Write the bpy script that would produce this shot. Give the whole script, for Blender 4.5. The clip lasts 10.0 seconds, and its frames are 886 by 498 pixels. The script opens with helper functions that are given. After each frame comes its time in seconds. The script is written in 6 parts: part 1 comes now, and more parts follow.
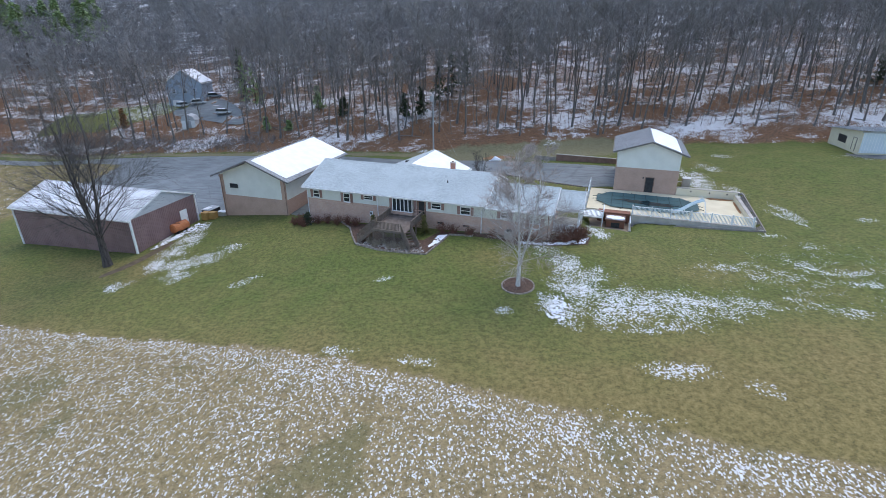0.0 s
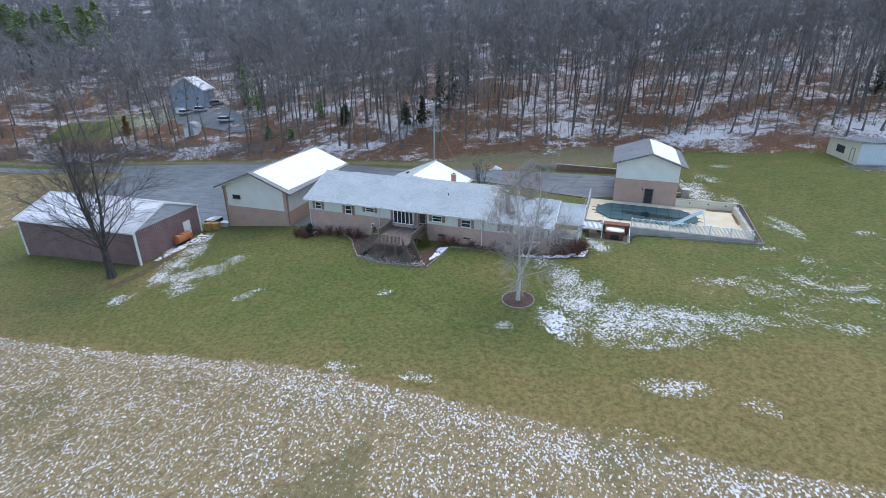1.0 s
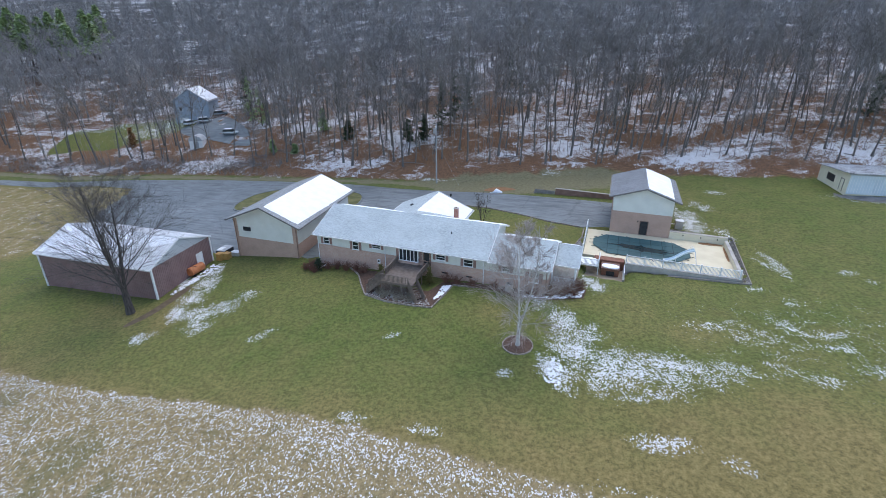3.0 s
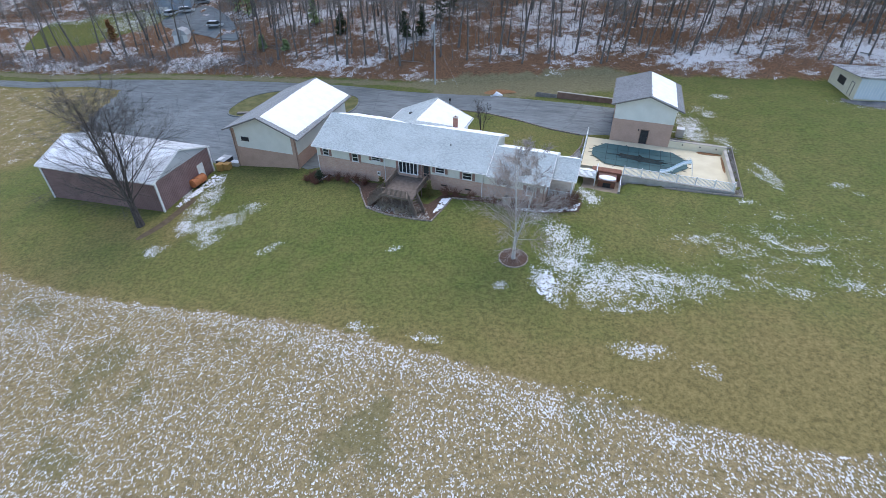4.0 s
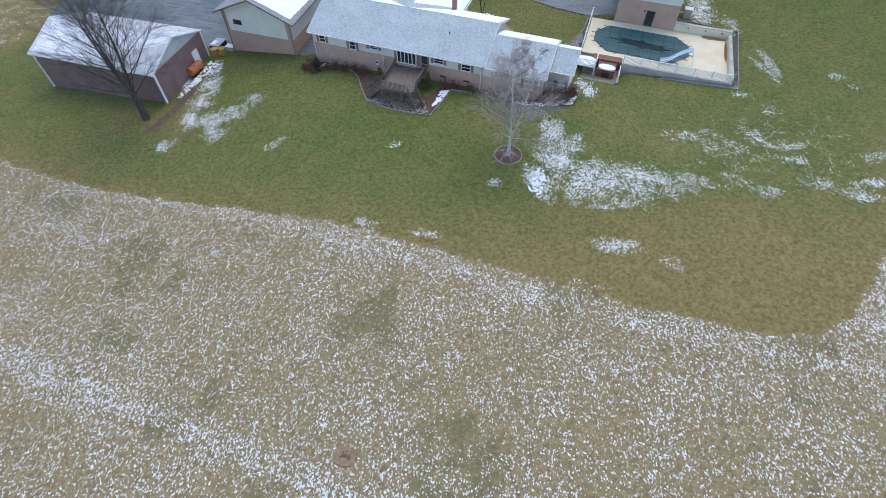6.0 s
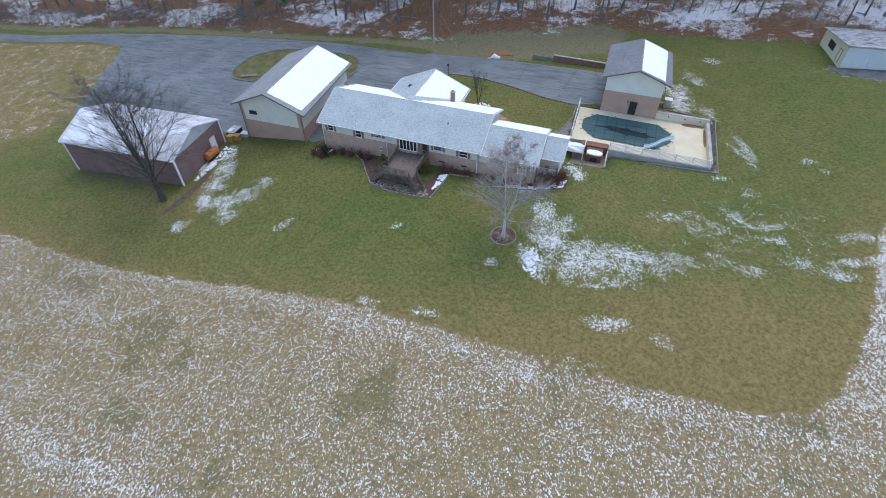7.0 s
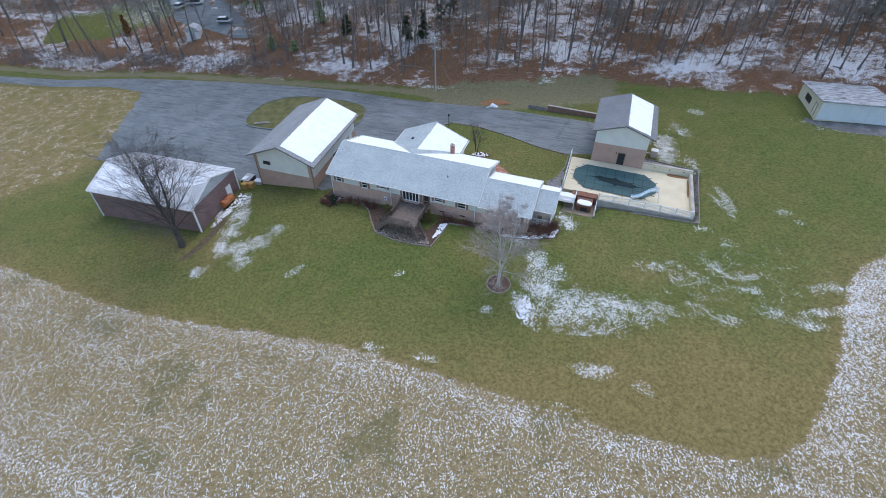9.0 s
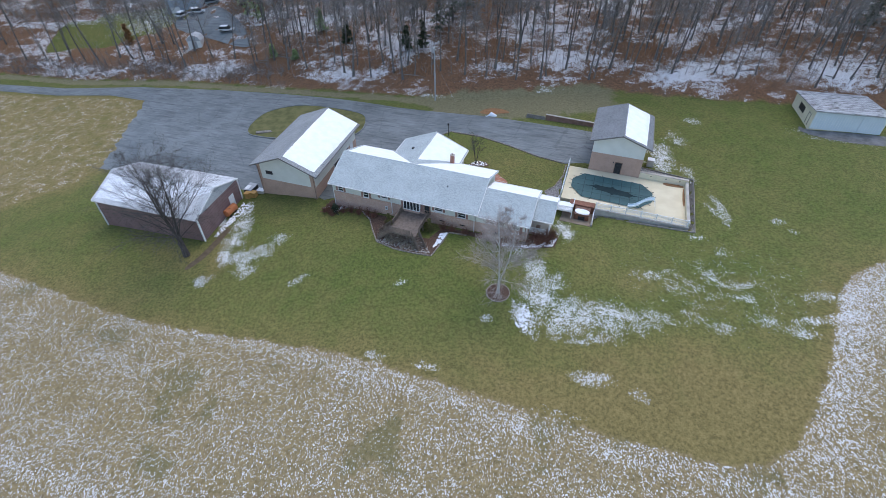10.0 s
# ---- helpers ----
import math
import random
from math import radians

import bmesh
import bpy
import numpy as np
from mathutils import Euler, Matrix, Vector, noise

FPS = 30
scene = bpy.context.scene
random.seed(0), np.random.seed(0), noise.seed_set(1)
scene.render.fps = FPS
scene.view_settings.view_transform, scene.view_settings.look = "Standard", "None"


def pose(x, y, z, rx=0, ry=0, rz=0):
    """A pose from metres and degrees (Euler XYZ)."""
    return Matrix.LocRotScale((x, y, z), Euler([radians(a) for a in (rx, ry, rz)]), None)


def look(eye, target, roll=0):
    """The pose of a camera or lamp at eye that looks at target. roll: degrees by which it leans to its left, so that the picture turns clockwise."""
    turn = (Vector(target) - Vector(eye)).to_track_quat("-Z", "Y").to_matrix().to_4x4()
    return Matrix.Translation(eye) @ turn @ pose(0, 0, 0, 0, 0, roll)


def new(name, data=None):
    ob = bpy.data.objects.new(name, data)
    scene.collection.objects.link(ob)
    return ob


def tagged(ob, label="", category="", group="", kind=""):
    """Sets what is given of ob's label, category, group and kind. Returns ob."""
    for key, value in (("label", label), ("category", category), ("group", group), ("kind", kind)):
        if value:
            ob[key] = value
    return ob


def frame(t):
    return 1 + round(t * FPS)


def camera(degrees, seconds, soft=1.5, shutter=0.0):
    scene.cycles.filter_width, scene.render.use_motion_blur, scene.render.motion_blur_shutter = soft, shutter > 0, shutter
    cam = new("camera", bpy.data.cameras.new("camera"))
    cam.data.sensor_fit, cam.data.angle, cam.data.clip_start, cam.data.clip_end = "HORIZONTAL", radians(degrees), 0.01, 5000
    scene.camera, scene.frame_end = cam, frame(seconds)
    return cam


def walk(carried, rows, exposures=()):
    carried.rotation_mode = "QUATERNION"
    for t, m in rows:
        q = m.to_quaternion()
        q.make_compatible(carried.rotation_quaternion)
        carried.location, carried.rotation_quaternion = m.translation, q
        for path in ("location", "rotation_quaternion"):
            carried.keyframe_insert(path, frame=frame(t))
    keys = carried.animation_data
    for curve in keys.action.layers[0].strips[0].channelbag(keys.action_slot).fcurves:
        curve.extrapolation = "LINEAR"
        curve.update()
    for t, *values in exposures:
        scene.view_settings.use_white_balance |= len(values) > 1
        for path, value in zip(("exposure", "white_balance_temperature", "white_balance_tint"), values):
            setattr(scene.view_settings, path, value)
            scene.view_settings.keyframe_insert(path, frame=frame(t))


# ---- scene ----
cam = camera(83.8, 10.0, 0.75)
PATH = [
    (0, (0.710, -0.561, 27.510), (0.5803, 1.2766, 26.7307), -0.2),
    (0.5, (0.742, -0.583, 27.678), (0.6089, 1.2569, 26.9060), -0.2),
    (1, (0.712, -0.624, 28.738), (0.5790, 1.2179, 27.9701), -0.2),
    (1.5, (0.630, -0.679, 30.254), (0.4981, 1.1639, 29.4891), -0.1),
    (2, (0.529, -0.746, 31.967), (0.3990, 1.0975, 31.2038), -0.1),
    (3.3, (0.183, -1.003, 36.338), (0.0571, 0.7996, 35.4814), -0.0),
    (3.5, (0.213, -1.062, 36.914), (0.0955, 0.6944, 35.9651), -0.2),
    (4, (0.156, -1.211, 38.317), (0.0465, 0.4022, 37.1403), -0.1),
    (4.5, (0.170, -1.377, 39.613), (0.0726, 0.0695, 38.2349), -0.3),
    (5, (0.160, -1.565, 40.936), (0.0733, -0.3127, 39.3789), -0.2),
    (5.2, (0.193, -1.681, 41.423), (0.1090, -0.4933, 39.8158), -0.3),
    (6.3, (0.516, -2.280, 44.411), (0.4271, -0.9736, 42.8991), -0.1),
    (6.5, (0.589, -2.390, 44.997), (0.4941, -1.0312, 43.5321), -0.2),
    (7, (0.775, -2.640, 46.513), (0.6708, -1.2050, 45.1237), -0.4),
    (7.5, (0.934, -2.921, 48.069), (0.8222, -1.4568, 46.7112), -0.4),
    (8, (1.091, -3.187, 49.615), (0.9760, -1.7093, 48.2728), -0.4),
    (8.5, (1.211, -3.453, 51.070), (1.0930, -1.9686, 49.7358), -0.5),
    (9, (1.275, -3.689, 52.348), (1.1566, -2.1975, 51.0212), -0.5),
    (9.5, (1.265, -3.898, 53.341), (1.1472, -2.4006, 52.0203), -0.5),
    (10, (1.108, -4.029, 53.877), (0.9935, -2.5297, 52.5581), -0.5),
]
walk(cam, [(t, look(eye, target, roll)) for t, eye, target, roll in PATH],
     [(0.0, 1.15), (5.2, 1.18), (6.3, 1.06), (10.0, 1.0)])

# ---- light ----
world = bpy.data.worlds.new("overcast")
scene.world = world
world.use_nodes = True
wn = world.node_tree.nodes
sky = wn.new("ShaderNodeTexSky")
sky.sky_type = "NISHITA"
sky.sun_disc = False
sky.sun_elevation, sky.sun_rotation = radians(62), radians(28)
sky.dust_density, sky.air_density, sky.ozone_density = 1.15, 1.0, 1.2
wn["Background"].inputs["Strength"].default_value = 0.15
world.node_tree.links.new(sky.outputs[0], wn["Background"].inputs["Color"])
sun_data = bpy.data.lights.new("sun", "SUN")
sun_data.energy, sun_data.angle, sun_data.color = 0.55, radians(70), (1.0, 0.97, 0.92)
sun = new("sun", sun_data)
sun.matrix_world = look((40, 130, 150), (0, 60, 0))


# ---- materials ----
class Nodes:
    """A small writer of node materials."""

    def __init__(self, name, rough=0.8, metal=0.0):
        self.mat = bpy.data.materials.new(name)
        self.mat.use_nodes = True
        self.t = self.mat.node_tree
        self.b = self.t.nodes["Principled BSDF"]
        self.b.inputs["Roughness"].default_value = rough
        self.b.inputs["Metallic"].default_value = metal
        self.b.inputs["Specular IOR Level"].default_value = 0.3
        self.co = self.t.nodes.new("ShaderNodeNewGeometry").outputs["Position"]

    def put(self, socket, v):
        if isinstance(v, (int, float)):
            socket.default_value = v
        elif isinstance(v, tuple):
            socket.default_value = (*v, 1) if len(v) == 3 and socket.type == "RGBA" else v
        else:
            self.t.links.new(v, socket)

    def noise(self, scale, detail=4, rough=0.55, stretch=None, co=None):
        n = self.t.nodes.new("ShaderNodeTexNoise")
        n.inputs["Scale"].default_value, n.inputs["Detail"].default_value, n.inputs["Roughness"].default_value = scale, detail, rough
        co = co or self.co
        if stretch:
            m = self.t.nodes.new("ShaderNodeMapping")
            m.inputs["Scale"].default_value = stretch
            self.t.links.new(co, m.inputs["Vector"])
            co = m.outputs[0]
        self.t.links.new(co, n.inputs["Vector"])
        return n.outputs["Fac"]

    def voronoi(self, scale, feature="F1", out="Distance"):
        n = self.t.nodes.new("ShaderNodeTexVoronoi")
        n.feature = feature
        n.inputs["Scale"].default_value = scale
        self.t.links.new(self.co, n.inputs["Vector"])
        return n.outputs[out]

    def math(self, op, a, b=0.0, c=0.0):
        n = self.t.nodes.new("ShaderNodeMath")
        n.operation = op
        for s, v in zip(n.inputs, (a, b, c)):
            self.put(s, v)
        return n.outputs[0]

    def step(self, v, lo, hi):
        n = self.t.nodes.new("ShaderNodeMapRange")
        n.interpolation_type = "SMOOTHSTEP"
        self.put(n.inputs[0], v)
        self.put(n.inputs[1], lo)
        self.put(n.inputs[2], hi)
        return n.outputs[0]

    def mix(self, f, a, b):
        n = self.t.nodes.new("ShaderNodeMix")
        n.data_type = "RGBA"
        self.put(n.inputs[0], f)
        self.put(n.inputs[6], a)
        self.put(n.inputs[7], b)
        return n.outputs[2]

    def attr(self, name):
        n = self.t.nodes.new("ShaderNodeAttribute")
        n.attribute_name = name
        return n.outputs["Fac"]

    def random(self):
        return self.t.nodes.new("ShaderNodeObjectInfo").outputs["Random"]

    def xyz(self):
        n = self.t.nodes.new("ShaderNodeSeparateXYZ")
        self.t.links.new(self.co, n.inputs[0])
        return n.outputs

    def turned(self, yaw):
        """World place turned by yaw degrees about z."""
        n = self.t.nodes.new("ShaderNodeVectorRotate")
        n.rotation_type = "Z_AXIS"
        n.inputs["Angle"].default_value = radians(yaw)
        self.t.links.new(self.co, n.inputs["Vector"])
        return n.outputs[0]

    def colour(self, c):
        self.put(self.b.inputs["Base Color"], c)
        return self

    def rough(self, v):
        self.put(self.b.inputs["Roughness"], v)
        return self

    def bump(self, h, strength=0.4, dist=0.02):
        n = self.t.nodes.new("ShaderNodeBump")
        n.inputs["Strength"].default_value, n.inputs["Distance"].default_value = strength, dist
        self.t.links.new(h, n.inputs["Height"])
        self.t.links.new(n.outputs[0], self.b.inputs["Normal"])
        return self


def worn(name, a, b, scale=3.0, rough=0.7, metal=0.0, fine=30.0, bump=0.15):
    """Two tones over a broad noise, with a fine grain on top."""
    m = Nodes(name, rough, metal)
    big, small = m.noise(scale, 5), m.noise(fine, 3)
    f = m.math("ADD", m.math("MULTIPLY", m.step(big, 0.3, 0.7), 0.7), m.math("MULTIPLY", small, 0.3))
    m.colour(m.mix(f, a, b)).bump(small, bump, 0.01)
    return m.mat


YAW = -16.5


def brick_material(name, a, b, mortar, yaw=YAW):
    m = Nodes(name, 0.85)
    t = m.t
    n = t.nodes.new("ShaderNodeTexBrick")
    sep = t.nodes.new("ShaderNodeSeparateXYZ")
    t.links.new(m.turned(-yaw), sep.inputs[0])
    com = t.nodes.new("ShaderNodeCombineXYZ")
    t.links.new(m.math("ADD", sep.outputs[0], sep.outputs[1]), com.inputs[0])
    t.links.new(sep.outputs[2], com.inputs[1])
    t.links.new(com.outputs[0], n.inputs["Vector"])
    for k, v in (("Scale", 1.0), ("Brick Width", 0.21), ("Row Height", 0.075), ("Mortar Size", 0.006), ("Mortar Smooth", 0.2)):
        n.inputs[k].default_value = v
    m.put(n.inputs["Color1"], a)
    m.put(n.inputs["Color2"], b)
    m.put(n.inputs["Mortar"], mortar)
    stain = m.noise(0.6, 6, 0.65)
    col = m.mix(m.math("MULTIPLY", m.step(stain, 0.4, 0.75), 0.35), n.outputs["Color"], tuple(0.6 * v for v in a))
    m.colour(col).bump(n.outputs["Fac"], -0.4, 0.008)
    return m.mat


def shingle_material(name, a, b, yaw=YAW):
    m = Nodes(name, 0.9)
    t = m.t
    n = t.nodes.new("ShaderNodeTexBrick")
    t.links.new(m.turned(-yaw), n.inputs["Vector"])
    for k, v in (("Scale", 1.0), ("Brick Width", 0.32), ("Row Height", 0.14), ("Mortar Size", 0.008), ("Bias", 0.0)):
        n.inputs[k].default_value = v
    m.put(n.inputs["Color1"], a)
    m.put(n.inputs["Color2"], b)
    m.put(n.inputs["Mortar"], tuple(0.55 * v for v in a))
    speck, broad = m.noise(5.0, 6, 0.7), m.noise(0.35, 4)
    frost = m.math("ADD", m.math("MULTIPLY", m.step(speck, 0.42, 0.62), 0.45), m.math("MULTIPLY", m.step(broad, 0.35, 0.7), 0.2))
    m.colour(m.mix(frost, n.outputs["Color"], tuple(min(0.8, 1.45 * v) for v in b)))
    m.bump(m.math("ADD", n.outputs["Fac"], m.math("MULTIPLY", speck, -1.0)), -0.5, 0.02)
    return m.mat


def siding_material(name, a, b):
    m = Nodes(name, 0.55)
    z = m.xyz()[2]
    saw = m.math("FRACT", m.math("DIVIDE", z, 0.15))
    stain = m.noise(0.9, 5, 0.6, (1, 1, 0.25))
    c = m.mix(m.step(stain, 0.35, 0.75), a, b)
    # thin darker line at each lap: the overlap's shade mixed into the colour
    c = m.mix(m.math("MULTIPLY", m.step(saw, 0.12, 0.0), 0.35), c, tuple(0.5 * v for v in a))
    m.colour(c).bump(saw, 0.5, 0.012)
    return m.mat


def ground_material():
    m = Nodes("ground", 0.95)
    broad, mid, fine, tiny = m.noise(0.045, 5), m.noise(0.28, 6, 0.65), m.noise(2.6, 5, 0.7), m.noise(11.0, 4, 0.75)
    grit = m.noise(5.5, 3, 0.7)
    # lawn: green, browner in patches and towards the field's edge
    edge = m.attr("field")
    brownness = m.math("ADD", m.attr("dry"), m.math("MULTIPLY", m.math("SUBTRACT", mid, 0.5), 1.3))
    brownness = m.math("ADD", brownness, m.math("MULTIPLY", m.math("SUBTRACT", broad, 0.5), 0.7))
    brownness = m.math("MINIMUM", m.math("MAXIMUM", brownness, 0.0), 1.0)
    green = m.mix(m.step(fine, 0.3, 0.7), (0.054, 0.076, 0.0155), (0.134, 0.162, 0.035))
    dry = m.mix(m.step(fine, 0.3, 0.7), (0.126, 0.1, 0.032), (0.275, 0.213, 0.083))
    lawn = m.mix(brownness, green, dry)
    lawn = m.mix(m.math("MULTIPLY", m.step(tiny, 0.48, 0.72), 0.4), lawn, (0.28, 0.24, 0.1))
    lawn = m.mix(m.math("MULTIPLY", m.step(grit, 0.5, 0.3), 0.4), lawn, (0.036, 0.042, 0.012))
    # stubble field
    soil = m.mix(m.step(fine, 0.3, 0.72), (0.15, 0.113, 0.05), (0.37, 0.28, 0.14))
    soil = m.mix(m.math("MULTIPLY", m.step(mid, 0.35, 0.7), 0.45), soil, (0.27, 0.205, 0.09))
    weeds = m.step(m.noise(0.13, 4, 0.6), 0.56, 0.68)
    soil = m.mix(m.math("MULTIPLY", weeds, 0.5), soil, (0.1, 0.105, 0.036))
    soil = m.mix(m.math("MULTIPLY", m.step(tiny, 0.5, 0.7), 0.45), soil, (0.36, 0.3, 0.22))
    soil = m.mix(m.math("MULTIPLY", m.step(grit, 0.48, 0.32), 0.45), soil, (0.05, 0.042, 0.026))
    ragged = m.math("ADD", edge, m.math("MULTIPLY", m.math("SUBTRACT", m.noise(0.6, 5, 0.7), 0.5), 2.4))
    infield = m.step(ragged, 0.35, -0.35)
    base = m.mix(infield, lawn, soil)
    # leaf litter under the wood
    leafy = m.mix(m.step(fine, 0.28, 0.72), (0.085, 0.048, 0.028), (0.27, 0.146, 0.077))
    leafy = m.mix(m.math("MULTIPLY", m.step(mid, 0.5, 0.75), 0.5), leafy, (0.12, 0.1, 0.08))
    leafy = m.mix(m.math("MULTIPLY", m.step(tiny, 0.5, 0.72), 0.35), leafy, (0.2, 0.125, 0.08))
    leafy = m.mix(m.math("MULTIPLY", m.step(grit, 0.48, 0.32), 0.6), leafy, (0.035, 0.024, 0.018))
    lm = m.step(m.math("ADD", m.attr("leaf"), m.math("MULTIPLY", m.math("SUBTRACT", mid, 0.5), 4.0)), -0.8, 0.8)
    base = m.mix(lm, base, leafy)
    # far floor darkened to grey in its colour, for the dim mass of trees
    deep_dimming = m.step(m.attr("leaf"), 30.0, 110.0)
    base = m.mix(deep_dimming, base, m.mix(fine, (0.05, 0.05, 0.052), (0.1, 0.098, 0.098)))
    rm = m.step(m.math("ADD", m.attr("rough_grass"), m.math("SUBTRACT", mid, 0.5)), 0.35, 0.6)
    base = m.mix(rm, base, m.mix(m.step(fine, 0.3, 0.7), (0.13, 0.115, 0.06), (0.23, 0.21, 0.12)))
    # snow: a share of cover, broken into small clots
    cover = m.attr("snow")
    stretch = m.t.nodes.new("ShaderNodeMapping")
    stretch.inputs["Scale"].default_value = (1.25, 0.85, 1.0)
    m.t.links.new(m.co, stretch.inputs["Vector"])
    cell = m.t.nodes.new("ShaderNodeTexVoronoi")
    cell.inputs["Scale"].default_value = 8.2
    m.t.links.new(stretch.outputs[0], cell.inputs["Vector"])
    chance = m.t.nodes.new("ShaderNodeSeparateColor")
    m.t.links.new(cell.outputs["Color"], chance.inputs[0])
    clots = m.math("ADD", chance.outputs[0], m.math("MULTIPLY", m.math("SUBTRACT", m.noise(2.4, 3, 0.6), 0.5), 0.5))
    clots = m.math("ADD", clots, m.math("MULTIPLY", m.math("SUBTRACT", m.noise(12.0, 2, 0.6), 0.5), 0.5))
    thick = m.math("ADD", 0.14, m.math("MULTIPLY", m.math("SUBTRACT", m.noise(0.17, 5, 0.65, (0.8, 1.3, 1.0)), 0.5), 0.55))
    thick = m.math("SUBTRACT", m.math("ADD", thick, cover), m.math("MULTIPLY", weeds, 0.1))
    drift = m.math("MULTIPLY", lm, m.step(m.noise(0.1, 5, 0.7, (0.7, 1.3, 1.0)), 0.47, 0.58))
    patchy = m.math("ADD", 0.5, m.math("MULTIPLY", m.step(m.noise(0.6, 6, 0.75), 0.34, 0.64), 0.75))
    strewn = m.math("MULTIPLY", m.math("ADD", cover, m.math("MULTIPLY", drift, 0.62)), patchy)
    strewn = m.math("SUBTRACT", m.math("MULTIPLY", strewn, 1.12), 0.36)
    share = m.math("ADD", m.math("MULTIPLY", infield, thick), m.math("MULTIPLY", m.math("SUBTRACT", 1.0, infield), strewn))
    snow = m.step(clots, m.math("ADD", share, 0.05), m.math("SUBTRACT", share, 0.05))
    snow = m.math("MULTIPLY", snow, m.math("ADD", 0.55, m.math("MULTIPLY", chance.outputs[1], 0.42)))
    m.colour(m.mix(snow, base, (0.8, 0.81, 0.83)))
    m.rough(m.math("SUBTRACT", 0.97, m.math("MULTIPLY", snow, 0.25)))
    m.bump(m.math("ADD", m.math("ADD", fine, m.math("MULTIPLY", grit, 0.8)), m.math("MULTIPLY", snow, 0.5)), 0.7, 0.12)
    return m.mat


def asphalt_material():
    m = Nodes("asphalt", 0.6)
    broad, fine = m.noise(0.16, 5, 0.6), m.noise(14.0, 4, 0.7)
    streak = m.noise(0.9, 5, 0.6, (0.16, 1.0, 1.0), m.turned(16))
    c = m.mix(m.step(broad, 0.3, 0.7), (0.11, 0.13, 0.136), (0.185, 0.209, 0.214))
    c = m.mix(m.math("MULTIPLY", m.step(streak, 0.5, 0.66), 0.55), c, (0.045, 0.05, 0.06))
    c = m.mix(m.math("MULTIPLY", m.step(m.noise(1.4, 6, 0.7), 0.55, 0.75), 0.35), c, (0.24, 0.25, 0.26))
    scrape = m.noise(2.6, 4, 0.65, (0.1, 1.0, 1.0), m.turned(18))
    c = m.mix(m.math("MULTIPLY", m.step(scrape, 0.52, 0.68), 0.4), c, (0.28, 0.3, 0.32))
    c = m.mix(m.math("MULTIPLY", m.step(scrape, 0.46, 0.34), 0.5), c, (0.05, 0.055, 0.062))
    crack = m.step(m.math("ADD", m.voronoi(0.11, "DISTANCE_TO_EDGE"), m.math("MULTIPLY", m.math("SUBTRACT", m.noise(0.7, 4), 0.5), 0.06)), 0.012, 0.004)
    c = m.mix(m.math("MULTIPLY", crack, 0.28), c, (0.03, 0.033, 0.037))
    m.colour(m.mix(m.math("MULTIPLY", fine, 0.25), c, (0.2, 0.21, 0.22)))
    m.rough(m.math("ADD", 0.45, m.math("MULTIPLY", broad, 0.35))).bump(fine, 0.3, 0.01)
    return m.mat


def snow_material():
    m = Nodes("snow", 0.7)
    a, b = m.noise(0.8, 5), m.noise(9.0, 4)
    m.colour(m.mix(m.step(a, 0.3, 0.7), (0.8, 0.83, 0.88), (0.88, 0.89, 0.91))).bump(m.math("ADD", a, m.math("MULTIPLY", b, 0.3)), 0.25, 0.1)
    return m.mat


def bark_material(name, dark, light, scale=6.0):
    m = Nodes(name, 0.95)
    z = m.noise(scale, 5, 0.7, (1, 1, 0.22))
    c = m.mix(m.step(z, 0.3, 0.7), dark, light)
    c = m.mix(m.math("MULTIPLY", m.random(), 0.35), c, tuple(0.65 * v for v in dark))
    m.colour(c).bump(z, 0.5, 0.03)
    return m.mat


def stones_material(name, a, b, scale):
    m = Nodes(name, 0.9)
    d = m.voronoi(scale)
    col = m.t.nodes.new("ShaderNodeTexVoronoi")
    col.inputs["Scale"].default_value = scale
    m.t.links.new(m.co, col.inputs["Vector"])
    g = m.t.nodes.new("ShaderNodeSeparateColor")
    m.t.links.new(col.outputs["Color"], g.inputs[0])
    c = m.mix(g.outputs[0], a, b)
    m.colour(m.mix(m.math("MULTIPLY", m.step(d, 0.35, 0.7), 0.6), c, tuple(0.4 * v for v in a))).bump(d, -0.6, 0.05)
    return m.mat


def glass_material():
    m = Nodes("window_glass", 0.06)
    m.b.inputs["Specular IOR Level"].default_value = 0.6
    m.colour(m.mix(m.noise(0.7, 3), (0.012, 0.016, 0.02), (0.05, 0.06, 0.065)))
    return m.mat


def planks_material(name, a, b, yaw, width=0.14):
    m = Nodes(name, 0.8)
    s = m.t.nodes.new("ShaderNodeSeparateXYZ")
    m.t.links.new(m.turned(-yaw), s.inputs[0])
    row = m.math("DIVIDE", s.outputs[1], width)
    gap = m.step(m.math("FRACT", row), 0.1, 0.02)
    w = m.t.nodes.new("ShaderNodeTexWhiteNoise")
    w.noise_dimensions = "1D"
    m.t.links.new(m.math("FLOOR", row), w.inputs["W"])
    c = m.mix(w.outputs["Value"], a, b)
    c = m.mix(m.math("MULTIPLY", m.step(m.noise(1.2, 5, 0.7), 0.45, 0.75), 0.4), c, tuple(1.35 * v for v in b))
    m.colour(m.mix(m.math("MULTIPLY", gap, 0.7), c, tuple(0.25 * v for v in a))).bump(gap, -0.5, 0.02)
    return m.mat


GROUND = ground_material()
ASPHALT = asphalt_material()
SNOW = snow_material()
BRICK = brick_material("pink_brick", (0.48, 0.3, 0.235), (0.57, 0.39, 0.315), (0.52, 0.44, 0.37))
BRICK_RED = brick_material("red_brick", (0.32, 0.13, 0.085), (0.42, 0.2, 0.13), (0.4, 0.33, 0.28))
BLOCK = brick_material("painted_block", (0.48, 0.325, 0.25), (0.51, 0.35, 0.275), (0.44, 0.295, 0.225))
SIDING = siding_material("cream_siding", (0.64, 0.645, 0.59), (0.72, 0.725, 0.67))
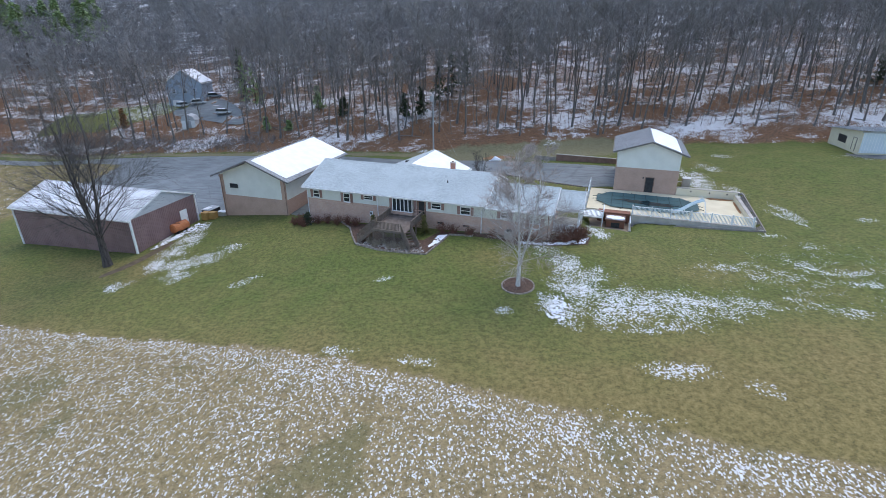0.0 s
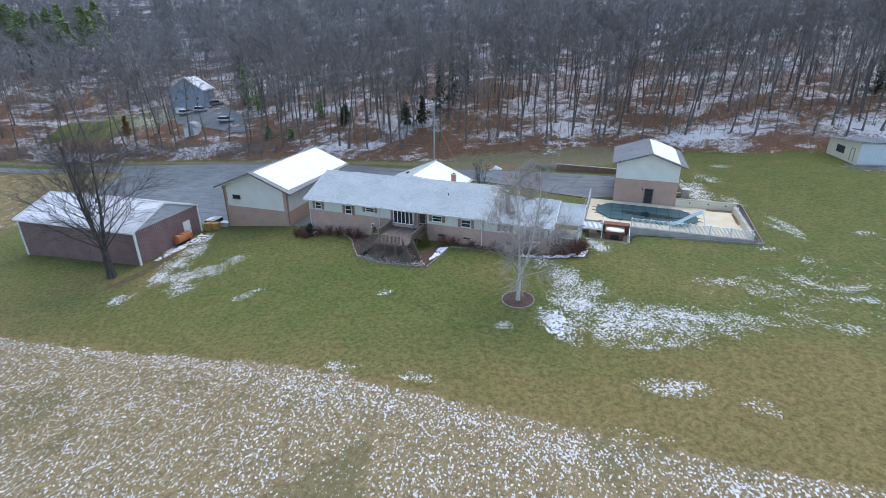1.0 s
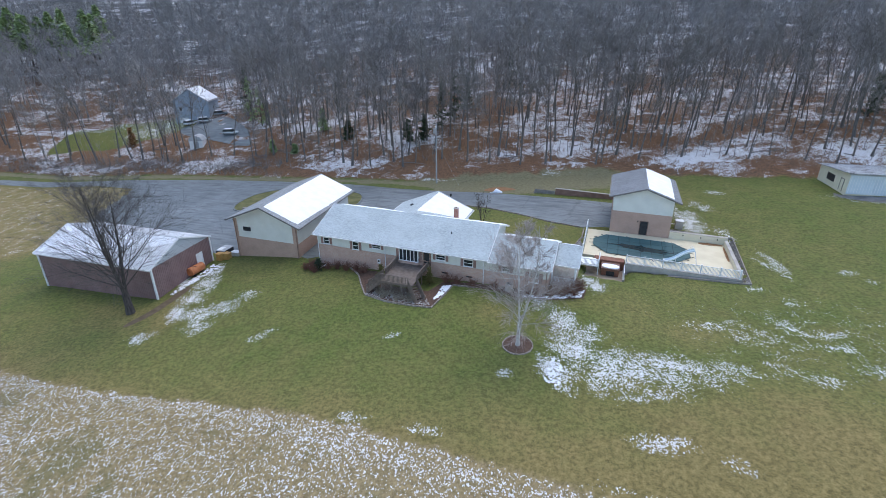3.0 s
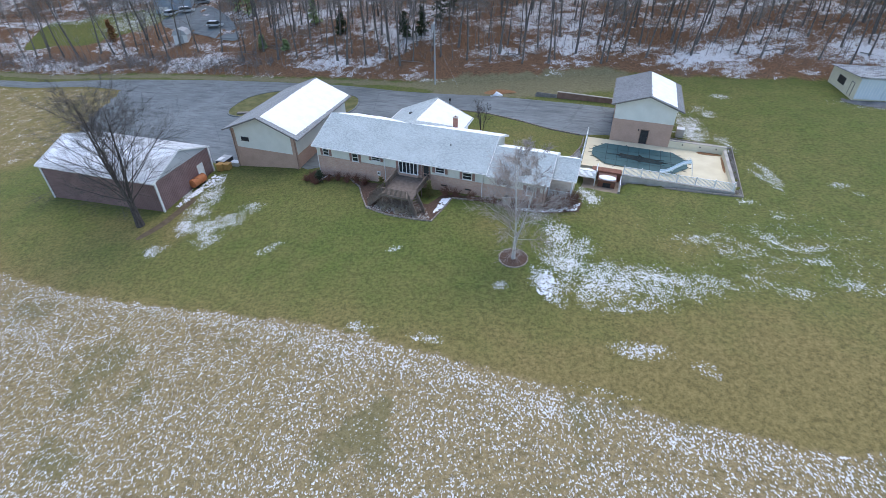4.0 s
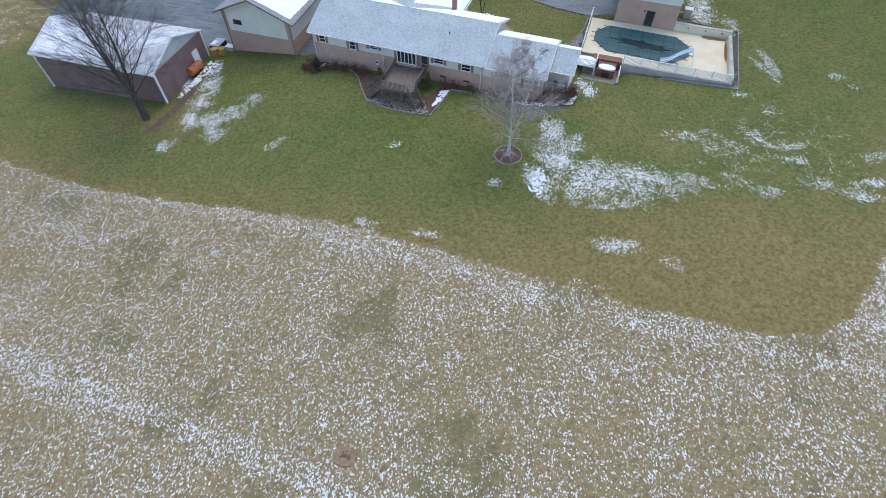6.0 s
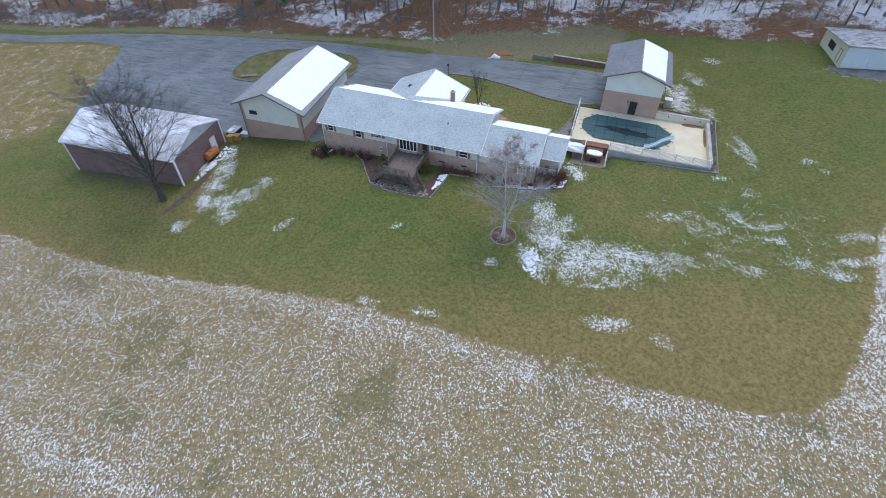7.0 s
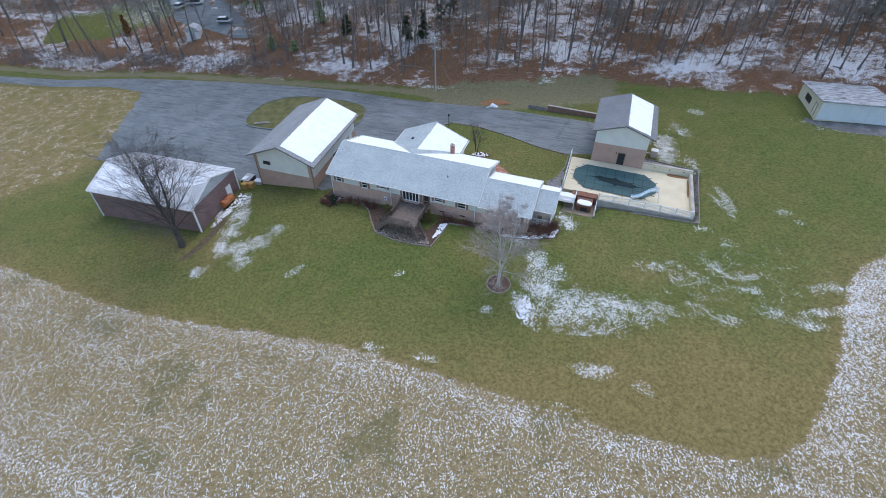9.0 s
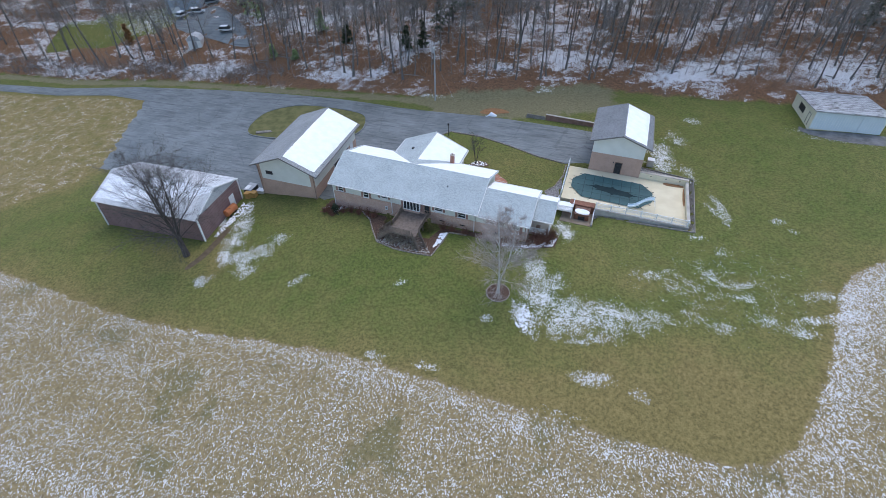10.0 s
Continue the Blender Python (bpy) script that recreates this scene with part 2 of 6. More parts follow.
STUCCO = worn("cream_panel", (0.65, 0.645, 0.58), (0.73, 0.725, 0.66), 0.8, 0.7, 0, 12)
SHINGLE = shingle_material("grey_shingle", (0.315, 0.352, 0.355), (0.4, 0.44, 0.442))
SHINGLE_DARK = shingle_material("dark_shingle", (0.14, 0.15, 0.16), (0.2, 0.21, 0.22))
SHINGLE_MID = shingle_material("mid_grey_shingle", (0.19, 0.2, 0.205), (0.27, 0.28, 0.285))
GREY_TRIM = worn("grey_trim", (0.12, 0.115, 0.11), (0.22, 0.21, 0.2), 1.5, 0.6)
SHUTTER = worn("rose_brown_shutter", (0.27, 0.165, 0.14), (0.35, 0.22, 0.185), 3.0, 0.6)
WHITE = worn("white_paint", (0.68, 0.69, 0.69), (0.8, 0.8, 0.8), 2.0, 0.5)
FASCIA = worn("white_trim", (0.6, 0.61, 0.61), (0.74, 0.74, 0.73), 1.5, 0.5)
MAUVE = worn("mauve_metal", (0.19, 0.118, 0.116), (0.25, 0.165, 0.158), 0.7, 0.55, 0.0, 9)
GALV = worn("galvanised_roof", (0.45, 0.47, 0.49), (0.74, 0.75, 0.77), 0.5, 0.5, 0.0, 8)
GALV_DULL = worn("dull_metal", (0.36, 0.38, 0.4), (0.46, 0.48, 0.5), 0.7, 0.55)
BROWN = worn("brown_paint", (0.2, 0.125, 0.095), (0.27, 0.175, 0.135), 3.0, 0.6)
DARK = worn("dark_metal", (0.02, 0.021, 0.023), (0.05, 0.05, 0.052), 3.0, 0.5)
GLASS = glass_material()
DECK = planks_material("weathered_planks", (0.13, 0.105, 0.09), (0.2, 0.165, 0.14), YAW)
DECKWOOD = worn("weathered_wood", (0.12, 0.095, 0.078), (0.22, 0.175, 0.145), 2.5, 0.85)
REDWOOD = worn("red_stained_wood", (0.2, 0.085, 0.055), (0.3, 0.14, 0.09), 2.0, 0.7)
CONCRETE = worn("concrete", (0.34, 0.31, 0.27), (0.5, 0.46, 0.4), 0.8, 0.85, 0, 20)
CREAM = worn("cream_concrete", (0.62, 0.53, 0.36), (0.72, 0.64, 0.46), 0.45, 0.8, 0, 15)
CREAM_WALL = worn("cream_wall", (0.64, 0.57, 0.42), (0.72, 0.66, 0.51), 0.7, 0.8, 0, 12)
MULCH = worn("mulch", (0.055, 0.034, 0.025), (0.155, 0.095, 0.068), 4.0, 0.95, 0, 25, 0.8)
GRAVEL = stones_material("gravel", (0.16, 0.15, 0.145), (0.4, 0.385, 0.37), 9.0)
EDGING = stones_material("edging_stone", (0.22, 0.19, 0.165), (0.42, 0.36, 0.31), 5.0)
COVER = worn("green_pool_cover", (0.028, 0.075, 0.082), (0.05, 0.115, 0.12), 0.5, 0.6, 0, 18)
PUDDLE = worn("puddle_on_cover", (0.012, 0.026, 0.03), (0.02, 0.04, 0.044), 0.6, 0.12)
STRAP = worn("dark_strap", (0.015, 0.04, 0.045), (0.03, 0.06, 0.065), 3.0, 0.7)
SLIDE = worn("pale_blue_plastic", (0.5, 0.62, 0.68), (0.62, 0.72, 0.77), 2.0, 0.3)
RUST = worn("orange_paint", (0.34, 0.11, 0.04), (0.46, 0.17, 0.07), 3.0, 0.5)
OCHRE = worn("ochre_crate", (0.36, 0.2, 0.06), (0.46, 0.28, 0.1), 3.0, 0.7)
BARK = bark_material("grey_bark", (0.095, 0.088, 0.083), (0.22, 0.206, 0.195))
BARK_DARK = bark_material("dark_bark", (0.04, 0.034, 0.032), (0.11, 0.095, 0.088))
TWIG = bark_material("twigs", (0.16, 0.15, 0.142), (0.31, 0.29, 0.276), 2.0)
TWIG_YARD = bark_material("yard_twigs", (0.075, 0.068, 0.064), (0.16, 0.148, 0.14), 3.0)
# paler, greyer twigs for the far wood: distance haze put into the colour
TWIG_HAZED = bark_material("hazed_far_twigs", (0.17, 0.163, 0.161), (0.32, 0.308, 0.303), 1.0)
TWIG_BIRCH = bark_material("birch_twigs", (0.27, 0.225, 0.205), (0.46, 0.405, 0.375), 4.0)
BIRCH = bark_material("birch_bark", (0.4, 0.375, 0.35), (0.74, 0.72, 0.69), 5.0)
SHRUB = bark_material("shrub_twigs", (0.13, 0.06, 0.042), (0.25, 0.13, 0.092), 4.0)
NEEDLE = worn("dark_needles", (0.028, 0.042, 0.024), (0.06, 0.08, 0.042), 1.5, 0.8, 0, 12)
NEEDLE_LIGHT = worn("pale_needles", (0.2, 0.27, 0.12), (0.32, 0.4, 0.19), 1.5, 0.8, 0, 12)
NEEDLE_GOLD = worn("golden_needles", (0.09, 0.085, 0.025), (0.17, 0.15, 0.05), 1.5, 0.8, 0, 12)
BEECH = worn("dead_beech_leaves", (0.2, 0.1, 0.045), (0.32, 0.17, 0.08), 2.0, 0.8, 0, 12)
BLUE_SIDING = siding_material("blue_grey_siding", (0.3, 0.36, 0.43), (0.36, 0.42, 0.49))
CAR_WHITE = worn("white_car_paint", (0.5, 0.54, 0.58), (0.62, 0.65, 0.68), 1.0, 0.25)
CAR_GREY = worn("grey_car_paint", (0.2, 0.24, 0.28), (0.28, 0.31, 0.35), 1.0, 0.25)
RUBBER = worn("rubber", (0.015, 0.015, 0.016), (0.03, 0.03, 0.03), 5.0, 0.8)
TREATED = worn("grey_timber", (0.2, 0.18, 0.16), (0.32, 0.29, 0.26), 2.0, 0.85)
POLE_METAL = worn("grey_metal", (0.3, 0.31, 0.32), (0.42, 0.43, 0.44), 2.0, 0.45)
ROCK = stones_material("bed_stones", (0.26, 0.24, 0.215), (0.6, 0.57, 0.53), 9.0)


# ---- building helpers ----
def thing(name, loc, label, category, group="", kind=""):
    ob = new(name)
    ob.location = loc
    return tagged(ob, label, category, group, kind)


def whole(ob):
    """The place of ob's origin in the world."""
    v = Vector((0, 0, 0))
    while ob is not None:
        v += ob.location
        ob = ob.parent
    return v


def part(name, bm, material, parent=None, label=""):
    """Links a bmesh in world places as one mesh object under a thing or part."""
    if parent is not None:
        bmesh.ops.translate(bm, verts=bm.verts, vec=-whole(parent))
    bmesh.ops.recalc_face_normals(bm, faces=bm.faces)
    data = bpy.data.meshes.new(name)
    bm.to_mesh(data)
    bm.free()
    data.materials.append(material)
    ob = new(name, data)
    ob.parent = parent
    return tagged(ob, label)


def raw(name, verts, faces, material, parent=None, label=""):
    data = bpy.data.meshes.new(name)
    off = whole(parent) if parent is not None else Vector((0, 0, 0))
    data.from_pydata([tuple(Vector(v) - off) for v in verts], [], faces)
    data.materials.append(material)
    ob = new(name, data)
    ob.parent = parent
    return tagged(ob, label)


class Plan:
    """A plan grid: metres along a front (u) and back from it (v)."""

    def __init__(self, x, y, yaw, skew=0.0):
        self.o = Vector((x, y))
        self.u = Vector((math.cos(radians(yaw)), math.sin(radians(yaw))))
        a = radians(yaw + 90 + skew)
        self.v = Vector((math.cos(a), math.sin(a)))

    def at(self, u, v, z):
        p = self.o + self.u * u + self.v * v
        return Vector((p.x, p.y, z))

    def swapped(self, u, v):
        """The same plan from another corner with u and v exchanged."""
        q = Plan(0, 0, 0)
        p = self.at(u, v, 0)
        q.o, q.u, q.v = Vector((p.x, p.y)), self.v, self.u
        return q


def add_box(bm, F, u0, u1, v0, v1, z0, z1, bevel=0.0):
    vs = [bm.verts.new(F.at(u, v, z)) for z in (z0, z1) for u, v in ((u0, v0), (u1, v0), (u1, v1), (u0, v1))]
    fs = [bm.faces.new([vs[i] for i in q]) for q in ((0, 1, 2, 3), (4, 5, 6, 7), (0, 1, 5, 4), (1, 2, 6, 5), (2, 3, 7, 6), (3, 0, 4, 7))]
    if bevel:
        bmesh.ops.bevel(bm, geom=list({e for f in fs for e in f.edges}), offset=bevel, segments=1, affect="EDGES")
    return bm


def box(F, u0, u1, v0, v1, z0, z1, bevel=0.0):
    return add_box(bmesh.new(), F, u0, u1, v0, v1, z0, z1, bevel)


def add_prism(bm, F, ring, u0, u1):
    """A profile of (v, z) pairs drawn out from u0 to u1."""
    a = [bm.verts.new(F.at(u0, v, z)) for v, z in ring]
    b = [bm.verts.new(F.at(u1, v, z)) for v, z in ring]
    n = len(ring)
    bm.faces.new(a)
    bm.faces.new(b)
    for i in range(n):
        bm.faces.new((a[i], a[(i + 1) % n], b[(i + 1) % n], b[i]))
    return bm


def prism(F, ring, u0, u1):
    return add_prism(bmesh.new(), F, ring, u0, u1)


def slab(F, ring, z0, z1):
    """A plan outline of (u, v) pairs raised from z0 to z1."""
    bm = bmesh.new()
    a = [bm.verts.new(F.at(u, v, z0)) for u, v in ring]
    b = [bm.verts.new(F.at(u, v, z1)) for u, v in ring]
    bm.faces.new(a)
    bm.faces.new(b)
    for i in range(len(ring)):
        j = (i + 1) % len(ring)
        bm.faces.new((a[i], a[j], b[j], b[i]))
    return bm


def add_tube(bm, pts, radii, sides=8):
    rings = []
    for i, p in enumerate(pts):
        p = Vector(p)
        d = (Vector(pts[min(i + 1, len(pts) - 1)]) - Vector(pts[max(i - 1, 0)])).normalized()
        x = d.orthogonal().normalized()
        y = d.cross(x)
        r = radii[i] if isinstance(radii, (list, tuple)) else radii
        rings.append([bm.verts.new(p + r * (math.cos(2 * math.pi * k / sides) * x + math.sin(2 * math.pi * k / sides) * y)) for k in range(sides)])
    for a, b in zip(rings, rings[1:]):
        # line up the rings by nearest vertex
        s = min(range(sides), key=lambda k: (a[0].co - b[k].co).length)
        for k in range(sides):
            bm.faces.new((a[k], a[(k + 1) % sides], b[(k + 1 + s) % sides], b[(k + s) % sides]))
    bm.faces.new(rings[0])
    bm.faces.new(rings[-1])
    return bm


def tube(pts, radii, sides=8):
    return add_tube(bmesh.new(), pts, radii, sides)


# ---- the lie of the land ----
RISE = (5.767, 2.974, 0.885, -0.167, 0.004, -0.344)
WOOD_X = (-2500, -135, -81, -32, -8, 3, 28, 41, 62, 78, 2500)
WOOD_Y = (160, 126, 119, 107, 102, 100.5, 103, 99.5, 93, 90, 60)


SWELLS = ((-26.2, 63, 1.1), (1.3, 53.7, 1.3), (-4, 55.5, 1.2), (22, 58.5, -1.0), (27, 57, -1.0), (38, 54, -0.9), (-19, 58.5, 1.0), (-10, 57, 0.9), (10, 54, 0.6), (21.7, 72.4, -0.5), (29.8, 69.8, -0.9), (33.7, 55.7, -0.8), (61.4, 82.4, 1.0), (34.8, 46.5, -0.6),
          (7.5, 40, -0.4), (-9.9, 31.4, 0.5), (-4.2, 28, 0.6), (20.3, 26.8, 0.3), (-4.6, 49.3, 0.0), (-36.7, 66, 0.0), (-41, 53, 0.0), (-60, 57, 0.5), (-8.4, 102, -0.3), (4.9, 42.4, -0.2), (-30, 45, 0), (10, 85, 0), (-30, 95, 0.2))


def wood_depth(x, y):
    """Metres beyond the wood's edge."""
    return y - np.interp(x, WOOD_X, WOOD_Y)


def land(x, y):
    """The ground's height; takes arrays."""
    x, y = np.asarray(x, float), np.asarray(y, float)
    X, Y = np.clip(x, -110, 110) / 50, (np.clip(y, 0, 115) - 60) / 40
    z = RISE[0] + RISE[1] * X + RISE[2] * Y + RISE[3] * X * X + RISE[4] * X * Y + RISE[5] * Y * Y
    d = np.maximum(wood_depth(x, y), 0)
    z = z + 0.34 * np.minimum(d, 20) + 0.24 * np.clip(d - 20, 0, 330)
    # small swells and dips
    part_, total = 0.0, 0.25
    for px, py, dz in SWELLS:
        g = np.exp(-((x - px) ** 2 + (y - py) ** 2) / 98.0)
        part_, total = part_ + dz * g, total + g
    z = z + part_ / total
    # level ground under the pool and the patio beside it
    u, v = (x + 22.2) * 0.9588 + (y - 60.74) * -0.284, (x + 22.2) * 0.284 + (y - 60.74) * 0.9588
    e = np.maximum(np.maximum(35.4 - u, u - 54.9), np.maximum(11.9 - v, v - 24.0))
    w = np.clip(1 - e / 0.5, 0, 1)
    z = z * (1 - w) + np.minimum(z, 5.6) * w
    e = np.maximum(np.maximum(36.1 - u, u - 41.0), np.maximum(8.6 - v, v - 12.5))
    w = np.clip(1 - e / 1.0, 0, 1)
    return z * (1 - w) + np.minimum(z, 5.55) * w


def ground_z(x, y):
    return float(land(x, y))


def polygon_distance(px, py, ring):
    """Signed distance to a closed outline, negative inside; arrays."""
    best = np.full(px.shape, 1e9)
    inside = np.zeros(px.shape, bool)
    for (x0, y0), (x1, y1) in zip(ring, ring[1:] + ring[:1]):
        dx, dy = x1 - x0, y1 - y0
        f = np.clip(((px - x0) * dx + (py - y0) * dy) / (dx * dx + dy * dy), 0, 1)
        best = np.minimum(best, np.hypot(px - x0 - f * dx, py - y0 - f * dy))
        cross = (y0 > py) != (y1 > py)
        with np.errstate(divide="ignore", invalid="ignore"):
            inside ^= cross & (px < x0 + (py - y0) * dx / (dy if dy else 1e-9))
    return np.where(inside, -best, best)


def smooth_ring(ring, rounds=2):
    """Rounds the corners of an outline."""
    for _ in range(rounds):
        ring = [q for (a, b), (c, d) in zip(ring, ring[1:] + ring[:1]) for q in ((0.75 * a + 0.25 * c, 0.75 * b + 0.25 * d), (0.25 * a + 0.75 * c, 0.25 * b + 0.75 * d))]
    return ring


def sheet(name, ring, lift, material, label, category, kind="structure", step=1.5, thick=0.0):
    """A sheet that follows the ground inside an outline."""
    from mathutils.geometry import delaunay_2d_cdt
    pts = []
    for (a, b), (c, d) in zip(ring, ring[1:] + ring[:1]):
        n = max(1, int(math.hypot(c - a, d - b) / step))
        pts += [Vector((a + (c - a) * i / n, b + (d - b) * i / n)) for i in range(n)]
    m = len(pts)
    xs, ys = [p[0] for p in ring], [p[1] for p in ring]
    gx, gy = np.meshgrid(np.arange(min(xs), max(xs), step), np.arange(min(ys), max(ys), step))
    keep = polygon_distance(gx.ravel(), gy.ravel(), list(ring)) < -0.4 * step
    pts += [Vector((float(a), float(b))) for a, b in zip(gx.ravel()[keep], gy.ravel()[keep])]
    vs, _, fs, *_ = delaunay_2d_cdt(pts, [(i, (i + 1) % m) for i in range(m)], [], 1, 1e-4)
    z = land([p.x for p in vs], [p.y for p in vs])
    verts = [(p.x, p.y, float(h) + lift) for p, h in zip(vs, z)]
    faces = [tuple(f) for f in fs]
    if thick:
        n = len(verts)
        count = {}
        for f in faces:
            for a, b in zip(f, f[1:] + f[:1]):
                count[(a, b)] = 1
        rim = [(a, b) for a, b in count if (b, a) not in count]
        verts += [(x, y, h - thick) for x, y, h in verts]
        faces += [(b, a, a + n, b + n) for a, b in rim]
    ob = raw(name, verts, faces, material)
    return tagged(ob, label, category, kind=kind)


# ---- ground ----
H = Plan(-22.2, 60.74, YAW, 1.5)      # the plan of house, pool and tower
FIELD = [(-400, 190), (-130, 70), (-90, 53.5), (-73.4, 47.2), (-59.8, 42.2), (-43.2, 36.8), (-30.2, 34.6), (-14.7, 32.4), (-0.4, 27.8), (11.8, 24.0), (22.6, 21.0), (27.4, 19.9), (31.6, 20.6),
         (35.2, 23.2), (38.2, 27.0), (42.4, 32.5), (46.4, 39.8), (49.6, 44.6), (53, 47.6), (62, 50.5), (80, 53), (400, 70), (900, -300), (0, -900), (-900, -300)]
FIELD2 = [(-72.5, 79.0), (-82.0, 107.5), (-95, 110.5), (-130, 114), (-300, 122), (-300, 62), (-92, 58), (-76, 70)]


def blob(x, y, cx, cy, rx, ry, turn, amount):
    a = radians(turn)
    u, v = (x - cx) * math.cos(a) + (y - cy) * math.sin(a), -(x - cx) * math.sin(a) + (y - cy) * math.cos(a)
    return amount * np.exp(-((u / rx) ** 2 + (v / ry) ** 2))


SNOWS = [  # centre, radii, turn, share of cover
    (10.0, 46.0, 1.7, 3.0, 0, 0.72), (10.8, 41.5, 2.1, 4.0, 15, 0.92), (8.2, 38.2, 1.0, 2.2, 20, 1.2), (13.5, 38.6, 4.2, 3.0, -15, 0.86), (19, 38.4, 4.5, 2.4, -15, 0.76), (24, 38.8, 3.0, 1.0, -18, 0.66), (16.5, 35.2, 3.0, 1.3, -5, 0.6), (7.8, 50, 1.5, 1.6, 0, 0.6), (12.5, 44.3, 2.0, 2.0, 0, 0.62),
    (15.0, 55.2, 1.3, 1.8, 10, 0.95), (-10, 31.7, 1.5, 0.5, -12, 0.85), (-3.7, 30.4, 1.4, 0.5, -12, 0.85), (15.2, 29.4, 2.6, 0.8, -5, 0.8), (11, 25, 2.5, 0.4, -15, 0.65), (20.2, 27.2, 1.0, 0.8, 0, 0.6), (3.4, 38, 0.6, 0.5, 0, 0.9), (-23.3, 44.5, 1.4, 0.7, 40, 0.78), (-8.4, 44, 1.0, 0.8, 0, 0.55),
    (26, 46.7, 3.0, 1.2, 0, 0.56), (29.2, 44.2, 2.5, 1.5, 0, 0.66), (33.5, 46.6, 1.5, 1.6, 0, 0.74), (36.4, 44.6, 2.2, 0.8, 0, 0.8), (29.3, 39.1, 1.4, 1.2, 0, 0.66), (32, 37, 1.6, 1.2, 0, 0.66), (36.6, 42.2, 1.5, 0.7, 0, 0.75), (38.3, 38.3, 2.0, 0.7, -10, 0.8), (40.5, 36.7, 2.0, 0.8, -10, 0.85),
    (39.8, 61.2, 0.6, 3.0, 5, 0.85), (38.9, 59.4, 0.5, 3.4, 14, 0.8), (46.7, 57.9, 1.0, 0.8, 0, 0.72), (47.9, 55.3, 0.9, 0.8, 0, 0.66), (34.4, 54.4, 1.4, 0.8, 0, 0.7), (36.5, 51.1, 1.5, 0.9, 0, 0.56), (46.4, 42.5, 3.0, 0.9, -5, 0.7), (44, 38.6, 4.0, 0.7, 10, 0.8), (34, 44, 14, 9, 0, 0.33),
    (34.5, 75.0, 1.5, 5.0, -10, 0.9), (33.4, 80, 1.2, 4.0, 0, 0.75), (38.6, 82.0, 1.6, 2.5, 10, 0.6), (37.6, 70.5, 1.2, 2.2, 0, 0.66), (43, 88, 1.5, 1.2, 0, 0.66), (66, 80.0, 7, 2.2, -14, 0.55),
    (-36.4, 56.5, 1.5, 3.0, 10, 0.86), (-36.9, 60.5, 0.8, 2.4, 10, 0.95), (-36.6, 53.5, 1.6, 2.2, 10, 0.84), (-36.5, 49.6, 1.0, 1.8, 15, 1.05), (-33.4, 49.4, 2.2, 1.7, 10, 0.85), (-32.4, 46.5, 1.8, 1.4, 0, 0.7), (-30.8, 50.5, 1.6, 1.6, 0, 0.7), (-38.0, 44.6, 1.3, 1.0, 30, 0.9), (-29, 53, 1.6, 1.6, 0, 0.56), (-40.2, 57.8, 0.6, 2.6, 14, 0.95),
    # on the wood's floor
    (20, 113, 7, 3.2, -6, 0.55), (14, 122, 7, 5.5, -5, 0.4), (3, 111, 5, 1.6, 0, 0.42), (47, 106, 9, 3.0, -8, 0.62), (60, 108, 7, 3.2, -5, 0.4), (76, 101, 12, 3.2, -6, 0.6), (96, 100, 12, 5, 0, 0.55),
    (-20, 128, 14, 9, 0, 0.34), (-40, 140, 16, 14, 0, 0.32), (22, 142, 9, 16, 0, 0.36), (60, 132, 18, 13, 0, 0.34), (0, 165, 30, 16, 0, 0.3), (100, 140, 26, 20, 0, 0.33), (55, 170, 40, 20, 0, 0.3),
    (-28, 112.5, 8, 2.0, -10, 0.3), (-70, 121, 14, 1.8, -10, 0.36), (-110, 127, 22, 1.6, -8, 0.3), (-98, 147, 8, 7, 0, 0.42), (-122, 150, 16, 2.2, 8, 0.5), (-100, 175, 40, 16, 0, 0.3), (-50, 112, 6, 1.2, -12, 0.28),
]
# swaths of heavier snow along the field's edge and across the stubble
SWATHS = [((-130, 66), (-70.3, 44.4), (-57, 42.2), (-40, 37.0), (-25, 33.0), (-12.3, 29.4), (-4.2, 27.0), (6, 23.8), (18, 20.2), (28, 18.2), (33, 17.4)), ((36, 21.5), (43.6, 31.5), (48, 39.8), (54, 46)), ((-60, 21), (-40.5, 15.5), (-28, 12.0), (-17, 8.9), (-9.5, 6.4), (2, 3))]
# browner stretches of lawn
DRY = [(20, 26, 16, 7, -10, 0.6), (31, 27, 9, 7, 20, 0.45), (24, 45, 5, 3, 0, 0.35), (2.5, 48, 4.5, 2.6, 0, 0.45), (17, 50, 5, 3, 0, 0.35), (24, 33, 13, 5, -10, 0.3), (-43, 49, 7, 3.5, -10, 0.5), (-38, 50, 1.5, 8, 10, 0.4), (-32, 61, 5, 3, 0, 0.1), (8, 74, 9, 7, -20, 0.35)]


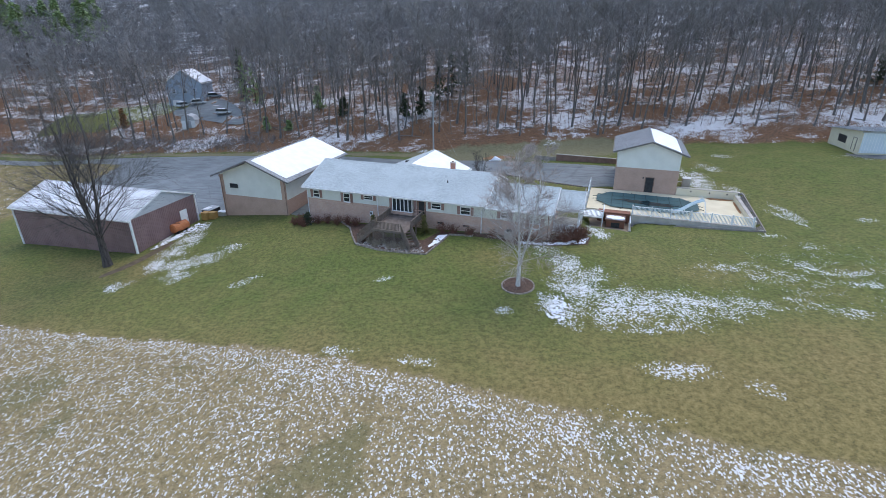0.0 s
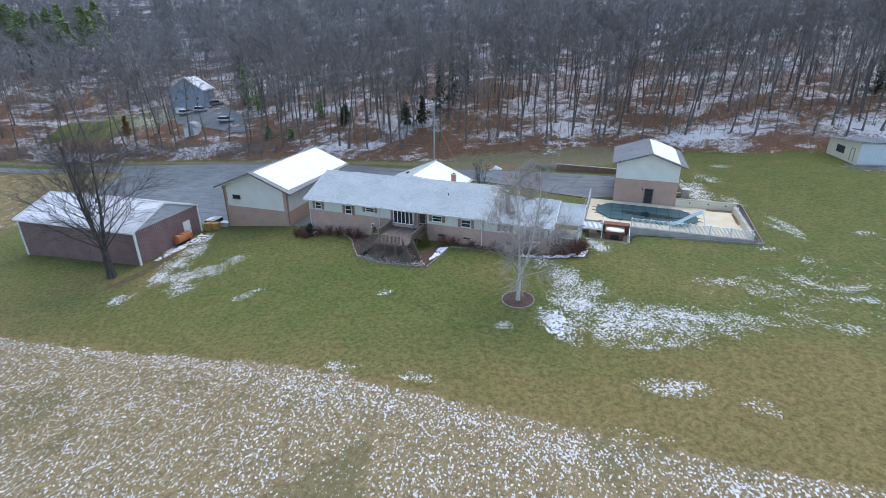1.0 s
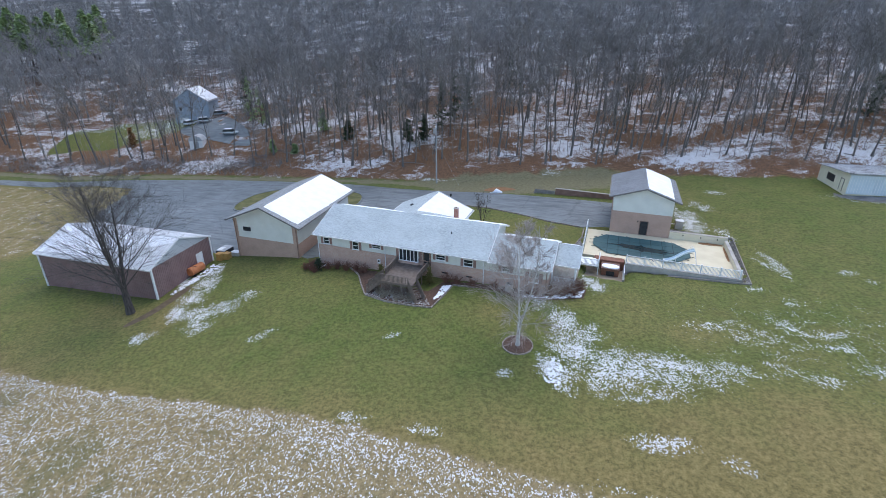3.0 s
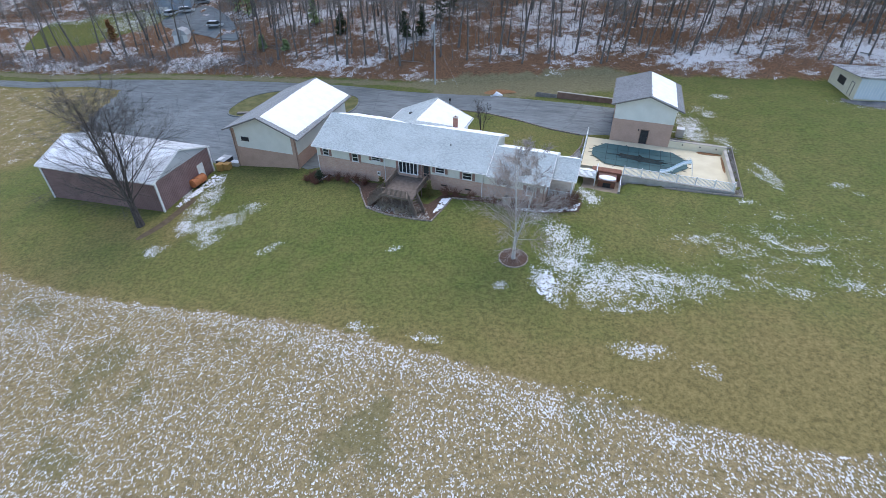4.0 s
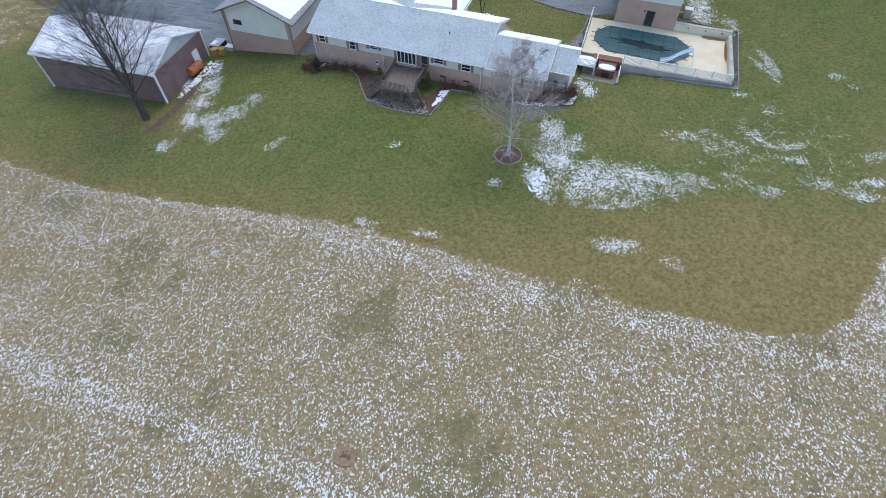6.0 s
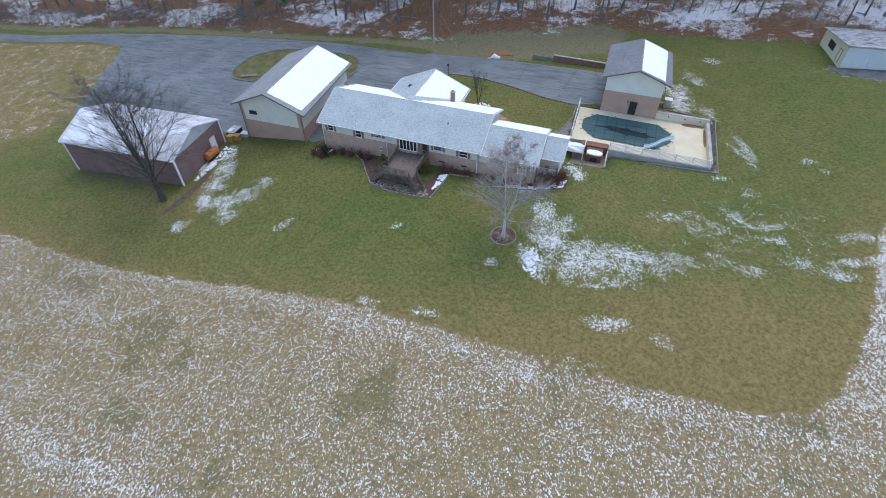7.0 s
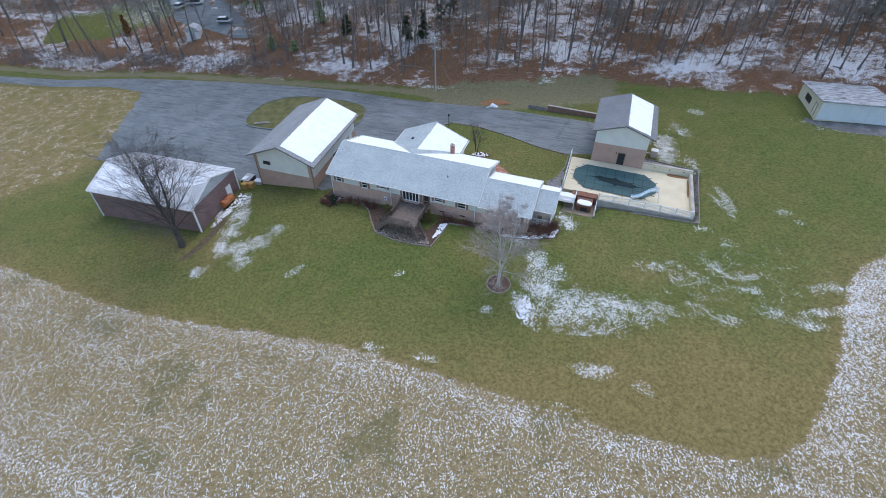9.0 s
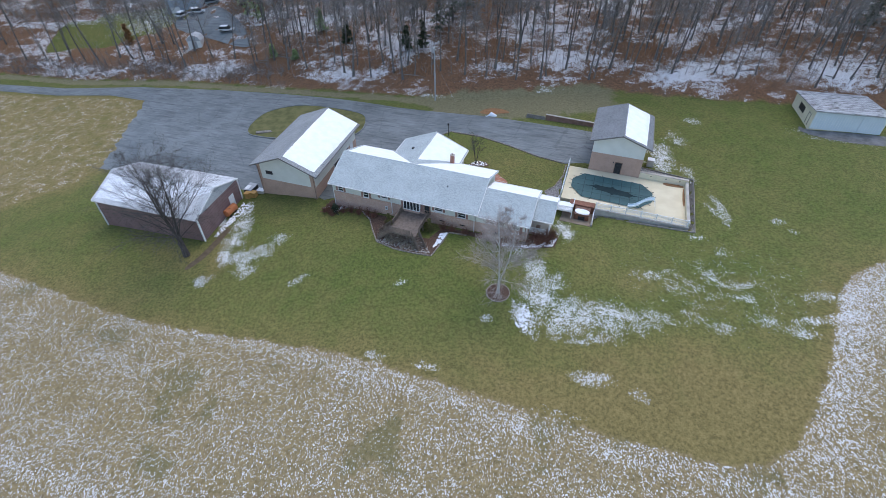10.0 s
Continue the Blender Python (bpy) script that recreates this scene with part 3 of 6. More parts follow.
def build_ground():
    def axis(lo, hi, step, far):
        core = list(np.arange(lo, hi + 1e-6, step))
        out, s, a, b = [], step, lo, hi
        left, right = [], []
        while b < far:
            s *= 1.22
            a, b = a - s, b + s
            left.append(a)
            right.append(b)
        return np.array(left[::-1] + core + right)
    xs, ys = axis(-105, 85, 0.6, 2500), axis(4, 132, 0.6, 2500)
    gx, gy = np.meshgrid(xs, ys)
    x, y = gx.ravel(), gy.ravel()
    z = land(x, y)
    rough = np.array([noise.noise((a * 0.35, b * 0.35, 0)) for a, b in zip(x, y)])
    wd = wood_depth(x, y)
    z = z + rough * np.where(wd > 1, 0.3, 0.035) * np.where(np.hypot(x, y - 60) < 400, 1, 0)
    nx, ny = len(xs), len(ys)
    i = np.arange(nx * ny).reshape(ny, nx)
    faces = np.stack([i[:-1, :-1], i[:-1, 1:], i[1:, 1:], i[1:, :-1]], -1).reshape(-1, 4)
    data = bpy.data.meshes.new("ground")
    data.from_pydata(np.stack([x, y, z], 1).tolist(), [], faces.tolist())
    data.polygons.foreach_set("use_smooth", np.ones(len(faces), bool))
    field = np.minimum(polygon_distance(x, y, smooth_ring(FIELD, 2)), np.maximum(polygon_distance(x, y, FIELD2) + 0.2, 0.02))
    snow = np.zeros_like(x)
    for cx, cy, rx, ry, turn, amount in SNOWS:
        amount = 1.2 * amount if cy > 97 else 0.85 * amount if 24 < cx < 50 and cy < 66 else amount
        snow = np.maximum(snow, blob(x, y, cx, cy, rx * 1.25, ry * 1.25, turn, amount))
    for k, line in enumerate(SWATHS):
        best = np.full(x.shape, 1e9)
        for (x0, y0), (x1, y1) in zip(line, line[1:]):
            f = np.clip(((x - x0) * (x1 - x0) + (y - y0) * (y1 - y0)) / ((x1 - x0) ** 2 + (y1 - y0) ** 2), 0, 1)
            best = np.minimum(best, np.hypot(x - x0 - f * (x1 - x0), y - y0 - f * (y1 - y0)))
        snow += np.where(field < 0.6, (0.17, 0.16, 0.2)[k], 0) * np.exp(-(best / (1.0, 2.6, 1.2)[k]) ** 2)
    snow = np.where((polygon_distance(x, y, FIELD2) < 0), snow + 0.02, snow)
    # thin cover over the lawn and the wood's floor
    snow += np.where(field > 0.5, 0.1, 0) + np.where(wd > 4, 0.12, 0)
    dry = 0.16 + 0.7 * np.exp(-np.maximum(field, 0) / 3.5)
    for cx, cy, rx, ry, turn, amount in DRY:
        dry += blob(x, y, cx, cy, rx, ry, turn, amount)
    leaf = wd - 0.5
    yard = polygon_distance(x, y, [(-128, 134), (-104, 136), (-92, 140), (-80, 150), (-100, 158), (-130, 148)])
    leaf = np.where(yard < 0, np.minimum(leaf, yard), leaf)
    verge = np.clip(1 - np.maximum(np.abs(wd + 3.5) - 4.0, 0) / 5, 0, 1) * np.clip(1 - np.maximum(np.abs(x - 11) - 16, 0) / 9, 0, 1) * 0.8
    verge += np.clip(1 - np.abs(wd + 1.2) / 3, 0, 1) * np.where(x <= -8, 0.85, 0)
    verge += 0.15 * np.clip(1 - polygon_distance(x, y, [(-3, 85), (6, 80), (16, 73.5), (13, 66), (4, 74)]) / 3, 0, 1)
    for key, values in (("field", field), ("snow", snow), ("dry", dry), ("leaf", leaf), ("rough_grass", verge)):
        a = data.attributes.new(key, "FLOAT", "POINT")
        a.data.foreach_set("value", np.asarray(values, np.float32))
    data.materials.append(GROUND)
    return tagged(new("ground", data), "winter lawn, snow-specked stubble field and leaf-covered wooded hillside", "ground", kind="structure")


build_ground()

# ---- drives ----
LOT_EDGE = [(float(np.interp(y, (75.6, 83.4, 92.2, 104, 107.3), (-73.6, -75.2, -77.6, -80.4, -81.5))) + 0.9 * noise.noise((y * 0.45, 3.0, 0)) + 0.5 * noise.noise((y * 1.3, 8.0, 0)), float(y)) for y in np.arange(75.6, 107.5, 0.9)]
DRIVE = [(-300, 132.5), (-130.5, 119.3), (-87.5, 116.0), (-62, 111.3), (-46, 107.6), (-31, 103.2), (-17, 98.4), (1.8, 93.0), (14.3, 88.4), (25.4, 84.6), (24.6, 79), (22.2, 72.4), (17.2, 74.3), (12.4, 76.8), (7.3, 80.6),
         (2, 84.2), (-4, 86.6), (-7.5, 84), (-9.5, 79), (-12, 71), (-17, 68), (-20.5, 63.8), (-24, 62.6), (-27, 64.5), (-37.6, 66.2), (-39.5, 66.5), (-42, 68), (-62, 73), *LOT_EDGE, (-93, 111.4), (-128, 115.2), (-300, 127.5)]
sheet("road", DRIVE, 0.05, ASPHALT, "worn grey asphalt driveway and parking lot with dark seams", "driveway")
ISLAND = [(-48.4, 89.5), (-48.0, 94.5), (-46.6, 98.2), (-41.5, 100.6), (-36, 100.2), (-29.8, 98.0), (-24.0, 95.4), (-22.4, 92.8), (-22.2, 87.5), (-25.0, 84.2), (-36, 84.5), (-46, 86.5)]
LAWN_ISLAND = worn("island_grass", (0.075, 0.085, 0.028), (0.17, 0.155, 0.065), 0.6, 0.95, 0, 6, 0.5)
sheet("lawn_island", smooth_ring(ISLAND), 0.12, LAWN_ISLAND, "oval grass island in the asphalt lot with a kerb", "lawn", thick=0.3)


def kerb(ring, width, height, material, label, lift=0.05, closed=True, name="kerb"):
    """A low border along an outline on the ground."""
    bm = bmesh.new()
    pts = [Vector(p) for p in ring]
    n = len(pts)
    rows = []
    for i, p in enumerate(pts):
        a, b = (pts[i - 1], pts[(i + 1) % n]) if closed else (pts[max(i - 1, 0)], pts[min(i + 1, n - 1)])
        d = (b - a).normalized()
        q = Vector((-d.y, d.x)) * width / 2
        z = ground_z(p.x, p.y) + lift
        rows.append([bm.verts.new((p.x + s * q.x, p.y + s * q.y, z + h)) for s, h in ((-1, -0.15), (-0.85, height), (0.85, height), (1, -0.15))])
    for a, b in list(zip(rows, rows[1:])) + ([(rows[-1], rows[0])] if closed else []):
        for k in range(3):
            bm.faces.new((a[k], a[k + 1], b[k + 1], b[k]))
    ob = part(name, bm, material)
    return tagged(ob, label, "border", kind="structure")


kerb(smooth_ring(ISLAND), 0.3, 0.16, ASPHALT, "dark asphalt kerb round the grass island")
kerb([(17.0, 74.4), (12.4, 76.6), (7.3, 80.4), (2, 84.0), (-4, 86.4), (-7, 84.2)], 0.25, 0.12, EDGING, "stone edging between lawn and driveway", 0.05, False)
PATH_SIDE = [(17.4, 73.6), (16.6, 70.6), (14.8, 67.2), (12.9, 65.4), (13.8, 63.4), (15.2, 62.4), (17.9, 72.6)]
sheet("gravel_path", PATH_SIDE, 0.04, GRAVEL, "grey gravel strip beside the pool fence", "path", step=0.8)
kerb(PATH_SIDE[:4], 0.22, 0.12, EDGING, "stone edging along the gravel strip", 0.04, False)


# ---- shared building pieces ----
def roof_pair(F, a0, a1, b0, br, b1, ze0, zr, ze1, thing_, mats, thick=0.15, verge=True, trim=None):
    """Two roof slopes with ridge along u, and their white edge boards."""
    made = []
    trim, tint = trim or FASCIA, "grey" if trim else "white"
    for (b, ze), mat in zip(((b0, ze0), (b1, ze1)), mats):
        made.append(part("roof", prism(F, [(b, ze), (br, zr), (br, zr - thick), (b, ze - thick)], a0, a1), mat, thing_, "shingled roof slope"))
        s = -1 if b < br else 1
        part("gutter", prism(F, [(b + s * 0.02, ze - 0.02), (b + s * 0.14, ze - 0.02), (b + s * 0.14, ze - 0.14), (b + s * 0.02, ze - 0.18)], a0, a1), trim, thing_, tint + " gutter")
        if verge:
            for a, da in ((a0, -0.05), (a1, 0.05)):
                part("bargeboard", prism(F, [(b, ze + 0.015), (br, zr + 0.015), (br, zr - thick - 0.06), (b, ze - thick - 0.06)], min(a, a + da), max(a, a + da)), trim, thing_, tint + " verge board")
    part("ridge_cap", prism(F, [(br - 0.18, zr - 0.05), (br, zr + 0.035), (br + 0.18, zr - 0.05), (br, zr - 0.12)], a0, a1), mats[0], thing_)
    return made


def gable_wall(F, a, thick, b0, br, b1, z0, ze0, zr, ze1, mat, thing_, label="", name="gable"):
    part(name, prism(F, [(b0, z0), (b1, z0), (b1, ze1), (br, zr), (b0, ze0)], a, a + thick), mat, thing_, label)


def walls(F, u0, u1, v0, v1, z0, z1, mat, thing_, label="", name="wall", t=0.25):
    for b in ((u0, u1, v0, v0 + t), (u0, u1, v1 - t, v1), (u0, u0 + t, v0 + t, v1 - t), (u1 - t, u1, v0 + t, v1 - t)):
        part(name, box(F, *b, z0, z1), mat, thing_, label)


def window(F, u, v, z, w, h, thing_, shutters=0.0, split=True, trim=None):
    """A window in a front at v that faces towards smaller v."""
    trim = trim or WHITE
    bm = bmesh.new()
    f = 0.07
    for b in ((u - w / 2, u + w / 2, z, z + f), (u - w / 2, u + w / 2, z + h - f, z + h), (u - w / 2, u - w / 2 + f, z + f, z + h - f), (u + w / 2 - f, u + w / 2, z + f, z + h - f)):
        add_box(bm, F, b[0], b[1], v - 0.06, v + 0.1, b[2], b[3])
    if split:
        add_box(bm, F, u - w / 2 + f, u + w / 2 - f, v - 0.04, v + 0.08, z + h / 2 - 0.03, z + h / 2 + 0.03)
    frame_ = part("window", bm, trim, thing_, "white window frame")
    part("pane", box(F, u - w / 2 + f, u + w / 2 - f, v + 0.0, v + 0.03, z + f, z + h - f), GLASS, frame_, "dark window glass")
    part("sill", box(F, u - w / 2 - 0.05, u + w / 2 + 0.05, v - 0.12, v + 0.02, z - 0.05, z - 0.003), trim, frame_)
    if shutters:
        for s in (-1, 1):
            c = u + s * (w / 2 + shutters / 2 + 0.03)
            bm = box(F, c - shutters / 2, c + shutters / 2, v - 0.05, v - 0.003, z - 0.03, z + h + 0.03)
            for k in range(8):
                zz = z + 0.06 + k * (h - 0.12) / 8
                add_box(bm, F, c - shutters / 2 + 0.04, c + shutters / 2 - 0.04, v - 0.075, v - 0.05, zz, zz + (h - 0.12) / 13)
            part("shutter", bm, SHUTTER, thing_, "rose-brown louvred shutter")
    return frame_


def downspout(F, u, v, z0, z1, thing_, mat, kick=0.25):
    part("downspout", tube([F.at(u, v - 0.45, z1 + 0.15), F.at(u, v - 0.08, z1 - 0.15), F.at(u, v - 0.08, z0 + 0.15), F.at(u, v - 0.08 - kick, z0 + 0.05)], 0.055, 6), mat, thing_, "downspout pipe")


def door(F, u, v, z, w, h, thing_, mat, frame_mat):
    bm = bmesh.new()
    for b in ((u - w / 2 - 0.1, u - w / 2, z, z + h + 0.1), (u + w / 2, u + w / 2 + 0.1, z, z + h + 0.1), (u - w / 2, u + w / 2, z + h, z + h + 0.1)):
        add_box(bm, F, b[0], b[1], v - 0.06, v + 0.1, b[2], b[3])
    d = part("door", bm, frame_mat, thing_, "door frame")
    part("leaf", box(F, u - w / 2, u + w / 2, v - 0.02, v + 0.04, z, z + h, 0.01), mat, d, "closed door leaf")
    part("handle", tube([F.at(u + w / 2 - 0.1, v - 0.02, z + 1.0), F.at(u + w / 2 - 0.1, v - 0.09, z + 1.0)], 0.035, 8), POLE_METAL, d, "metal knob")
    return d


def roof_snow(name, F, ring, line, lift, label, amp=0.05):
    """Snow on a slope. ring: (a, b) plan outline along and across the slope; line: b0, z0, b1, z1."""
    b0, z0, b1, z1 = line
    from mathutils.geometry import delaunay_2d_cdt
    pts = []
    for i in range(len(ring)):
        (a, b), (c, d) = ring[i], ring[(i + 1) % len(ring)]
        n = max(1, int(math.hypot(c - a, d - b) / 0.35))
        for k in range(n):
            f = k / n
            q = noise.noise((a + (c - a) * f * 2.1, (b + (d - b) * f) * 2.1, len(ring)))
            pts.append(Vector((a + (c - a) * f + 0.12 * q, b + (d - b) * f + 0.12 * noise.noise((f * 31 + a, b, 3.1)))))
    m = len(pts)
    xs, ys = [p.x for p in pts], [p.y for p in pts]
    gx, gy = np.meshgrid(np.arange(min(xs), max(xs), 0.7), np.arange(min(ys), max(ys), 0.7))
    keep = polygon_distance(gx.ravel(), gy.ravel(), [tuple(p) for p in pts]) < -0.25
    pts += [Vector((float(a), float(b))) for a, b in zip(gx.ravel()[keep], gy.ravel()[keep])]
    vs, _, fs, *_ = delaunay_2d_cdt(pts, [(i, (i + 1) % m) for i in range(m)], [], 1, 1e-4)
    dist = -polygon_distance(np.array([p.x for p in vs]), np.array([p.y for p in vs]), [tuple(p) for p in pts[:m]])
    verts = []
    for p, d in zip(vs, dist):
        z = z0 + (z1 - z0) * (p.y - b0) / (b1 - b0)
        h = lift * min(1.0, max(0.0, d) / 0.3) ** 0.5 + 0.012 + amp * noise.noise((p.x * 0.5, p.y * 0.5, 5)) * (d > 0.3)
        verts.append(F.at(p.x, p.y, z + max(0.012, h)))
    ob = raw(name, verts, [tuple(f) for f in fs], SNOW)
    for f in ob.data.polygons:
        f.use_smooth = True
    return tagged(ob, label, "snow", kind="stuff")


# ---- house ----
house = thing("house", H.at(12, 6, ground_z(*H.at(12, 6, 0).xy)), "long ranch house with pink brick, cream siding and grey roof", "house")
WALL_V = 0.5
EAVE, RIDGE, RIDGE_V = 9.93, 12.3, 6.36
BASE, SILL = 4.6, 8.36
slope = (RIDGE - EAVE) / RIDGE_V
walls(H, 0.45, 24.6, WALL_V, 12.25, BASE, SILL, BRICK, house, "pink brick wall base", "brick_wall")
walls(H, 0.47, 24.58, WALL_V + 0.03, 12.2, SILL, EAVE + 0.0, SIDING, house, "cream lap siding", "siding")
part("sill_course", box(H, 0.4, 24.66, WALL_V - 0.05, WALL_V + 0.05, SILL - 0.1, SILL), BRICK, house, "projecting brick sill course")
for a in (0.47, 24.33):
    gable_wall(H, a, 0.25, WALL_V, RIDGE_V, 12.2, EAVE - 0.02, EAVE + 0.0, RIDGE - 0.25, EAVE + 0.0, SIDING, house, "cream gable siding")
roof_pair(H, 0, 25.0, 0, RIDGE_V, 12.72, EAVE, RIDGE, EAVE, house, (SHINGLE, SHINGLE))
part("soffit", box(H, 0.05, 24.95, 0.05, WALL_V + 0.02, EAVE - 0.24, EAVE - 0.2), FASCIA, house, "white soffit")
for u, z, w, h in ((1.9, 8.55, 0.95, 0.95), (6.45, 8.35, 0.95, 1.15), (9.6, 8.95, 1.3, 0.6), (18.75, 8.75, 1.3, 0.75), (22.45, 8.48, 1.25, 0.95)):
    window(H, u, WALL_V, z, w, h, house, 0.36)
# bow window beside the entrance
bow = part("bow_window", box(H, 13.0, 15.75, WALL_V - 0.32, WALL_V, 8.0, 8.12, 0.02), WHITE, house, "white five-light bow window")
part("head", box(H, 13.0, 15.75, WALL_V - 0.32, WALL_V, 9.62, 9.72), WHITE, bow)
part("seat_panel", box(H, 13.05, 15.7, WALL_V - 0.27, WALL_V, 7.62, 8.0), BRICK, bow, "brick below the bow window")
for k in range(5):
    u = 13.08 + k * 0.525
    part("mullion", box(H, u - 0.05, u + 0.05, WALL_V - 0.32, WALL_V - 0.22, 8.12, 9.62), WHITE, bow)
    part("pane", box(H, u + 0.05, u + 0.475, WALL_V - 0.29, WALL_V - 0.26, 8.12, 9.62), GLASS, bow, "dark window glass")
part("mullion", box(H, 15.65, 15.75, WALL_V - 0.32, WALL_V - 0.22, 8.12, 9.62), WHITE, bow)
for u in (12.72, 16.0):
    part("shutter", box(H, u - 0.19, u + 0.19, WALL_V - 0.05, WALL_V - 0.003, 8.0, 9.65, 0.01), SHUTTER, house, "rose-brown louvred shutter")
part("entry_panel", box(H, 12.45, 17.35, WALL_V - 0.02, WALL_V + 0.02, 7.6, 8.45), BRICK, house, "brick entry panel")
entry = door(H, 16.85, WALL_V, 7.72, 0.95, 1.98, house, BROWN, BROWN)
part("storm_glass", box(H, 16.5, 17.2, WALL_V - 0.045, WALL_V - 0.025, 8.0, 9.5), GLASS, entry, "storm door glass")
downspout(H, 10.9, WALL_V, 6.4, 9.7, house, WHITE)
downspout(H, 24.45, WALL_V, 6.35, 9.7, house, WHITE)
downspout(H, 0.55, WALL_V, 5.6, 9.7, house, WHITE)
for u in (19.3, 22.6):
    v = part("crawl_vent", box(H, u - 0.45, u + 0.45, WALL_V - 0.03, WALL_V + 0.02, 6.95, 7.2), BRICK_RED, house, "small crawl-space vent")
    part("grille", box(H, u - 0.36, u + 0.36, WALL_V - 0.05, WALL_V - 0.03, 6.99, 7.16), DARK, v, "dark vent grille")
part("meter_box", box(H, 9.75, 10.15, WALL_V - 0.2, WALL_V, 6.9, 7.5, 0.02), WHITE, house, "white utility box on the wall")
part("meter_window", box(H, 9.83, 10.07, WALL_V - 0.23, WALL_V - 0.2, 7.15, 7.4), DARK, house, "dark meter face")
part("vent_pipe", tube([H.at(19.2, 3.6, 11.2), H.at(19.2, 3.6, 11.55)], 0.07, 8), DARK, house, "dark vent pipe in the roof")

# lower wing
W_EAVE, W_RIDGE, W_RV = 9.75, 11.6, 4.9
wing = thing("house_wing", H.at(29, 4, ground_z(*H.at(29, 4, 0).xy)), "lower side wing of the ranch house with grey shingle roof", "house wing")
walls(H, 24.62, 32.4, WALL_V + 0.05, 9.4, BASE, SILL - 0.05, BRICK, wing, "pink brick wall base", "brick_wall")
walls(H, 24.64, 32.38, WALL_V + 0.08, 9.36, SILL - 0.05, W_EAVE, SIDING, wing, "cream lap siding", "siding")
gable_wall(H, 32.13, 0.25, WALL_V + 0.08, W_RV, 9.36, W_EAVE - 0.02, W_EAVE, W_RIDGE - 0.22, W_EAVE, SIDING, wing, "cream gable siding")
roof_pair(H, 24.95, 32.8, 0.05, W_RV, 9.75, W_EAVE, W_RIDGE, W_EAVE, wing, (SHINGLE, SHINGLE))
window(H, 27.2, WALL_V + 0.08, 8.55, 1.0, 0.75, wing, 0.36)
window(H, 30.7, WALL_V + 0.08, 7.7, 1.2, 1.3, wing, 0.42)
downspout(H, 32.2, WALL_V + 0.08, 6.7, 9.6, wing, BROWN)

# porch at the wing's end
porch = thing("porch", H.at(34, 4, ground_z(*H.at(34, 4, 0).xy)), "roofed side porch with white railing and posts", "porch")
roof_pair(H, 32.86, 35.75, 2.0, 5.3, 8.6, 9.86, 11.28, 9.86, porch, (SHINGLE, SHINGLE))
part("floor", box(H, 32.42, 35.5, 2.5, 8.2, 6.7, 6.95), CONCRETE, porch, "raised porch floor")
part("skirt", box(H, 32.42, 35.4, 2.6, 8.1, 5.0, 6.7), BRICK, porch, "brick porch base")
for u, v in ((35.3, 2.65), (35.3, 5.4), (35.3, 8.0), (32.6, 2.65)):
    part("post", box(H, u - 0.08, u + 0.08, v - 0.08, v + 0.08, 6.95, 9.8), WHITE, porch, "white post")


def railing(F, p, q, z, h, parent, mat, gap=0.16, thick=0.035, cap=0.06):
    """Balusters between two rails from plan point p to q."""
    d = Vector(q) - Vector(p)
    length, a = d.length, d.normalized()
    G = Plan(0, 0, 0)
    o = F.o + F.u * p[0] + F.v * p[1]
    G.o, G.u = o, (F.u * a.x + F.v * a.y).normalized()
    G.v = Vector((-G.u.y, G.u.x))
    dz = 0.0
    part("top_rail", box(G, 0, length, -cap, cap, z + h - 0.05, z + h, 0.01), mat, parent)
    part("bottom_rail", box(G, 0, length, -0.03, 0.03, z + 0.08, z + 0.14), mat, parent)
    n = max(2, int(length / gap))
    data = None
    for k in range(n):
        u = (k + 0.5) * length / n
        if data is None:
            ob = part("baluster", box(G, u - thick, u + thick, -thick, thick, z + 0.14, z + h - 0.05), mat, parent)
            data, first = ob.data, u
        else:
            ob = new("baluster", data)
            ob.parent = parent
            s = G.u * (u - first)
            ob.location = (s.x, s.y, 0)


railing(H, (32.7, 2.65), (35.2, 2.65), 6.95, 0.95, porch, WHITE)
railing(H, (35.3, 2.75), (35.3, 5.3), 6.95, 0.95, porch, WHITE)
part("porch_chair", box(H, 33.3, 33.9, 3.6, 4.2, 6.95, 7.4, 0.05), BROWN, porch, "brown porch seat")

# rear wing with its own gable
rear = thing("rear_wing", H.at(12.3, 15, ground_z(*H.at(12.3, 15, 0).xy)), "rear wing of the house with a snowy gable roof", "house wing")
R = H.swapped(0, 0)
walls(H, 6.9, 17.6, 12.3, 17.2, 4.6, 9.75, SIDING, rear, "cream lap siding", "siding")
gable_wall(R, 16.95, 0.25, 6.9, 12.25, 17.6, 9.73, 9.75, 11.95, 9.75, SIDING, rear, "cream gable siding")
roof_pair(R, 6.9, 17.8, 6.3, 12.25, 18.2, 9.72, 12.2, 9.72, rear, (SHINGLE, SHINGLE))
part("roof_vent", box(R, 12.5, 13.0, 9.6, 10.0, 11.0, 11.35, 0.03), DARK, rear, "dark roof vent")
chimney = part("chimney", box(H, 16.85, 17.45, 11.75, 12.25, 9.6, 11.75), BRICK_RED, house, "red brick chimney")
part("cap", box(H, 16.8, 17.5, 11.7, 12.3, 11.75, 11.85, 0.02), CONCRETE, chimney)
part("flue", tube([H.at(17.15, 12, 11.85), H.at(17.15, 12, 12.0)], 0.12, 8), BROWN, chimney, "clay flue")

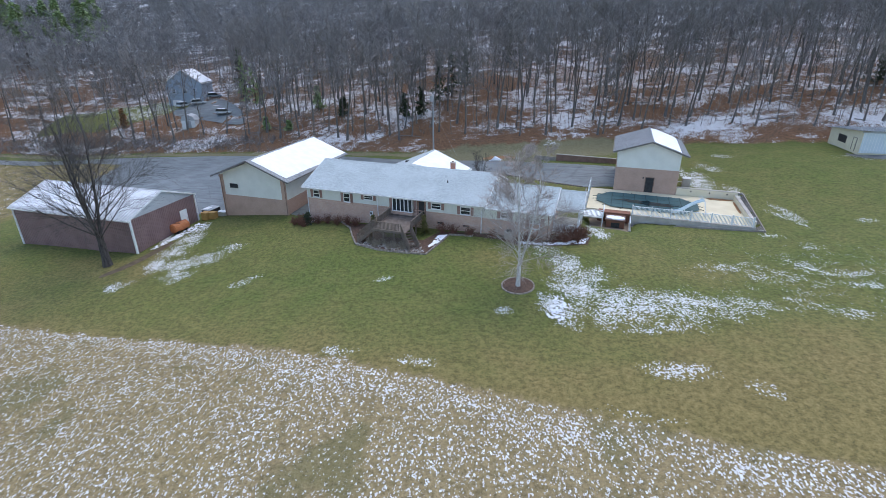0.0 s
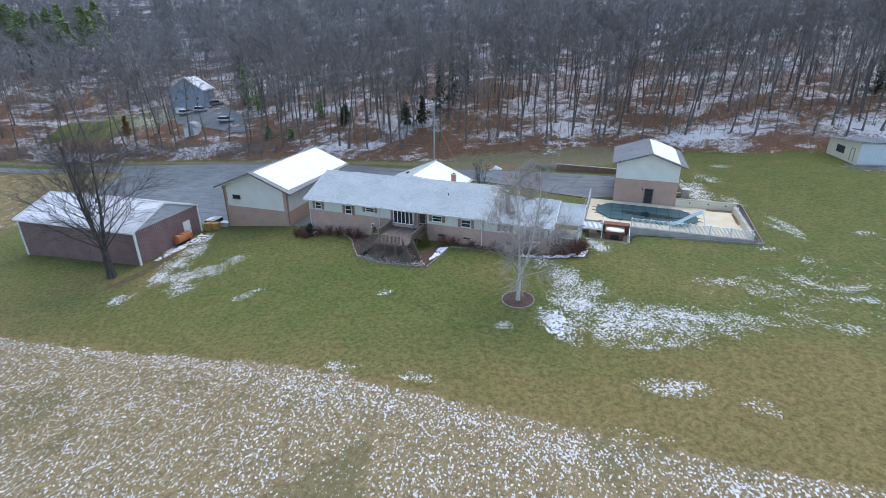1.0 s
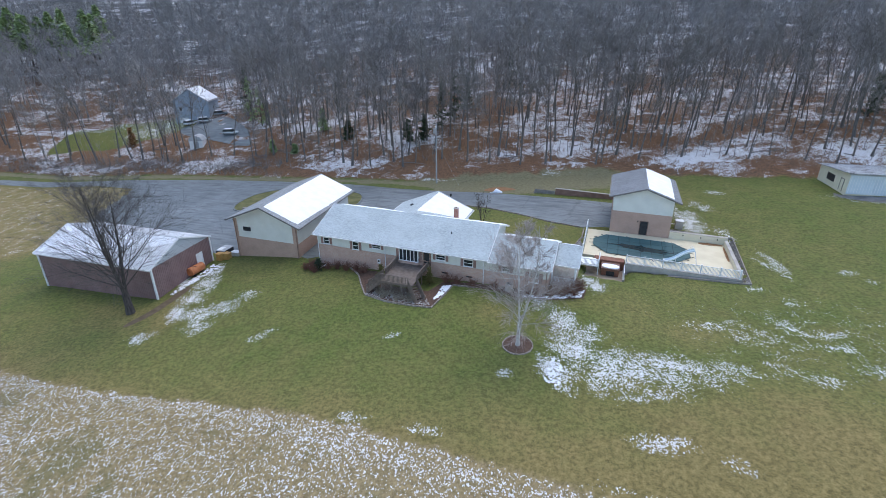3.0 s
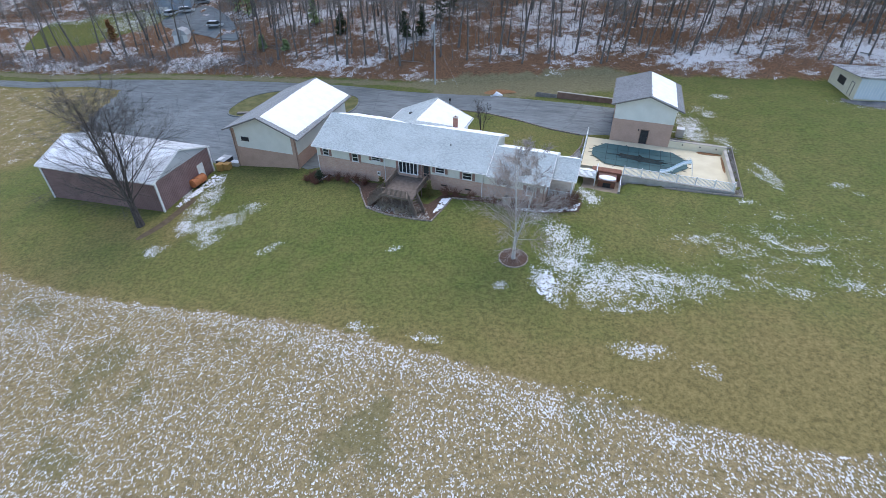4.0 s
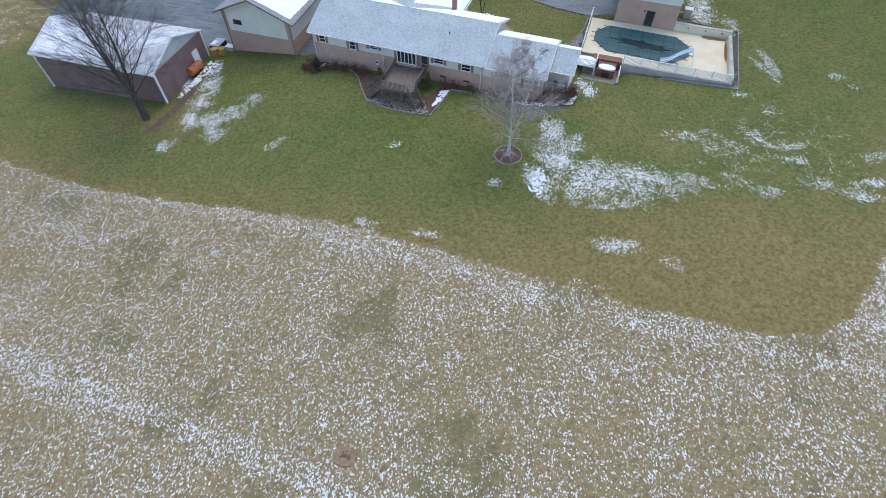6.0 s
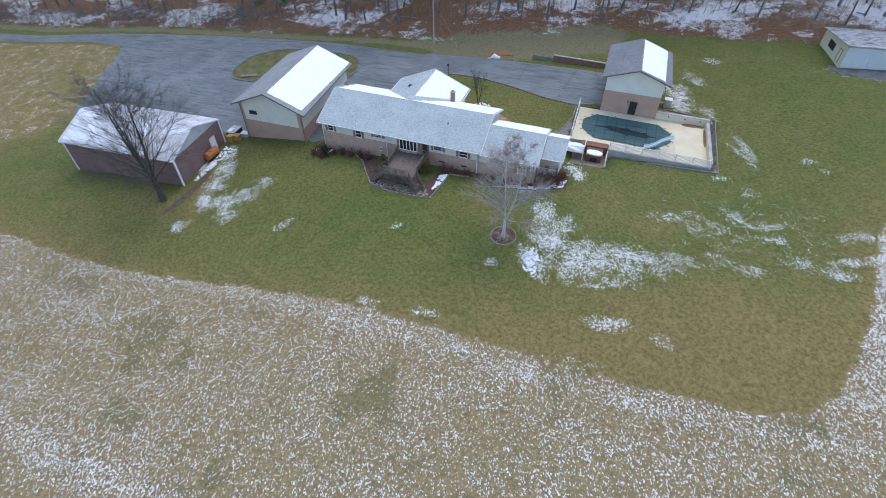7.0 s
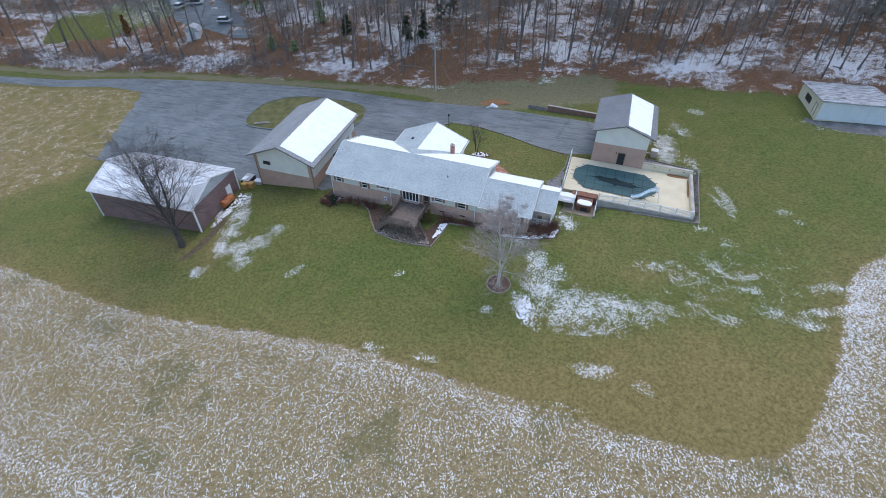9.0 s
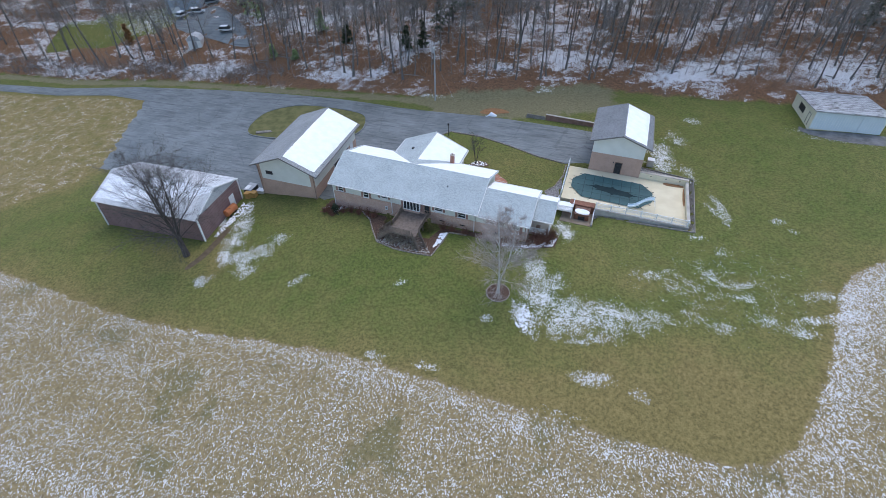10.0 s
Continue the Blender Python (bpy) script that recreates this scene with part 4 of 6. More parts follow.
back = (RIDGE_V, RIDGE, 12.72, EAVE)
roof_snow("roof_snow", H, [(0.6, 6.55), (7.6, 6.6), (12.0, 6.6), (9.4, 9.2), (7.9, 10.6), (6.0, 12.6), (0.3, 12.6)], back, 0.1, "white snow on the rear slope of the house roof")
roof_snow("roof_snow", H, [(12.6, 6.6), (17, 6.6), (24.8, 6.6), (24.9, 12.6), (18.3, 12.6), (15.5, 10)], back, 0.1, "white snow on the rear slope of the house roof")
roof_snow("roof_snow", H, [(25.1, 5.05), (29, 5.1), (32.7, 5.0), (32.7, 9.6), (25.1, 9.6)], (W_RV, W_RIDGE, 9.75, W_EAVE), 0.1, "white snow on the rear slope of the wing roof")
roof_snow("roof_snow", H, [(32.95, 5.5), (35.7, 5.5), (35.7, 8.5), (32.95, 8.5)], (5.3, 11.28, 8.6, 9.86), 0.1, "white snow on the porch roof")
roof_snow("roof_snow", R, [(8.2, 12.45), (17.6, 12.45), (17.65, 18.1), (12.8, 18.1), (11.8, 16.4), (10.3, 14.6)], (12.25, 12.2, 18.2, 9.72), 0.12, "white snow on one slope of the rear wing roof")

# ---- front deck ----
deck = thing("deck", H.at(14.9, -1.6, ground_z(*H.at(14.9, -1.6, 0).xy)), "weathered wooden entrance deck with railings, lattice and stairs", "deck")
DZ = 7.46
for k in range(37):
    v = -4.9 + k * 0.145
    if k == 0:
        plank = part("plank", box(H, 12.75, 17.0, v, v + 0.135, DZ - 0.04, DZ), DECKWOOD, deck, "weathered deck board")
    else:
        ob = new("plank", plank.data)
        ob.parent = deck
        s = H.v * (v + 4.9)
        ob.location = (s.x, s.y, 0)
for u in (12.8, 14.1, 15.5, 16.9):
    for v in (-4.82, -1.6):
        part("post", box(H, u - 0.07, u + 0.07, v - 0.07, v + 0.07, ground_z(*H.at(u, v, 0).xy) - 0.1, DZ - 0.04), DECKWOOD, deck)
part("front_beam", box(H, 12.75, 17.0, -4.95, -4.91, DZ - 0.28, DZ), DECKWOOD, deck)
part("raised_step", box(H, 12.7, 17.0, 0.1, 0.46, DZ, DZ + 0.14), DECKWOOD, deck, "board step before the door")


def lattice(F, u0, u1, v, z0, z1, parent):
    bm = bmesh.new()
    h = z1 - z0
    for s in (1, -1):
        u = u0 - h
        while u < u1:
            a, b = max(u, u0), min(u + h, u1)
            if b - a > 0.1:
                za, zb = z0 + (a - u), z0 + (b - u)
                if s < 0:
                    za, zb = z0 + z1 - za, z0 + z1 - zb
                vs = [bm.verts.new(F.at(p, v + d, z)) for d in (0, 0.02) for p, z in ((a, za - 0.03), (b, zb - 0.03), (b, zb + 0.03), (a, za + 0.03))]
                for q in ((0, 1, 2, 3), (7, 6, 5, 4), (0, 4, 5, 1), (3, 2, 6, 7)):
                    bm.faces.new([vs[i] for i in q])
            u += 0.22
    part("lattice", bm, DECKWOOD, parent, "diagonal lattice skirt")


lattice(H, 12.85, 16.9, -4.88, 6.0, DZ - 0.3, deck)
railing(H, (12.75, -4.9), (16.2, -4.9), DZ, 0.95, deck, DECKWOOD, 0.17)
railing(H, (12.75, -0.9), (12.75, 0.4), DZ, 0.95, deck, DECKWOOD, 0.17)
railing(H, (17.1, -3.6), (17.1, 0.4), DZ, 0.95, deck, DECKWOOD, 0.17)


def stairs(F, u0, u1, v0, direction, z_top, n, run, rise, parent):
    """Open stairs whose treads step along u (sign of direction) or forward."""
    for k in range(n):
        z = z_top - (k + 1) * rise
        a = u1 + k * run if direction > 0 else u0 - (k + 1) * run
        part("tread", box(F, a, a + run + 0.03, v0[0], v0[1], z - 0.05, z), DECKWOOD, parent)
    for v in v0:
        for up, h in ((0.0, 0.3), (0.95, 0.08)):
            a0 = u1 if direction > 0 else u0
            a1 = a0 + direction * n * run
            ring = [(a0, z_top + up - h), (a1, z_top - n * rise + up - h), (a1, z_top - n * rise + up), (a0, z_top + up)]
            bm = bmesh.new()
            fr = [bm.verts.new(F.at(a, v - 0.03, z)) for a, z in ring]
            bk = [bm.verts.new(F.at(a, v + 0.03, z)) for a, z in ring]
            bm.faces.new(fr)
            bm.faces.new(bk)
            for i in range(4):
                bm.faces.new((fr[i], fr[(i + 1) % 4], bk[(i + 1) % 4], bk[i]))
            part("handrail" if up else "stringer", bm, DECKWOOD, parent)
        for k in range(n * 2):
            a = (u1 if direction > 0 else u0) + direction * (k + 0.5) * run / 2
            zt = z_top - (k + 0.5) * rise / 2
            part("baluster", box(F, a - 0.03, a + 0.03, v - 0.03, v + 0.03, zt - 0.05, zt + 0.9), DECKWOOD, parent)
        a1 = (u1 if direction > 0 else u0) + direction * n * run
        part("newel", box(F, a1 - 0.06, a1 + 0.06, v - 0.06, v + 0.06, z_top - n * rise - 0.4, z_top - n * rise + 1.05), DECKWOOD, parent)


STAIR_R, STAIR_L = Plan(*H.at(16.75, -4.4, 0).xy, YAW - 38), Plan(*H.at(12.75, -4.2, 0).xy, YAW + 14)
stairs(STAIR_R, 0, 0, (-0.6, 0.6), 1, DZ, 8, 0.25, 0.22, deck)
stairs(STAIR_L, 0, 0, (-0.6, 0.6), -1, DZ, 8, 0.25, 0.22, deck)
railing(H, (12.75, -3.5), (12.75, -0.9), DZ, 0.95, deck, DECKWOOD, 0.17)

# ---- garage ----
GA = Plan(*H.at(-15.1, 0.0, 0).xy, YAW + 2.0, 4.0)
garage = thing("garage", GA.at(6, 9, ground_z(*GA.at(6, 9, 0).xy)), "large gabled garage with pink block base and cream panels", "garage")
GS = GA.swapped(0, 0)
G_E, G_R, G_W = 10.1, 12.6, 12.6
walls(GA, 0.75, G_W - 1.0, 0.95, 18.4, 2.6, 7.2, BLOCK, garage, "painted pink block base", "block_wall")
walls(GA, 0.78, G_W - 1.03, 0.99, 18.36, 7.2, G_E, STUCCO, garage, "cream wall panel", "panel_wall")
for a in (0.99, 18.1):
    gable_wall(GS, a, 0.25, 0.78, G_W / 2, G_W - 1.03, G_E - 0.02, G_E + 0.05, G_R - 0.3, G_E + 0.15, STUCCO, garage, "cream gable panel")
roof_pair(GS, 0.0, 18.9, 0, G_W / 2, G_W, G_E, G_R, G_E, garage, (SHINGLE_MID, SHINGLE_MID), trim=GREY_TRIM)
part("pilaster", box(GA, G_W - 1.75, G_W - 0.97, 0.9, 0.98, 2.6, G_E), BLOCK, garage, "pink block corner pier")
part("pilaster", box(GA, 0.72, 1.3, 0.9, 0.98, 2.6, G_E), BLOCK, garage, "pink block corner pier")
window(GA, 2.95, 0.97, 8.35, 1.3, 0.55, garage, 0, False, DARK)
downspout(GA, 0.95, 0.9, 3.6, 9.9, garage, BROWN)
downspout(GA, G_W - 1.1, 0.9, 5.1, 9.9, garage, BROWN)
# openings on the long side
EAST = Plan(*GA.at(G_W - 1.0, 0, 0).xy, 0)
EAST.u, EAST.v = GA.v, -GA.u
for v in (9.6, 13.4, 16.2):
    door(EAST, v, -0.02, 5.2, 2.4 if v < 16 else 1.0, 2.2, garage, DARK if v < 16 else WHITE, FASCIA)
roof_snow("roof_snow", GS, [(0.8, 6.6), (9, 6.5), (18.8, 6.5), (18.85, 12.3), (9, 12.15), (0.9, 11.9)], (G_W / 2, G_R, G_W, G_E), 0.16, "thick white snow on one slope of the garage roof")

# ---- metal shed ----
S = Plan(-60.2, 57.34, -12.2, 3.0)
shed = thing("shed", S.at(9.7, 5.7, ground_z(*S.at(9.7, 5.7, 0).xy)), "low shed with ribbed mauve metal walls and pale roof", "shed")
S_W, S_D, S_E, S_R, S_B = 19.35, 11.4, 7.45, 9.6, 2.0


def repeat(first, shifts, name):
    """More pieces on the first one's mesh, shifted in the plan."""
    for d in shifts:
        ob = new(name, first.data)
        ob.parent = first.parent
        ob.location = (d.x, d.y, 0)


def ribbed(F, u0, u1, v, z0, z1, thing_, mat, out=-1, pitch=0.3):
    """A ribbed metal sheet facing -v (out=-1) or +v."""
    wall = part("metal_wall", box(F, u0, u1, min(v, v - out * 0.1), max(v, v - out * 0.1), z0, z1), mat, thing_, "ribbed metal wall")
    n = int((u1 - u0) / pitch)
    w = (u1 - u0) / n
    u = u0 + 0.5 * w
    bm = bmesh.new()
    vs = [bm.verts.new(F.at(a, b, z)) for z in (z0, z1) for a, b in ((u - 0.06, v), (u - 0.03, v + out * 0.04), (u + 0.03, v + out * 0.04), (u + 0.06, v))]
    for q in ((0, 1, 5, 4), (1, 2, 6, 5), (2, 3, 7, 6)):
        bm.faces.new([vs[i] for i in q])
    repeat(part("rib", bm, mat, wall), [F.u * (k * w) for k in range(1, n)], "rib")


ribbed(S, 0, S_W, 0, S_B, S_E, shed, MAUVE)
ribbed(S, 0, S_W, S_D, S_B, S_E, shed, MAUVE, 1)
SR = Plan(*S.at(S_W, 0, 0).xy, 0)
SR.u, SR.v = S.v, -S.u
ribbed(SR, 0, S_D, 0, S_B, S_E, shed, MAUVE)
SL = Plan(*S.at(0, S_D, 0).xy, 0)
SL.u, SL.v = -S.v, S.u
ribbed(SL, 0, S_D, 0, S_B, S_E, shed, MAUVE)
for a in (0.0, S_W - 0.1):
    gable_wall(S, a, 0.1, 0, S_D / 2, S_D, S_E - 0.005, S_E, S_R - 0.08, S_E, GALV_DULL, shed, "pale metal gable")


def metal_roof(F, a0, a1, b0, br, b1, ze, zr, thing_, mat, pitch=0.45):
    for b in (b0, b1):
        slope_ = part("roof", prism(F, [(b, ze), (br, zr), (br, zr - 0.08), (b, ze - 0.08)], a0, a1), mat, thing_, "ribbed metal roof slope")
        n = int((a1 - a0) / pitch)
        bm = bmesh.new()
        vs = [bm.verts.new(F.at(a0 + d, v, z + h)) for v, z in ((b, ze), (br, zr)) for d, h in ((-0.05, 0), (-0.02, 0.06), (0.02, 0.06), (0.05, 0))]
        for q in ((0, 1, 5, 4), (1, 2, 6, 5), (2, 3, 7, 6)):
            bm.faces.new([vs[i] for i in q])
        repeat(part("rib", bm, mat, slope_), [F.u * (k * (a1 - a0) / n) for k in range(1, n + 1)], "rib")
    part("ridge_cap", prism(F, [(br - 0.2, zr), (br, zr + 0.09), (br + 0.2, zr), (br, zr - 0.05)], a0, a1), mat, thing_)
    for a in (a0, a1):
        for b in (b0, b1):
            part("verge_trim", prism(F, [(b, ze + 0.07), (br, zr + 0.07), (br, zr - 0.15), (b, ze - 0.15)], a - 0.04, a + 0.04), WHITE, thing_, "white verge trim")
    for b, s in ((b0, -1), (b1, 1)):
        part("eave_trim", prism(F, [(b, ze + 0.01), (b + s * 0.06, ze + 0.01), (b + s * 0.06, ze - 0.16), (b, ze - 0.16)], a0, a1), WHITE, thing_, "white eave trim")


metal_roof(S, -0.4, S_W + 0.15, -0.35, S_D / 2, S_D + 0.35, S_E, S_R, shed, GALV)
for u, v in ((-0.03, -0.03), (S_W + 0.03, -0.03), (S_W + 0.03, S_D + 0.03), (-0.03, S_D + 0.03)):
    part("corner_trim", box(S, u - 0.11, u + 0.11, v - 0.11, v + 0.11, S_B, S_E - 0.1), WHITE, shed, "white corner trim")
door(SR, 8.8, -0.03, 3.75, 1.1, 2.1, shed, WHITE, WHITE)
roof_snow("roof_snow", S, [(-0.1, 0.2), (7, 0.4), (11, 1.0), (13, 2.6), (16, 3.2), (19.2, 4.6), (19.2, 5.6), (-0.1, 5.6)], (-0.35, S_E, S_D / 2, S_R), 0.03, "thin patchy snow on the shed roof", 0.03)

# ---- tower-like two-storey building by the pool ----
T_U0, T_U1, T_V0, T_V1 = 38.8, 47.3, 23.5, 35.4
tower = thing("pool_house", H.at(43, 29, 6.3), "two-storey gabled outbuilding with pink block base and cream upper walls", "outbuilding")
walls(H, T_U0, T_U1, T_V0, T_V1, 4.8, 10.35, BLOCK, tower, "painted pink block base", "block_wall")
walls(H, T_U0 + 0.03, T_U1 - 0.03, T_V0 + 0.03, T_V1 - 0.03, 10.35, 12.75, STUCCO, tower, "cream wall panel", "panel_wall")
T = H.swapped(0, 0)
T_M = 43.2
for a in (T_V0 + 0.03, T_V1 - 0.28):
    gable_wall(T, a, 0.25, T_U0 + 0.03, T_M, T_U1 - 0.03, 12.73, 12.7, 14.1, 12.7, STUCCO, tower, "cream gable panel")
roof_pair(T, T_V0 - 0.55, T_V1 + 0.5, T_U0 - 0.6, T_M, T_U1 + 0.85, 12.68, 14.34, 12.6, tower, (SHINGLE_DARK, SHINGLE_DARK), trim=GREY_TRIM)
door(H, 43.6, T_V0, 6.95, 1.05, 2.12, tower, DARK, BROWN)
part("light", box(H, 42.6, 42.75, T_V0 - 0.12, T_V0, 8.9, 9.15, 0.02), DARK, tower, "small wall light")
roof_snow("roof_snow", T, [(23.4, 43.45), (30, 43.4), (35.7, 43.4), (35.7, 47.4), (30, 47.3), (23.6, 47.2)], (T_M, 14.34, T_U1 + 0.85, 12.6), 0.14, "white snow on one slope of the outbuilding roof")
ac = thing("ac_unit", H.at(49.0, 28.0, ground_z(*H.at(49, 28, 0).xy)), "pale box unit standing beside the outbuilding", "utility box")
gz = ground_z(*H.at(49, 28, 0).xy)
part("case", box(H, 48.4, 49.5, 27.2, 28.2, gz - 0.1, gz + 1.25, 0.04), CONCRETE, ac)
part("lid", box(H, 48.35, 49.55, 27.15, 28.25, gz + 1.25, gz + 1.32, 0.02), WHITE, ac)
part("pipe", tube([H.at(48.4, 27.5, gz + 0.7), H.at(47.4, 27.3, gz + 0.7)], 0.06, 6), WHITE, ac)

# retaining wall behind the drive's end
ret = thing("retaining_wall", (19.5, 88.6, ground_z(19.5, 88.6)), "low red-brown retaining wall along the end of the driveway", "wall")
RW = Plan(15.1, 90.15, -19.3)
g0 = ground_z(19, 88.5)
part("wall", box(RW, 0, 10.4, 0, 0.35, g0 - 0.5, g0 + 1.0), worn("red_brown_block", (0.2, 0.115, 0.085), (0.28, 0.17, 0.13), 1.2, 0.9), ret)
part("coping", box(RW, -0.05, 10.45, -0.05, 0.4, g0 + 1.0, g0 + 1.1, 0.02), CONCRETE, ret)
for k in range(6):
    part("timber", box(RW, -4.2 + 0.05 * k, -0.1, 0.05 + 0.02 * k, 0.25, g0 - 0.45 + 0.16 * k, g0 - 0.31 + 0.16 * k, 0.02), TREATED, ret, "weathered timber")

# ---- pool ----
PZ = 6.9
pool = thing("pool_terrace", H.at(45, 18, 5.6), "cream concrete pool terrace with retaining walls", "pool terrace")
part("deck", slab(H, [(35.6, 13.2), (41.2, 13.2), (41.2, 12.0), (54.7, 12.0), (54.7, 23.45), (35.6, 23.45)], 5.3, PZ), CREAM, pool, "cream painted pool surround")
part("back_wall", box(H, 47.35, 55.1, 23.5, 23.95, 5.3, 7.95), CREAM_WALL, pool, "cream retaining wall")
bm = prism(H.swapped(0, 0), [(54.72, 5.3), (55.1, 5.3), (55.1, 7.6), (54.72, 7.6)], 11.9, 23.5)
part("side_wall", bm, CREAM_WALL, pool, "cream retaining wall")
part("side_cap", box(H, 54.68, 55.14, 11.85, 23.5, 7.6, 7.68, 0.02), CONCRETE, pool, "grey wall cap")
part("back_cap", box(H, 47.4, 55.14, 23.46, 24.0, 7.95, 8.03, 0.02), CONCRETE, pool, "grey wall cap")
part("front_wall", box(H, 41.2, 55.1, 11.62, 11.98, 5.0, PZ + 0.12), CONCRETE, pool, "low grey front wall")
for k, u in enumerate((49.2, 51.6, 53.8)):
    part("wall_lamp", tube([H.at(u, 23.5, 7.6), H.at(u, 23.4, 7.6)], 0.1, 8), DARK, pool, "small round lamp")
part("leaf_drift", slab(H, smooth_ring([(51.4, 22.5), (54.0, 22.7), (54.6, 22.9), (54.6, 23.4), (51.2, 23.4)]), PZ + 0.004, PZ + 0.04), BEECH, pool, "drift of brown leaves")
part("leaf_drift", slab(H, smooth_ring([(54.3, 17.5), (54.68, 17.2), (54.68, 22.6), (54.4, 22.5)]), PZ + 0.004, PZ + 0.03), BEECH, pool)
for name_, ring in (("gravel_border", [(41.2, 11.0), (55.9, 10.95), (55.9, 11.58), (41.2, 11.58)]), ("gravel_border", [(55.15, 11.6), (55.95, 11.6), (55.95, 24.8), (55.15, 24.8)]), ("gravel_border", [(47.4, 24.05), (55.1, 24.05), (55.1, 24.85), (47.4, 26.5)])):
    sheet(name_, [tuple(H.at(u, v, 0).xy) for u, v in ring], 0.05, GRAVEL, "grey gravel border along the pool wall", "gravel", step=0.8)
kerb([tuple(H.at(u, v, 0).xy) for u, v in ((41.2, 10.95), (48, 10.92), (55.95, 10.9), (56.0, 18), (56.0, 24.9), (47.6, 26.6))], 0.16, 0.16, TREATED, "weathered timber edging round the gravel", 0.02, False)

OCT = [(36.7, 17.0), (38.7, 14.5), (47.6, 14.2), (49.7, 16.7), (49.7, 19.2), (47.9, 21.4), (38.4, 21.6), (36.65, 19.4)]
cover_ = thing("pool_cover", H.at(43, 18, PZ), "dark green pool cover with straps and a puddle", "pool cover")
ring, centre = OCT, (43.2, 18.0)
verts, faces = [], []
rows = 9
dense = []
for (a, b), (c, d) in zip(ring, ring[1:] + ring[:1]):
    dense += [(a + (c - a) * k / 6, b + (d - b) * k / 6) for k in range(6)]
for r in range(rows + 1):
    f = 1 - r / rows * 0.999
    for a, b in dense:
        verts.append(H.at(centre[0] + (a - centre[0]) * f, centre[1] + (b - centre[1]) * f, PZ + 0.13 - 0.1 * (1 - f * f)))
n = len(dense)
for r in range(rows):
    for k in range(n):
        faces.append((r * n + k, r * n + (k + 1) % n, (r + 1) * n + (k + 1) % n, (r + 1) * n + k))
sheet_ = raw("sheet", verts, faces, COVER, cover_, "sagging green cover sheet")
for f in sheet_.data.polygons:
    f.use_smooth = True


def sag(u, v):
    """Height of the cover's sheet."""
    best = 0
    for (a, b), (c, d) in zip(OCT, OCT[1:] + OCT[:1]):
        nx, ny = d - b, -(c - a)
        q = ((u - centre[0]) * nx + (v - centre[1]) * ny) / ((a - centre[0]) * nx + (b - centre[1]) * ny)
        best = max(best, q)
    return PZ + 0.13 - 0.1 * (1 - best * best)


def strap(p, q, name="strap"):
    pts = [(p[0] + (q[0] - p[0]) * k / 14, p[1] + (q[1] - p[1]) * k / 14) for k in range(15)]
    d = Vector((q[0] - p[0], q[1] - p[1])).normalized()
    vs, fs = [], []
    for u, v in pts:
        for s in (-0.045, 0.045):
            vs.append(H.at(u - d.y * s, v + d.x * s, sag(u, v) + 0.02))
    for k in range(14):
        fs.append((2 * k, 2 * k + 1, 2 * k + 3, 2 * k + 2))
    raw(name, vs, fs, STRAP, cover_, "dark webbing strap")


for u in (38.7, 40.2, 41.7, 43.2, 44.7, 46.2, 47.6):
    strap((u, 14.35), (u + 0.02, 21.5))
for v in (16.2, 18.0, 19.8):
    strap((36.9, v), (49.5, v))
PUDDLE_RING = []
for k in range(72):
    a = 2 * math.pi * k / 72
    spike = 1 + 0.5 * max(0.0, math.cos(8 * a)) ** 6 + 0.15 * noise.noise((math.cos(a) * 2, math.sin(a) * 2, 4.0))
    PUDDLE_RING.append((43.4 + 3.3 * spike * math.cos(a), 17.8 - 0.12 * 3.3 * math.cos(a) + 0.85 * spike * math.sin(a)))
vs = [H.at(u, v, sag(u, v) + 0.026) for u, v in PUDDLE_RING]
mid = H.at(43.4, 17.8, sag(43.4, 17.8) + 0.03)
raw("puddle", vs + [mid], [(i, (i + 1) % len(vs), len(vs)) for i in range(len(vs))], PUDDLE, cover_, "dark meltwater puddle")
for k in range(len(dense)):
    if k % 3 == 1:
        a, b = dense[k]
        d = Vector((a - centre[0], b - centre[1])).normalized() * 0.55
        part("anchor", tube([H.at(a, b, PZ + 0.1), H.at(a + d.x, b + d.y, PZ + 0.04)], 0.035, 5), STRAP, cover_)

fence = thing("pool_fence", H.at(47, 11.8, PZ), "white vertical-picket fence along the pool front", "fence")
railing(H, (41.3, 11.8), (54.8, 11.8), PZ + 0.12, 1.15, fence, WHITE, 0.145, 0.03, 0.05)
for k in range(7):
    u = 41.3 + k * 2.25
    part("post", box(H, u - 0.07, u + 0.07, 11.72, 11.88, PZ + 0.1, PZ + 1.4, 0.01), WHITE, fence)
side_fence = thing("pool_fence", H.at(35.5, 18, PZ), "white vertical-picket fence along the pool side", "fence")
railing(H, (35.5, 13.3), (35.4, 23.4), PZ, 1.2, side_fence, WHITE, 0.145, 0.03, 0.05)
for k in range(5):
    v = 13.3 + k * 2.52
    part("post", box(H, 35.38, 35.54, v - 0.07, v + 0.07, PZ - 0.6, PZ + 1.5, 0.01), WHITE, side_fence)
gate = thing("fence_return", H.at(41.2, 10, 5.6), "white low fence beside the hot tub patio", "fence")
railing(H, (41.15, 9.0), (41.15, 11.7), 5.6, 1.2, gate, WHITE, 0.145, 0.03, 0.05)
part("wall", box(H, 41.0, 41.3, 8.8, 11.9, 5.0, 5.9), CONCRETE, gate, "low patio side wall")

